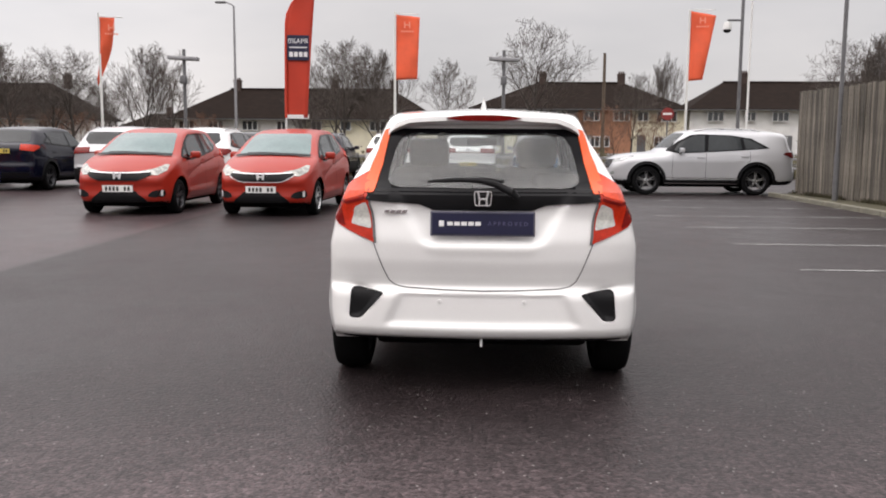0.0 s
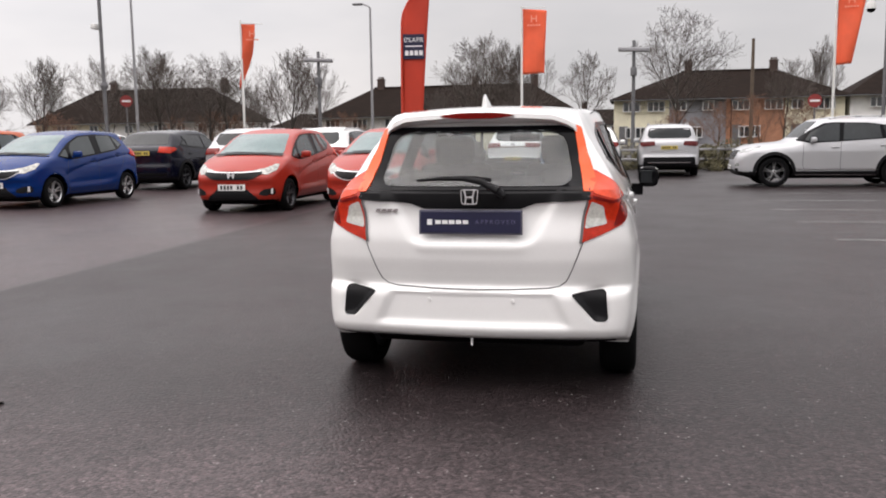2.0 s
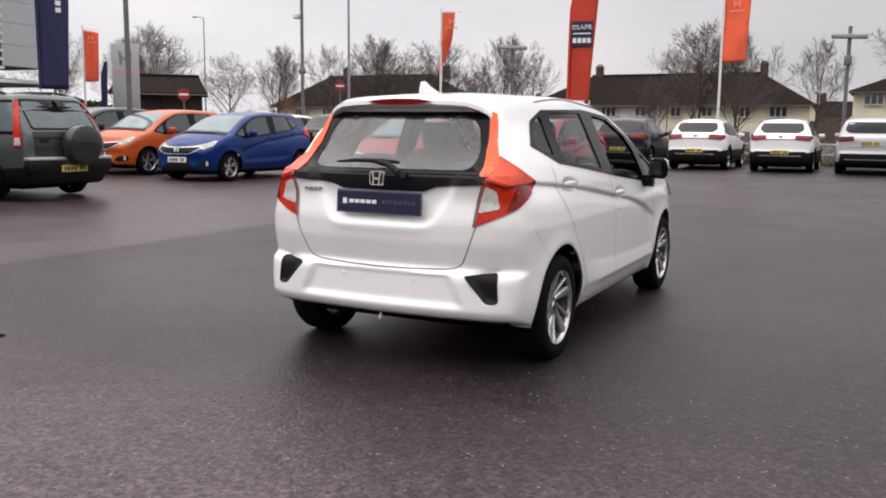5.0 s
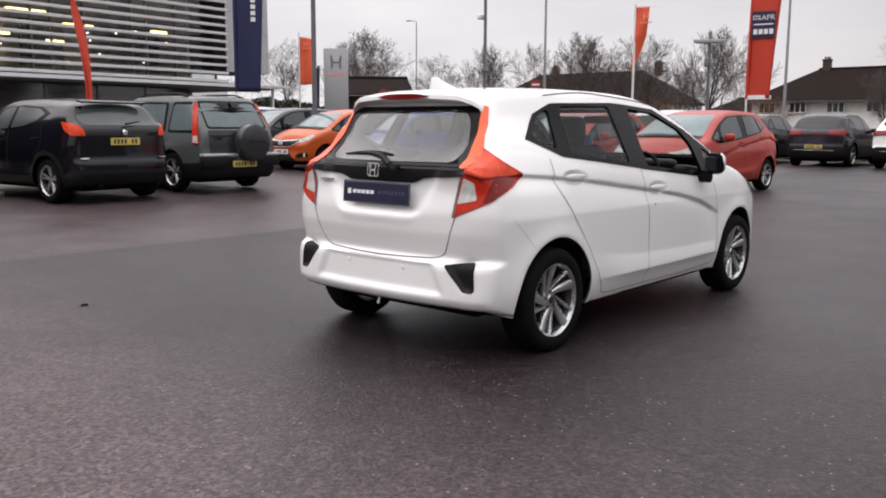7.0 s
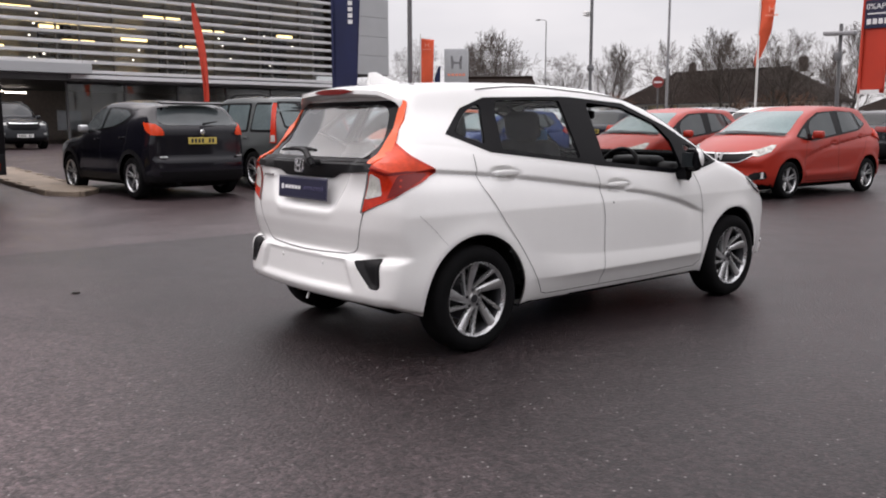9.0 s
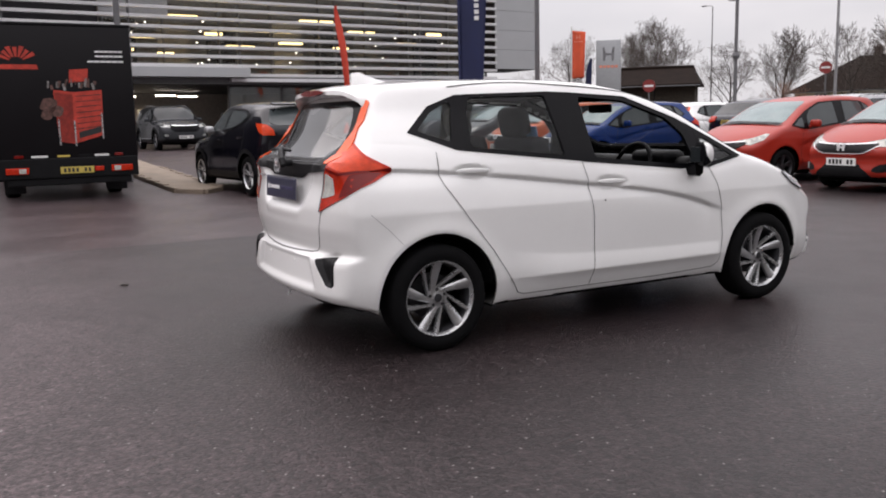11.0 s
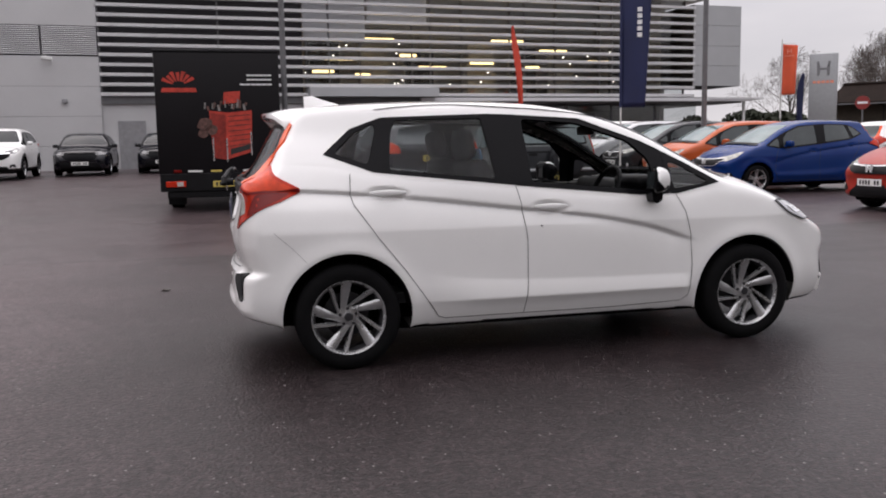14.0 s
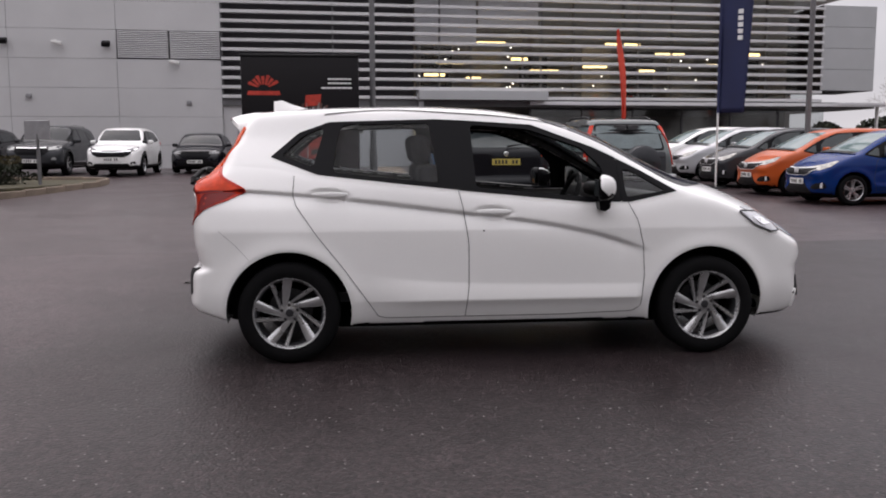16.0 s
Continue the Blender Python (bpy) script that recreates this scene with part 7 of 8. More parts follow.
def dome_camera(parent, z, side=-1, arm=0.45):
    part("bracket", box((side * arm / 2, 0, z + 0.22), (arm, 0.06, 0.06), None, 0.01), M_grey_post, parent)
    part("camera_housing", lathe([(0.0, 0.24), (0.10, 0.22), (0.13, 0.10), (0.13, 0.0)], "z", 20, (side * arm, 0, z - 0.06)), M_white_post, parent, "white camera housing", 40)
    part("camera_dome", lathe([(0.12, 0.0), (0.10, -0.07), (0.0, -0.11)], "z", 20, (side * arm, 0, z - 0.06)), M_gloss_black, parent, "", 40)


c = column("camera_pole", "grey steel pole with a dome security camera", "camera pole", 7.92, 21.0, 8.6, 0.055, 0.047, M_grey_post)
dome_camera(c, 4.85)
c = column("camera_pole", "slim grey pole with a small security camera", "camera pole", -15.3, 18.35, 9.0, 0.058, 0.05, M_grey_post)
part("camera_housing", box((-0.16, -0.05, 4.80), (0.16, 0.26, 0.16), None, 0.03), M_white_post, c, "", 40)
part("collar", lathe([(0.10, 0), (0.13, 0.1), (0.10, 0.2)], "z", 14, (0, 0, 2.9)), M_grey_post, c)
column("lamp_post", "plain grey steel lamp post beside a fence", "lamp post", 7.86, 13.2, 9.0, 0.047, 0.041, M_grey_post)
column("lamp_post", "grey steel lamp post among parked cars", "lamp post", -14.75, 10.25, 9.0, 0.068, 0.058, M_grey_post)
column("lamp_post", "grey steel lamp post on a paved strip", "lamp post", -14.75, -0.5, 9.5, 0.068, 0.058, M_grey_post)
column("flag_pole", "tall bare pale grey flag pole", "flag pole", -25.0, 36.0, 10.0, 0.085, 0.055, M_galv)
column("flag_pole", "tall white flag pole", "flag pole", 10.36, 28.2, 9.0, 0.046, 0.036, M_white_post)
column("telegraph_pole", "dark wooden telegraph pole", "telegraph pole", 11.2, 74.3, 9.6, 0.17, 0.13, M_wood_pole)


def street_lamp(x, y, h, arm, label):
    e = column("street_lamp", label, "street lamp", x, y, h, 0.09, 0.06, M_galv)
    part("arm", tube([(0, 0, h), (-0.15, 0, h + 0.12), (arm, 0, h + 0.22)], 0.045), M_galv, e, "", 40)
    part("lantern", box((arm - 0.30, 0, h + 0.22), (0.62, 0.22, 0.12), None, 0.04), M_grey_post, e, "", 40)


street_lamp(-14.2, 43.7, 9.0, -0.45, "tall street lamp with a bent arm")
street_lamp(-64.0, 67.2, 12.6, -0.9, "tall street lamp on the far road")


def sensor_post(x, y, h):
    e = column("camera_post", "grey post carrying a flat camera box", "camera post", x, y, h + 0.25, 0.075, 0.07, M_grey_post)
    part("camera_box", box((0.0, -0.05, h - 0.12), (1.25, 0.35, 0.16), Euler((0, radians(3), 0)).to_matrix(), 0.03), M_galv, e, "flat grey camera box", 40)
    part("lower_box", box((0, -0.1, h - 1.0), (0.26, 0.22, 0.34), None, 0.03), M_grey_post, e, "", 40)


sensor_post(-12.4, 29.8, 4.85)
sensor_post(0.92, 30.4, 4.9)


def road_sign(x, y, z, face, label):
    e = column("no_entry_sign", label, "road sign", x, y, z + 0.3 - ground_z(x, y), 0.04, 0.04, M_grey_post, 10)
    d = part("disc", lathe([(0.0, -0.05), (0.31, -0.05), (0.31, -0.035), (0.0, -0.035)], "y", 28, (0, 0, z - ground_z(x, y))), M_stop, e, "red disc", 30)
    part("bar", box((0, -0.054, z - ground_z(x, y)), (0.44, 0.006, 0.10)), M_letter, d, "white bar")
    e.matrix_world = pose(x, y, ground_z(x, y), 0, 0, face)


road_sign(-28.3, 26.4, 2.78, 42, "round red no-entry sign on a post")
road_sign(-25.6, 36.0, 3.6, 32, "round red no-entry sign on a post beyond the hedge")
road_sign(9.3, 37.7, 2.9, -12, "round red no-entry sign on a tall post")


# ---------------------------------------------------------------- flags
def cloth(name, outline_rows, material, parent, label=""):
    """A cloth from rows of (left, right) points; thin but closed."""
    verts, faces = [], []
    n = len(outline_rows[0])
    for row in outline_rows:
        verts += row
    for j in range(len(outline_rows) - 1):
        for i in range(n - 1):
            faces.append((j * n + i, j * n + i + 1, (j + 1) * n + i + 1, (j + 1) * n + i))
    ob = finish(name, verts, faces, material, parent, label, 60)
    md = ob.modifiers.new("thickness", "SOLIDIFY")
    md.thickness = 0.006
    return ob


def flag(x, y, top, bottom, width, face, swirl, label, pole_h, taper=0.10, droop=0.10):
    e = column("flag_pole", label, "flag", x, y, pole_h, 0.055, 0.04, M_white_post)
    z0 = ground_z(x, y)
    e.matrix_world = pose(x, y, z0, 0, 0, face)
    part("top_arm", tube([(0, 0, top - z0 + 0.05), (width, 0, top - z0 + 0.02)], 0.018), M_white_post, e)
    rows = []
    for j in range(25):
        t = j / 24
        z = top - z0 - (top - bottom) * t
        row = []
        for i in range(9):
            u = i / 8
            if swirl:
                w = 0.62 * width * (1 - 0.35 * t)
                xx = 0.04 + u * w * math.cos(1.1 * t) - 0.55 * max(0, t - 0.40) ** 1.4 * (0.7 + 0.6 * u)
                yy = 0.30 * u * math.sin(1.8 * t) + 0.05 * math.sin(9 * t + 3 * u)
                zz = z - 0.22 * u * t
            else:
                xx = 0.05 + u * width * (1 - taper * t)
                yy = 0.05 * math.sin(5 * t + 2 * u) + 0.04 * math.sin(7 * u)
                zz = z - droop * u * (1 - t) + 0.05 * u * t
            row.append((xx, yy, zz))
        rows.append(row)
    c = cloth("flag_cloth", rows, M_flag, e, "orange-red hanging flag")
    bm = bmesh.new()
    zt = top - z0
    for s in (-1, 1):
        add_box(bm, (width * 0.52 + s * 0.10, -0.075, zt - 0.42), (0.055, 0.01, 0.26))
    add_box(bm, (width * 0.52, -0.075, zt - 0.42), (0.17, 0.01, 0.05))
    part("emblem", bm, M_flag_pale, c, "pale emblem")
    for i in range(5):
        part("word_bar", box((width * 0.52 - 0.22 + 0.11 * i, -0.075, zt - 0.68), (0.075, 0.01, 0.07)), M_flag_pale, c)


flag(-16.05, 30.0, 6.50, 3.90, 0.95, 20, 1.0, "white pole with a twisted orange-red flag", 6.6)
flag(-3.56, 29.6, 6.55, 3.92, 0.96, 3, 0.0, "white pole with a straight orange-red flag", 6.6)
flag(8.95, 32.3, 7.10, 4.12, 1.05, -12, 0.0, "white pole with an orange-red flag", 7.1, 0.45, 0.22)
flag(-38.85, 29.6, 6.60, 3.7, 0.80, 48, 0.0, "white pole with a long orange flag beside a totem sign", 6.8)


def feather(x, y, z0, z1, width, face, material, label, lean=0.0):
    """A tall sail-shaped banner on a bent pole."""
    g = ground_z(x, y)
    e = empty("feather_banner", pose(x, y, g, 0, 0, face), label, "banner")
    H = z1 - z0

    def edge(t):
        k = max(0.0, (t - 0.72) / 0.28)
        return lean * t * t + width * 0.80 * k * k
    pole = [(0, 0, 0), (0, 0, z0 - g)] + [(edge(i / 14), 0, z0 - g + H * i / 14) for i in range(1, 15)]
    part("pole", tube(pole, [0.026] + [0.024 - 0.001 * i for i in range(15)]), M_white_post, e, "", 40)
    part("sleeve", tube(pole[1:], [0.034] * 15), material, e, "", 40)
    part("base", lathe([(0.0, 0.05), (0.26, 0.05), (0.30, 0.0)], "z", 20), M_trim, e, "", 40)
    rows = []
    n = 28
    for j in range(n + 1):
        t = j / n
        left = edge(t)
        right = lean * t * t + width * (0.78 + 0.26 * t)
        right = max(right, left + 0.02)
        rows.append([(left + (right - left) * i / 6, 0.03 * math.sin(6 * t + i * 0.7), z0 - g + H * t) for i in range(7)])
    return e, cloth("sail", rows, material, e)


e, s = feather(-4.92, 15.5, 1.95, 5.20, 0.68, 10, M_flag_red, "tall red feather banner with a navy offer panel", 0.05)
pn = part("offer_panel", box((0.32, -0.05, 3.62), (0.54, 0.012, 0.62), None, 0.004), M_navy, e, "navy panel with white lettering")
text_mesh("offer_words", "0%APR", 0.17, M_letter, pn, Matrix.Translation((0.32, -0.059, 3.78)) @ pose(0, 0, 0, 90))
for i in range(4):
    part("word_bar", box((0.14 + 0.12 * i, -0.058, 3.46), (0.09, 0.004, 0.12)), M_letter, pn)
part("word_line", box((0.32, -0.058, 3.63), (0.44, 0.004, 0.03)), M_letter, pn)
part("foot_panel", box((0.29, 0.0, 1.92), (0.56, 0.02, 0.10)), M_letter, e, "white hem")
e, s = feather(-15.5, 8.25, 2.12, 6.2, 0.80, 64, M_flag_navy, "tall navy blue feather banner with white lettering")
for i in range(5):
    part("word_bar", box((0.47, -0.045, 4.40 - 0.16 * i), (0.12, 0.008, 0.11)), M_letter, e)
feather(-23.5, 8.25, 1.9, 5.35, 0.40, 6, M_flag_red, "narrow red feather banner seen edge-on", -0.90)
feather(-38.35, 30.35, 1.0, 4.9, 0.34, 48, M_flag_navy, "navy feather banner beside a totem sign")


# ---------------------------------------------------------------- totem sign
def totem():
    e = empty("totem_sign", pose(-37.45, 31.35, ground_z(-37, 31), 0, 0, 50), "silver-grey totem sign of a car dealer", "sign")
    part("body", box((0, 0, 2.95), (1.50, 0.38, 5.9), None, 0.06), M_sign_grey, e, "", 40)
    bm = bmesh.new()
    for s in (-1, 1):
        add_prism(bm, [(s * 0.36, 5.45), (s * 0.24, 5.45), (s * 0.16, 5.05), (s * 0.20, 4.65), (s * 0.32, 4.65)], -0.20, -0.215, "xz")
    add_box(bm, (0, -0.205, 5.03), (0.36, 0.02, 0.12))
    part("emblem", bm, M_sign_dark, e, "dark chrome emblem")
    for i in range(5):
        part("word_bar", box((-0.46 + 0.23 * i, -0.20, 4.30), (0.17, 0.02, 0.15)), M_flag_pale, e, "faded red name bar")


totem()


# ---------------------------------------------------------------- showroom building
BASE = 0.40


def showroom():
    b = empty("showroom_building", pose(-33.1, -6.75, 0, 0, 0, 95.05), "grey car showroom with aluminium louvres over a glass front", "building", "", "structure")
    P = lambda nm, bm, m, parent=b, label="", smooth=0: part(nm, bm, m, parent, label, smooth)
    # plain clad wing
    wing = P("wing_wall", box((-13.0, 0.30, 5.0), (26.0, 0.50, 10.2)), M_grey_post, b, "grey metal clad wall")
    panel = {}
    for i in range(6):
        for j in range(8):
            z0, z1 = BASE - 0.2 + 1.22 * j, BASE - 0.2 + 1.22 * (j + 1)
            s0, s1 = -4.32 * (i + 1), -4.32 * i
            if i == 0 and j == 4:
                continue
            P("cladding_panel", box(((s0 + s1) / 2, 0.035, (z0 + z1) / 2), (4.305, 0.05, 1.207), None, 0.004), M_clad, wing)
    # ventilation louvre in the wing
    for k in (0, 1):
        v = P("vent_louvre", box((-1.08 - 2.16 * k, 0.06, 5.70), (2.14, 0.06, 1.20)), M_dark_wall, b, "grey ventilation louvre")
        for i in range(15):
            P("slat", box((-1.08 - 2.16 * k, 0.0, 5.16 + 0.077 * i), (2.08, 0.05, 0.034), Euler((radians(-30), 0, 0)).to_matrix()), M_clad, v)
    # louvred screen, in bays
    for bay in range(6):
        s0, s1 = 4.82 * bay, 4.82 * (bay + 1)
        scr = P("louvre_bay", box(((s0 + s1) / 2 - 2.38, 0.10, 6.3), (0.07, 0.12, 5.9)), M_grey_post, b, "bay of horizontal aluminium louvres")
        for i in range(14):
            z = 3.46 + 0.405 * i
            if i == 0 and 8.6 < (s0 + s1) / 2 < 14.6:
                continue
            P("slat", prism([(0.0, z), (-0.16, z + 0.015), (-0.17, z + 0.13), (-0.13, z + 0.145), (0.0, z + 0.10)], s0 + 0.01, s1 - 0.01, "yz"), M_slat, scr)
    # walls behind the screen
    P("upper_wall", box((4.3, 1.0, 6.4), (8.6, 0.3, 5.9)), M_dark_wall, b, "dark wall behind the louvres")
    P("pale_panel", box((10.1, 0.85, 7.35), (2.9, 0.10, 2.5)), M_pale_panel, b, "pale translucent panel")
    P("pale_panel", box((13.1, 0.85, 7.75), (2.9, 0.10, 1.7)), M_pale_panel, b, "pale translucent panel")
    g = P("curtain_glass", box((18.8, 1.0, 6.2), (20.2, 0.03, 5.4)), M_shop_glass, b, "glass curtain wall")
    g.visible_shadow = False
    for i in range(9):
        P("mullion", box((8.8 + 2.52 * i, 0.95, 6.2), (0.07, 0.12, 5.4)), M_grey_post)
    P("roof", box((16.0, 8.0, 9.25), (32.4, 16.6, 0.35)), M_clad, b, "flat roof")
    P("floor_slab", box((16.0, 8.0, 3.30), (32.0, 16.0, 0.30)), M_grey_post, b, "")
    P("back_wall", box((16.0, 12.0, 4.7), (32.0, 0.3, 9.2)), M_room, b, "")
    P("end_wall", box((30.0, 8.5, 4.7), (0.3, 8.0, 9.2)), M_room, b, "")
    # rooms upstairs with their lights
    for s, z, w in ((16.2, 5.85, 4.2), (13.2, 5.80, 1.6), (21.9, 5.9, 1.5), (10.6, 5.35, 1.4), (15.3, 5.0, 1.4), (9.8, 4.75, 1.0), (12.6, 6.30, 1.4), (17.9, 5.25, 1.2), (24.5, 5.4, 1.2), (19.4, 6.35, 1.8), (14.0, 5.55, 0.8), (20.6, 5.05, 0.8), (26.3, 5.95, 0.9), (11.7, 4.6, 0.7)):
        P("tube_light", box((s, 1.9 + 0.2 * w, z), (w, 0.16, 0.12)), M_tube_warm, b, "warm strip light")
    rng = random.Random(9)
    for i in range(26):
        P("downlight", lathe([(0.0, 0.0), (0.045, 0.0), (0.045, 0.05)], "z", 10, (9.5 + rng.random() * 20, 1.6 + rng.random() * 5, 4.3 + rng.choice((0, 0.55, 0.9, 1.3, 1.75)) + rng.random() * 0.1)), M_tube_white, b, "small spot light")
    for i in range(7):
        P("partition", box((10.5 + 2.9 * i, 5.5 + (i % 3), 5.2), (1.6, 0.15, 3.0 - 0.4 * (i % 3))), M_room if i % 2 else M_dark_wall, b)
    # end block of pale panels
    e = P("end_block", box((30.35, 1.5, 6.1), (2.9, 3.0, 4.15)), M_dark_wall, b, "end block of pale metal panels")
    for j in range(4):
        P("metal_panel", box((30.35, -0.03, 4.55 + 1.035 * j), (2.93, 0.06, 1.02), None, 0.006), M_clad2, e)
    # ground floor: wall, entrance, glass front
    P("ground_wall", box((4.2, 0.35, 1.9), (8.4, 0.4, 3.1)), M_clad, b, "grey wall")
    d = P("side_door", box((1.15, 0.13, BASE + 1.02), (1.1, 0.08, 2.04), None, 0.01), M_galv, b, "grey metal side door")
    P("door_handle", box((1.55, 0.07, BASE + 1.0), (0.03, 0.06, 0.16)), M_alloy, d)
    P("canopy", box((11.6, -0.20, 3.62), (6.0, 1.2, 0.42), None, 0.02), M_clad2, b, "pale grey entrance canopy")
    P("canopy_post", box((8.75, -0.35, 1.9), (0.20, 0.20, 3.0)), M_clad2, b)
    P("canopy_sign", box((9.15, -0.30, 1.9), (0.36, 0.03, 0.60)), M_plate_w, b, "white notice board")
    for i in range(4):
        P("bay_light", box((9.8 + 1.6 * i, 7.0 + 1.5 * (i % 2), 2.9), (1.0, 0.16, 0.07)), M_tube_white, b, "white strip light")
        P("lit_window", box((9.5 + 1.25 * i, 11.75, 1.75), (0.95, 0.04, 1.1)), M_lit_pane, b, "bright window at the back of the workshop")
    P("workshop_floor", box((16.0, 7.0, BASE - 0.02), (31.0, 11.0, 0.06)), M_room_floor, b)
    for i in range(6):
        s0 = 14.4 + 2.65 * i
        pane = P("shop_window", box((s0 + 1.3, 1.6, 1.78), (2.6, 0.03, 2.75)), M_shop_glass, b, "tall showroom window")
        pane.visible_shadow = False
        P("window_post", box((s0, 1.6, 1.78), (0.08, 0.12, 2.75)), M_grey_post)
    for i in range(8):
        P("display_board", box((15.2 + 1.9 * i, 3.5 + (i % 3) * 0.7, 1.5), (1.1, 0.06, 0.9 + 0.2 * (i % 2))), (M_pale_panel, M_room, M_clad2)[i % 3], b, "pale display board")
    P("eaves_beam", box((23.2, 0.0, 3.32), (18.6, 0.5, 0.16)), M_slat, b)
    P("end_post", box((32.3, 0.2, 1.85), (0.12, 0.12, 3.0)), M_white_post)
    P("eaves_roof", box((31.5, 1.5, 3.38), (3.4, 3.6, 0.10)), M_slat, b)
    return b


showroom()


def wall_fixture(name, label, s, z, kind):
    """Small fittings on the clad wall, each a thing of its own."""
    m = pose(-33.1, -6.75, 0, 0, 0, 95.05)
    e = empty(name, m @ pose(s, 0.0, z), label, name.replace("_", " "))
    if kind == "flood":
        part("bracket", box((0, -0.08, 0), (0.06, 0.16, 0.06)), M_grey_post, e)
        part("lamp_head", box((0, -0.25, 0.02), (0.34, 0.26, 0.20), Euler((radians(28), 0, 0)).to_matrix(), 0.03), M_trim, e, "", 40)
    elif kind == "camera":
        part("bracket", box((0, -0.10, 0.10), (0.05, 0.20, 0.05)), M_white_post, e)
        part("housing", box((0.05, -0.26, 0.0), (0.42, 0.18, 0.15), Euler((0, radians(10), 0)).to_matrix(), 0.04), M_white_post, e, "", 40)
    else:
        part("box", box((0, -0.06, 0), (0.22, 0.12, 0.18), None, 0.02), M_galv, e, "", 40)


wall_fixture("floodlight", "small black floodlight on the clad wall", -8.75, 5.72, "flood")
wall_fixture("floodlight", "small black floodlight on the clad wall", -4.70, 5.66, "flood")
wall_fixture("wall_camera", "white security camera on the clad wall", -6.7, 5.70, "camera")
wall_fixture("wall_camera", "white security camera below a vent louvre", -2.0, 4.95, "camera")
wall_fixture("wall_box", "small grey box on the clad wall", -7.9, 3.5, "box")
wall_fixture("wall_box", "small grey box on the clad wall", -1.4, 3.25, "box")


M_shed = mat("brown_shed_wall", (0.045, 0.036, 0.026), 0.9, 0, 0.3)


# ---------------------------------------------------------------- houses
def window_meshes(w, h, n):
    t, verts, faces = 0.09, [], []
    xs = [c for i in range(n + 1) for c in (-w / 2 + (w - t) * i / n, -w / 2 + (w - t) * i / n + t)]
    zs = [-h / 2, -h / 2 + t, h / 2 - t, h / 2]
    nx = len(xs)
    for y in (-0.05, 0.05):
        verts += [(x, y, z) for z in zs for x in xs]
    half = nx * 4
    full = lambda i, j: 0 <= i < nx - 1 and 0 <= j < 3 and (i % 2 == 0 or j != 1)
    for i in range(nx - 1):
        for j in range(3):
            if not full(i, j):
                continue
            a, b, c, d = j * nx + i, j * nx + i + 1, (j + 1) * nx + i + 1, (j + 1) * nx + i
            faces += [(a, b, c, d), (d + half, c + half, b + half, a + half)]
            for (p, q), (u, v) in zip(((a, b), (b, c), (c, d), (d, a)), ((i, j - 1), (i + 1, j), (i, j + 1), (i - 1, j))):
                if not full(u, v):
                    faces.append((q, p, p + half, q + half))
    f = finish("tmp", verts, faces, M_frame)
    fm = f.data
    bpy.data.objects.remove(f)
    p = part("tmp", box((0, 0.02, 0), (w - 0.05, 0.03, h - 0.05)), M_pane)
    pm = p.data
    bpy.data.objects.remove(p)
    return fm, pm


WINS = {k: window_meshes(*k) for k in ((1.9, 1.15, 3), (1.25, 1.1, 2), (2.3, 1.25, 4))}


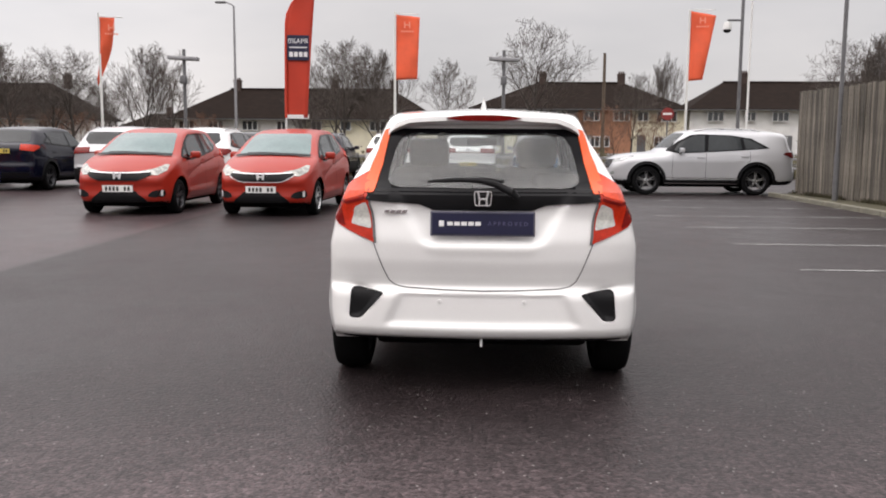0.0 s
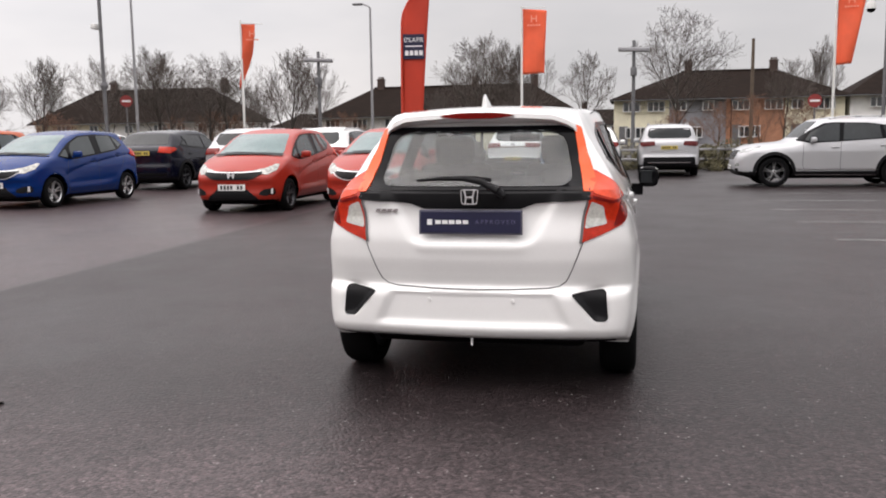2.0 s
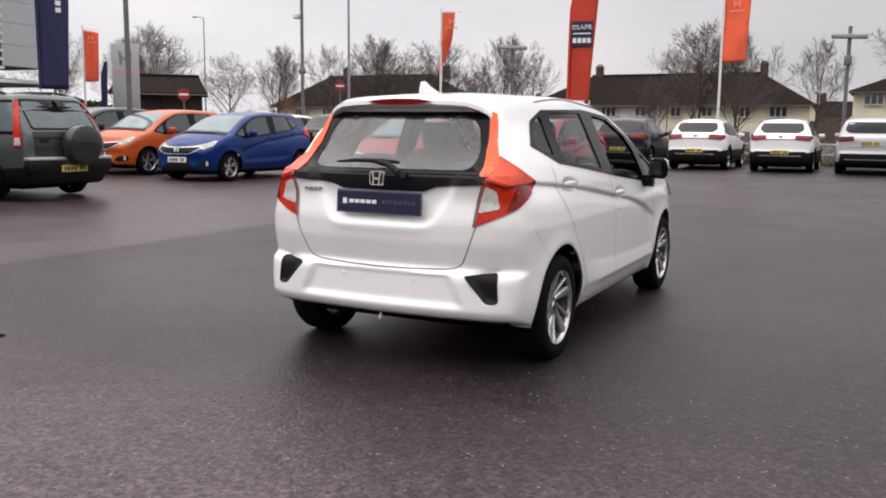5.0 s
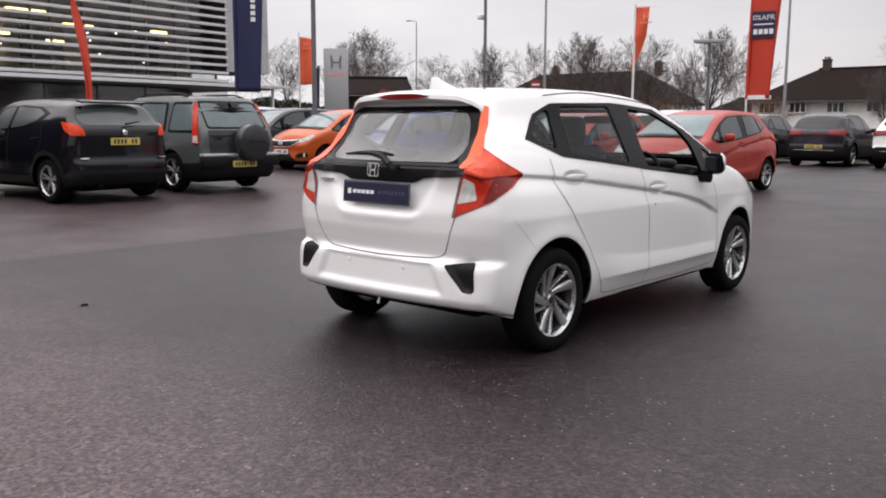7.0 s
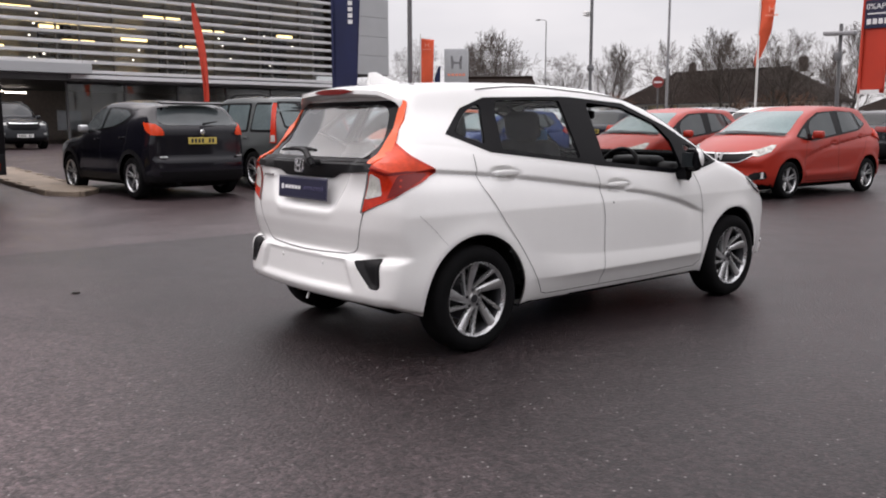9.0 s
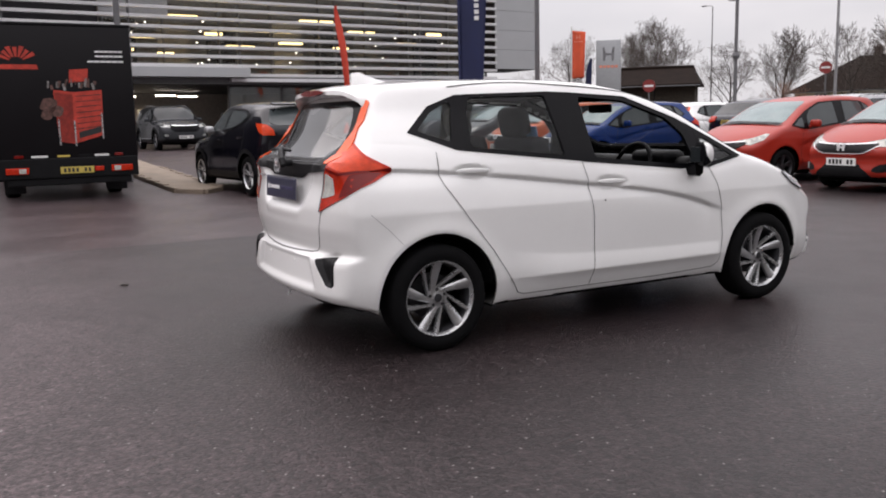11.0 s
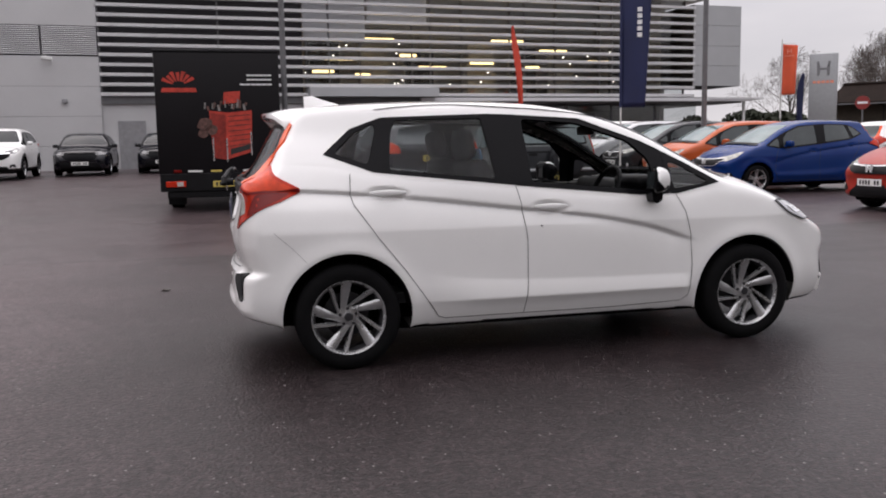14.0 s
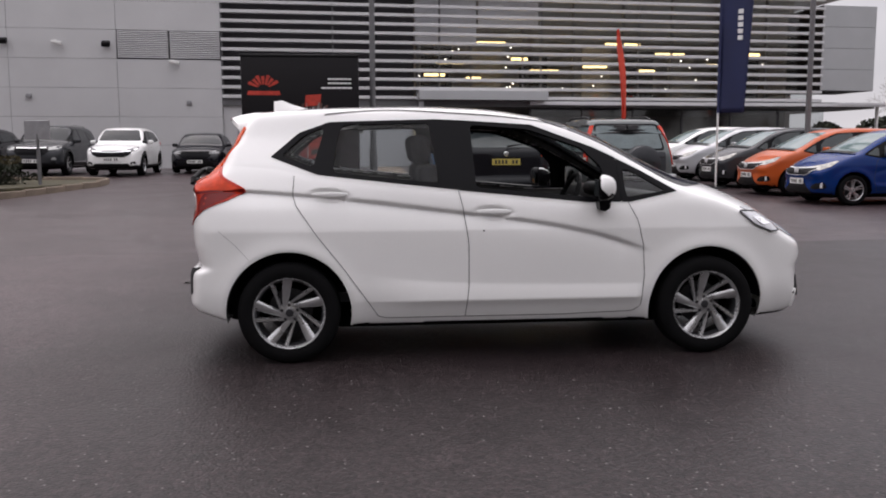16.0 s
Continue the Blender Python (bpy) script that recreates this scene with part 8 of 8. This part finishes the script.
def house(x0, x1, yf, depth, eave, ridge, walls, hips, chimneys, wins, label):
    """A two-storey row under one hipped roof. walls: colour by section; wins: (fraction of length, storey, kind)."""
    base = eave - 5.2
    e = empty("house", pose((x0 + x1) / 2, yf, base), label, "house")
    L, k = x1 - x0, len(walls)
    H = eave - base
    for i, m in enumerate(walls):
        a, c = -L / 2 + L * i / k, -L / 2 + L * (i + 1) / k
        part("wall", box(((a + c) / 2, depth / 2 + 0.3, H / 2), (L / k - 0.02, depth - 0.6, H)), m, e)
    R = ridge - base
    o = 0.45
    h0, h1 = hips
    v = [(-L / 2 - o, -o, H - 0.1), (L / 2 + o, -o, H - 0.1), (L / 2 + o, depth + o, H - 0.1), (-L / 2 - o, depth + o, H - 0.1), (-L / 2 + h0, depth / 2, R), (L / 2 - h1, depth / 2, R),
         (-L / 2 - o, -o, H - 0.26), (L / 2 + o, -o, H - 0.26), (L / 2 + o, depth + o, H - 0.26), (-L / 2 - o, depth + o, H - 0.26)]
    f = [(0, 1, 5, 4), (1, 2, 5), (2, 3, 4, 5), (3, 0, 4), (0, 6, 7, 1), (1, 7, 8, 2), (2, 8, 9, 3), (3, 9, 6, 0), (6, 9, 8, 7)]
    roof = finish("roof", v, f, M_roof, e, "brown tiled hipped roof")
    part("ridge_tiles", tube([(-L / 2 + h0, depth / 2, R + 0.02), (L / 2 - h1, depth / 2, R + 0.02)], 0.14, 6), M_roof, roof)
    part("gutter", box((0, -o - 0.05, H - 0.24), (L + 2 * o, 0.12, 0.10)), M_grey_post, e, "grey gutter")
    for c in chimneys:
        bm = bmesh.new()
        add_box(bm, (-L / 2 + L * c, depth / 2, R + 0.25), (0.85, 0.65, 1.7), None, 0.02)
        add_box(bm, (-L / 2 + L * c, depth / 2, R + 1.02), (0.98, 0.78, 0.14), None, 0.02)
        for d in (-0.24, 0.02, 0.26):
            add_tube(bm, (-L / 2 + L * c + d, depth / 2, R + 1.05), (-L / 2 + L * c + d, depth / 2, R + 1.38), 0.11, 0.09, 8)
        part("chimney", bm, M_brick, roof, "brick chimney with clay pots")
    for fr, storey, kind in wins:
        fm, pm = WINS[kind]
        w = new("window", fm)
        w.parent = e
        w.matrix_basis = pose(-L / 2 + L * fr, 0.26, 1.35 if storey == 0 else H - 0.95)
        p = new("pane", pm)
        p.parent = w
    for fr in [i / k + 0.18 / k for i in range(k)]:
        d = part("door", box((-L / 2 + L * fr, 0.27, 1.05), (0.95, 0.08, 2.1), None, 0.01), M_grey_post, e)
    part("drain_pipe", tube([(L * 0.02, 0.2, 0), (L * 0.02, 0.2, H - 0.2)], 0.05), M_trim, e)
    return e


A, B2, C3 = (1.9, 1.15, 3), (1.25, 1.1, 2), (2.3, 1.25, 4)
house(-75.7, -46.3, 94, 9, 4.15, 8.3, [M_render_c, M_render_w, M_render_w], (6.5, 6), (0.32, 0.86), [(0.15, 1, A), (0.30, 1, B2), (0.47, 1, B2), (0.62, 1, A), (0.72, 1, B2), (0.82, 1, B2), (0.92, 1, A), (0.2, 0, A), (0.5, 0, A), (0.8, 0, A)], "long white rendered row of houses under a brown hipped roof")
house(-36.3, -5.1, 94, 9, 4.30, 7.75, [M_render_w, M_render_w, M_render_c, M_render_c], (6.0, 5.5), (0.22, 0.60, 0.83), [(0.06, 1, A), (0.17, 1, A), (0.30, 1, A), (0.42, 1, B2), (0.55, 1, B2), (0.66, 1, B2), (0.78, 1, A), (0.90, 1, A), (0.1, 0, C3), (0.35, 0, C3), (0.6, 0, A), (0.85, 0, C3)], "cream rendered row of houses with a long brown roof")
house(-1.0, 23.4, 94, 9, 5.60, 8.65, [M_render_c, M_render_g, M_render_o, M_render_c], (7.5, 6.5), (0.34, 0.72), [(0.08, 1, A), (0.19, 1, A), (0.30, 1, B2), (0.42, 1, B2), (0.56, 1, A), (0.70, 1, A), (0.80, 1, B2), (0.91, 1, C3), (0.1, 0, C3), (0.35, 0, C3), (0.6, 0, C3), (0.9, 0, C3)], "row of houses in cream, grey and terracotta render")
house(23.9, 52.0, 94, 9, 5.65, 8.8, [M_render_w, M_render_w, M_render_w], (4.6, 6), (0.25, 0.75), [(0.10, 1, A), (0.24, 1, B2), (0.36, 1, A), (0.55, 1, A), (0.75, 1, A), (0.1, 0, C3), (0.35, 0, C3), (0.6, 0, A)], "white rendered houses under a dark brown roof")
house(-9.5, 2.5, 122, 9, 3.3, 5.3, [M_render_w, M_render_c], (4.0, 4.0), (0.3,), [(0.3, 1, A), (0.5, 1, B2), (0.7, 1, A)], "white house seen between two rows of houses")
house(-56.0, -44.0, 124, 9, 3.3, 5.6, [M_render_w, M_render_w], (4.0, 4.0), (0.6,), [(0.3, 1, A), (0.5, 1, B2), (0.7, 1, A)], "white house behind a garden fence")
for x0, x1 in ((-46.3, -36.3), (-5.1, -1.0)):
    gf = empty("garden_fence", pose(0, 95, 0), "dark brown garden fence between two houses", "fence")
    k = int((x1 - x0) / 0.5)
    for i in range(k):
        part("panel", box((x0 + (i + 0.5) * (x1 - x0) / k, 0.02 * (i % 2), 1.2), ((x1 - x0) / k, 0.04, 2.4 + 0.05 * (i % 3))), M_wood_pole, gf)
sh_ = house(-52.0, -45.5, 44.0, 5, 3.6, 4.9, [M_shed], (0.2, 0.2), (), [], "low brown outbuilding among trees")
sh_.matrix_world = pose(-48.6, 45.0, -1.3, 0, 0, 42)


# ---------------------------------------------------------------- trees and shrubs
def tree_mesh(seed, h, trunk_r, spread, kids, upright, first):
    """Tapered trunk, ascending limbs and fine twigs, as two lists of segments."""
    rng = random.Random(seed)
    limbs, twigs = [], []
    steps = (6, 4, 3, 2, 1)

    def grow_branch(p, d, length, r, lev):
        n, pts = steps[lev], [(p, r)]
        for i in range(n):
            wob = Vector((rng.gauss(0, 1), rng.gauss(0, 1), rng.gauss(0, 0.5))) * (0.04 if lev == 0 else 0.11)
            d = (d + wob + Vector((0, 0, upright * (0.0 if lev == 0 else 0.16)))).normalized()
            q = pts[-1][0] + d * (length / n)
            r1 = max(0.008, r * (1 - 0.80 * (i + 1) / n))
            (limbs if lev < 2 else twigs).append((pts[-1][0], q, pts[-1][1], r1))
            pts.append((q, r1))
        if lev == 4:
            return
        start = first if lev == 0 else 0.22
        for k in range(kids[lev]):
            t = start + (0.97 - start) * (k + rng.random()) / kids[lev]
            f = min(n - 1e-6, t * n)
            (a, ra), (c, rc) = pts[int(f)], pts[int(f) + 1]
            at_p, way = a.lerp(c, f - int(f)), (c - a).normalized()
            side = Matrix.Rotation(2.4 * k + rng.uniform(-0.5, 0.5), 3, way) @ way.orthogonal().normalized()
            tilt = spread * rng.uniform(0.75, 1.25) * (1.15 - 0.35 * t)
            reach = length * ((0.80 - 0.42 * t) if lev == 0 else (0.62 - 0.28 * t)) * rng.uniform(0.8, 1.15)
            grow_branch(at_p, (way * math.cos(tilt) + side * math.sin(tilt)).normalized(), reach, max(0.009, (ra + rc) * 0.28), lev + 1)
    grow_branch(Vector((0, 0, 0)), Vector((0, 0, 1)), h, trunk_r, 0)
    return limbs, twigs


def seg_mesh(segs, sides, material, name, parent, thin=1.0):
    verts, faces = [], []
    for a, b, r0, r1 in segs:
        d = (b - a).normalized()
        u = d.orthogonal().normalized()
        w = d.cross(u)
        o = len(verts)
        for p, r in ((a, r0 * thin), (b, r1 * thin)):
            for i in range(sides):
                t = 2 * math.pi * i / sides
                verts.append(tuple(p + u * (r * math.cos(t)) + w * (r * math.sin(t))))
        for i in range(sides):
            j = (i + 1) % sides
            faces.append((o + i, o + j, o + sides + j, o + sides + i))
    return finish(name, verts, faces, material, parent, "", 60)


def bare_tree(seed, h, r, spread, kids, upright, label, twig=M_twig, first=0.25):
    e = empty("tree", Matrix(), label, "tree")
    limbs, twigs = tree_mesh(seed, h, r, spread, kids, upright, first)
    seg_mesh(limbs, 7, M_bark, "trunk", e)
    seg_mesh([(a, b, max(r0, 0.013), max(r1, 0.010)) for a, b, r0, r1 in twigs], 3, twig, "crown", e)
    return e


PROTO = [bare_tree(11, 11, 0.24, 0.85, (13, 8, 6, 4), 0.7, "bare winter tree with a broad rounded crown"),
         bare_tree(23, 10, 0.22, 0.62, (15, 9, 7, 4), 1.0, "bare winter tree with a dense upright crown", first=0.18),
         bare_tree(37, 9, 0.16, 0.70, (10, 7, 6, 4), 0.9, "slender bare winter tree", first=0.22),
         bare_tree(51, 12, 0.17, 0.34, (16, 7, 6, 4), 1.6, "tall narrow bare poplar", first=0.12)]
TREES = [(0, -36.5, 70.5, 9.9), (1, -25.7, 58.8, 9.0), (0, -12.6, 73.2, 10.8), (1, -9.2, 72.5, 10.4), (2, -3.4, 78.6, 9.9), (0, 4.7, 68.5, 12.1), (3, 23.75, 111.3, 13.8), (2, -41.0, 68.1, 10.0), (1, -50.1, 61.4, 9.3), (0, -53.4, 58.7, 8.3),
         (1, -43.0, 69.8, 10.7), (0, -39.2, 71.9, 10.1), (0, -54.4, 50.4, 9.9), (2, -47.9, 68.7, 9.7), (2, -57.8, 54.2, 10.6), (2, -14.6, 80.5, 12.0), (2, -8.2, 66.0, 6.2), (1, -14.0, 64.0, 5.6), (1, 30.0, 62.0, 9.0), (1, -70.0, 62.0, 11.0), (0, -63.0, 48.0, 9.5), (2, -31.0, 80.0, 9.2), (2, 15.5, 84.0, 9.0), (0, 22.9, 49.2, 8.2), (1, 25.6, 50.5, 9.0), (1, 28.3, 51.5, 9.4), (1, -41.5, 86.0, 8.0), (0, -38.4, 84.0, 7.4), (1, -44.6, 83.0, 7.0)]
TOPS = []
for e in PROTO:
    TOPS.append(max(v.co.z for c in e.children for v in c.data.vertices))
used = set()
for i, (k, x, y, top) in enumerate(TREES):
    s = (top + 0.3) / TOPS[k]
    m = pose(x, y, -0.3, 0, 0, 57 * i) @ Matrix.Scale(s, 4)
    if k not in used:
        used.add(k)
        PROTO[k].matrix_world = m
        PROTO[k]["group"] = "bare trees along the far road"
    else:
        c = PROTO[k].copy()
        scene.collection.objects.link(c)
        c.matrix_basis = m
        for ch in PROTO[k].children:
            d = ch.copy()
            scene.collection.objects.link(d)
            d.parent = c


def leafy(name, label, category, x, y, z, rx, ry, rz_, count, size, material, seed, kind=""):
    """An evergreen shrub or crown of many small leaves in uneven clumps."""
    rng = random.Random(seed)
    e = empty(name, pose(x, y, z), label, category, "", kind)
    verts, faces = [], []
    clumps = [(rng.gauss(0, 0.45), rng.gauss(0, 0.45), rng.uniform(-0.7, 0.8), rng.uniform(0.22, 0.45)) for _ in range(26)]
    for _ in range(count):
        cx, cy, cz, cr = rng.choice(clumps)
        d = Vector((rng.gauss(0, 1), rng.gauss(0, 1), rng.gauss(0, 1))).normalized() * cr * rng.uniform(0.7, 1.05)
        p = Vector(((cx + d.x) * rx, (cy + d.y) * ry, max(0.03, (cz + d.z + 1) * rz_)))
        u = Vector((rng.gauss(0, 1), rng.gauss(0, 1), rng.gauss(0, 1))).normalized() * size
        w = u.orthogonal().normalized() * size * 0.55
        o = len(verts)
        verts += [tuple(p - u), tuple(p + w), tuple(p + u), tuple(p - w)]
        faces.append((o, o + 1, o + 2, o + 3))
    finish("crown", verts, faces, material, e)
    bm = bmesh.new()
    for i in range(5):
        a = rng.uniform(0, 6.28)
        add_tube(bm, (0.15 * math.cos(a), 0.15 * math.sin(a), -0.1), (0.5 * rx * math.cos(a), 0.5 * ry * math.sin(a), rz_ * 1.2), 0.05, 0.02, 5)
    part("trunk", bm, M_bark, e)
    return e


leafy("evergreen_shrub", "dark evergreen shrub beside the showroom", "shrub", -43.6, 32.0, 0, 3.2, 3.2, 1.5, 6000, 0.20, M_leaf, 7)
leafy("evergreen_shrub", "dark evergreen shrub beside the showroom", "shrub", -40.0, 29.4, 0, 2.6, 2.6, 1.2, 5000, 0.19, M_leaf, 8)
leafy("island_shrub", "low dark shrub on a grass island", "shrub", -14.6, -10.6, 0.3, 1.5, 1.2, 0.40, 3500, 0.05, M_leaf_dry, 9)
leafy("island_shrub", "low dark shrub on a grass island", "shrub", -17.2, -10.4, 0.3, 1.3, 1.1, 0.33, 3000, 0.05, M_leaf, 10)
leafy("roadside_shrub", "green shrub behind parked cars", "shrub", 3.9, 27.3, 0, 0.9, 0.8, 0.55, 2500, 0.06, M_leaf_dry, 12)
for i, (x, y, top) in enumerate(((9.1, 53.0, 4.3), (6.5, 53.4, 4.0), (11.6, 54.0, 3.9), (3.8, 55.0, 3.6), (-21.0, 60.0, 4.0), (-43.5, 55.0, 4.2), (-38.6, 76.0, 4.6), (-41.8, 77.0, 5.0), (-45.0, 76.0, 4.4))):
    c = PROTO[2].copy()
    scene.collection.objects.link(c)
    c["label"], c["category"], c.name = "reddish brown leafless shrub by the road", "shrub", "roadside_shrub"
    c.matrix_basis = pose(x, y, -0.6, 0, 0, 80 * i) @ Matrix.Diagonal((top / TOPS[2] * 1.5, top / TOPS[2] * 1.5, top / TOPS[2] * 1.1, 1))
    for ch in PROTO[2].children:
        d = ch.copy()
        scene.collection.objects.link(d)
        d.parent = c
        for sl in d.material_slots:
            sl.link = "OBJECT"
            sl.material = M_twig_red

# hedge and rail behind the far row of cars
def hedge(x0, x1, y, h, seed):
    rng = random.Random(seed)
    verts, faces = [], []
    for _ in range(int((x1 - x0) * 420)):
        p = Vector((rng.uniform(x0, x1), y + rng.gauss(0, 0.32), abs(rng.gauss(0, 0.5)) * h + 0.02))
        u = Vector((rng.gauss(0, 1), rng.gauss(0, 1), rng.gauss(0, 1))).normalized() * 0.075
        w = u.orthogonal().normalized() * 0.04
        o = len(verts)
        verts += [tuple(p - u), tuple(p + w), tuple(p + u), tuple(p - w)]
        faces.append((o, o + 1, o + 2, o + 3))
    tagged(finish("hedge", verts, faces, M_leaf_dry), "low straggling brown-green hedge", "hedge", kind="stuff")


hedge(-34, 20, 28.2, 0.8, 21)
rail = empty("barrier_rail", pose(0, 27.2, 0.06), "low galvanised steel barrier rail behind parked cars", "barrier")
for z in (0.42, 0.78):
    part("rail", box((-6, 0, z), (40, 0.06, 0.09), None, 0.02), M_galv, rail)
for i in range(17):
    part("post", box((-26 + 2.5 * i, 0.05, 0.42), (0.08, 0.08, 0.88)), M_galv, rail)
sg = column("notice_sign", "small grey notice board on a post on a grass island", "sign", -17.2, -9.0, 1.45, 0.035, 0.035, M_grey_post)
part("board", box((0, 0, 1.55), (0.06, 0.62, 0.48), None, 0.01), M_galv, sg)
# tall grass verge beyond
slab("roadside_verge", [(-120, 29.2), (60, 29.2), (60, 34.5), (-120, 34.5)], -0.05, 0.10, M_grass, "rough grass verge beside the far road", "verge")
slab("far_lawn", [(-140, 56), (120, 56), (120, 92), (-140, 92)], -0.05, 0.09, M_grass, "grass before the houses", "lawn")


# ---------------------------------------------------------------- unseen plain walls added behind the camera to block low sky
M_sky_block = mat("sky_block_brick", (0.16, 0.12, 0.10), 0.9, 0, 0.2, 1.5, 25, 0.2)
for nm, c, s in (("boundary_wall_south", (-8, -34.0, 3.2), (90, 0.4, 6.6)), ("boundary_wall_east", (19.0, -13.0, 3.4), (0.4, 42.0, 7.0))):
    tagged(part(nm, box(c, s), M_sky_block), "unseen plain wall added to block low sky light", "wall", kind="structure")


# ---------------------------------------------------------------- litter
def fallen_leaf(x, y, turn, size, label):
    rows = []
    for i in range(6):
        t = i / 5
        w = size * 0.42 * math.sin(math.pi * min(0.97, t + 0.06)) ** 0.8
        rows.append([(-w, size * (t - 0.5), 0.006 + 0.010 * math.sin(3 * t)), (0, size * (t - 0.5), 0.003), (w, size * (t - 0.5), 0.008 + 0.007 * math.cos(4 * t))])
    e = empty("fallen_leaf", pose(x, y, ground_z(x, y) + 0.002, 0, 0, turn), label, "leaf")
    cloth("leaf_blade", rows, M_leaf_brown, e).modifiers["thickness"].thickness = 0.0012
    part("leaf_stalk", tube([(0, -size * 0.5, 0.004), (0.01, -size * 0.85, 0.006)], 0.0015, 5), M_leaf_brown, e)


M_leaf_brown = mat("wet_brown_leaf", (0.018, 0.012, 0.008), 0.5, 0, 0.3, 20, 120)
fallen_leaf(-2.40, -2.46, 35, 0.085, "dark wet fallen leaf lying on the tarmac")


# ---------------------------------------------------------------- ground
def ground():
    xs = [-400, -200, -120, -80] + [-60 + 2 * i for i in range(31)] + list(range(4, 61, 8)) + [80, 120, 200, 400]
    ys = [-400, -200, -100, -60, -40, -20, -10, -4, 0] + [0.5 * i for i in range(2, 21)] + [12, 16, 20, 25, 30, 40, 60, 100, 200, 400, 700]
    verts = [(x, y, ground_z(x, y)) for y in ys for x in xs]
    n = len(xs)
    faces = [(j * n + i, j * n + i + 1, (j + 1) * n + i + 1, (j + 1) * n + i) for j in range(len(ys) - 1) for i in range(n - 1)]
    g = finish("ground", verts, faces, M_asphalt, None, "", 60)
    tagged(g, "wet dark grey tarmac of a car park", "ground", kind="structure")


ground()
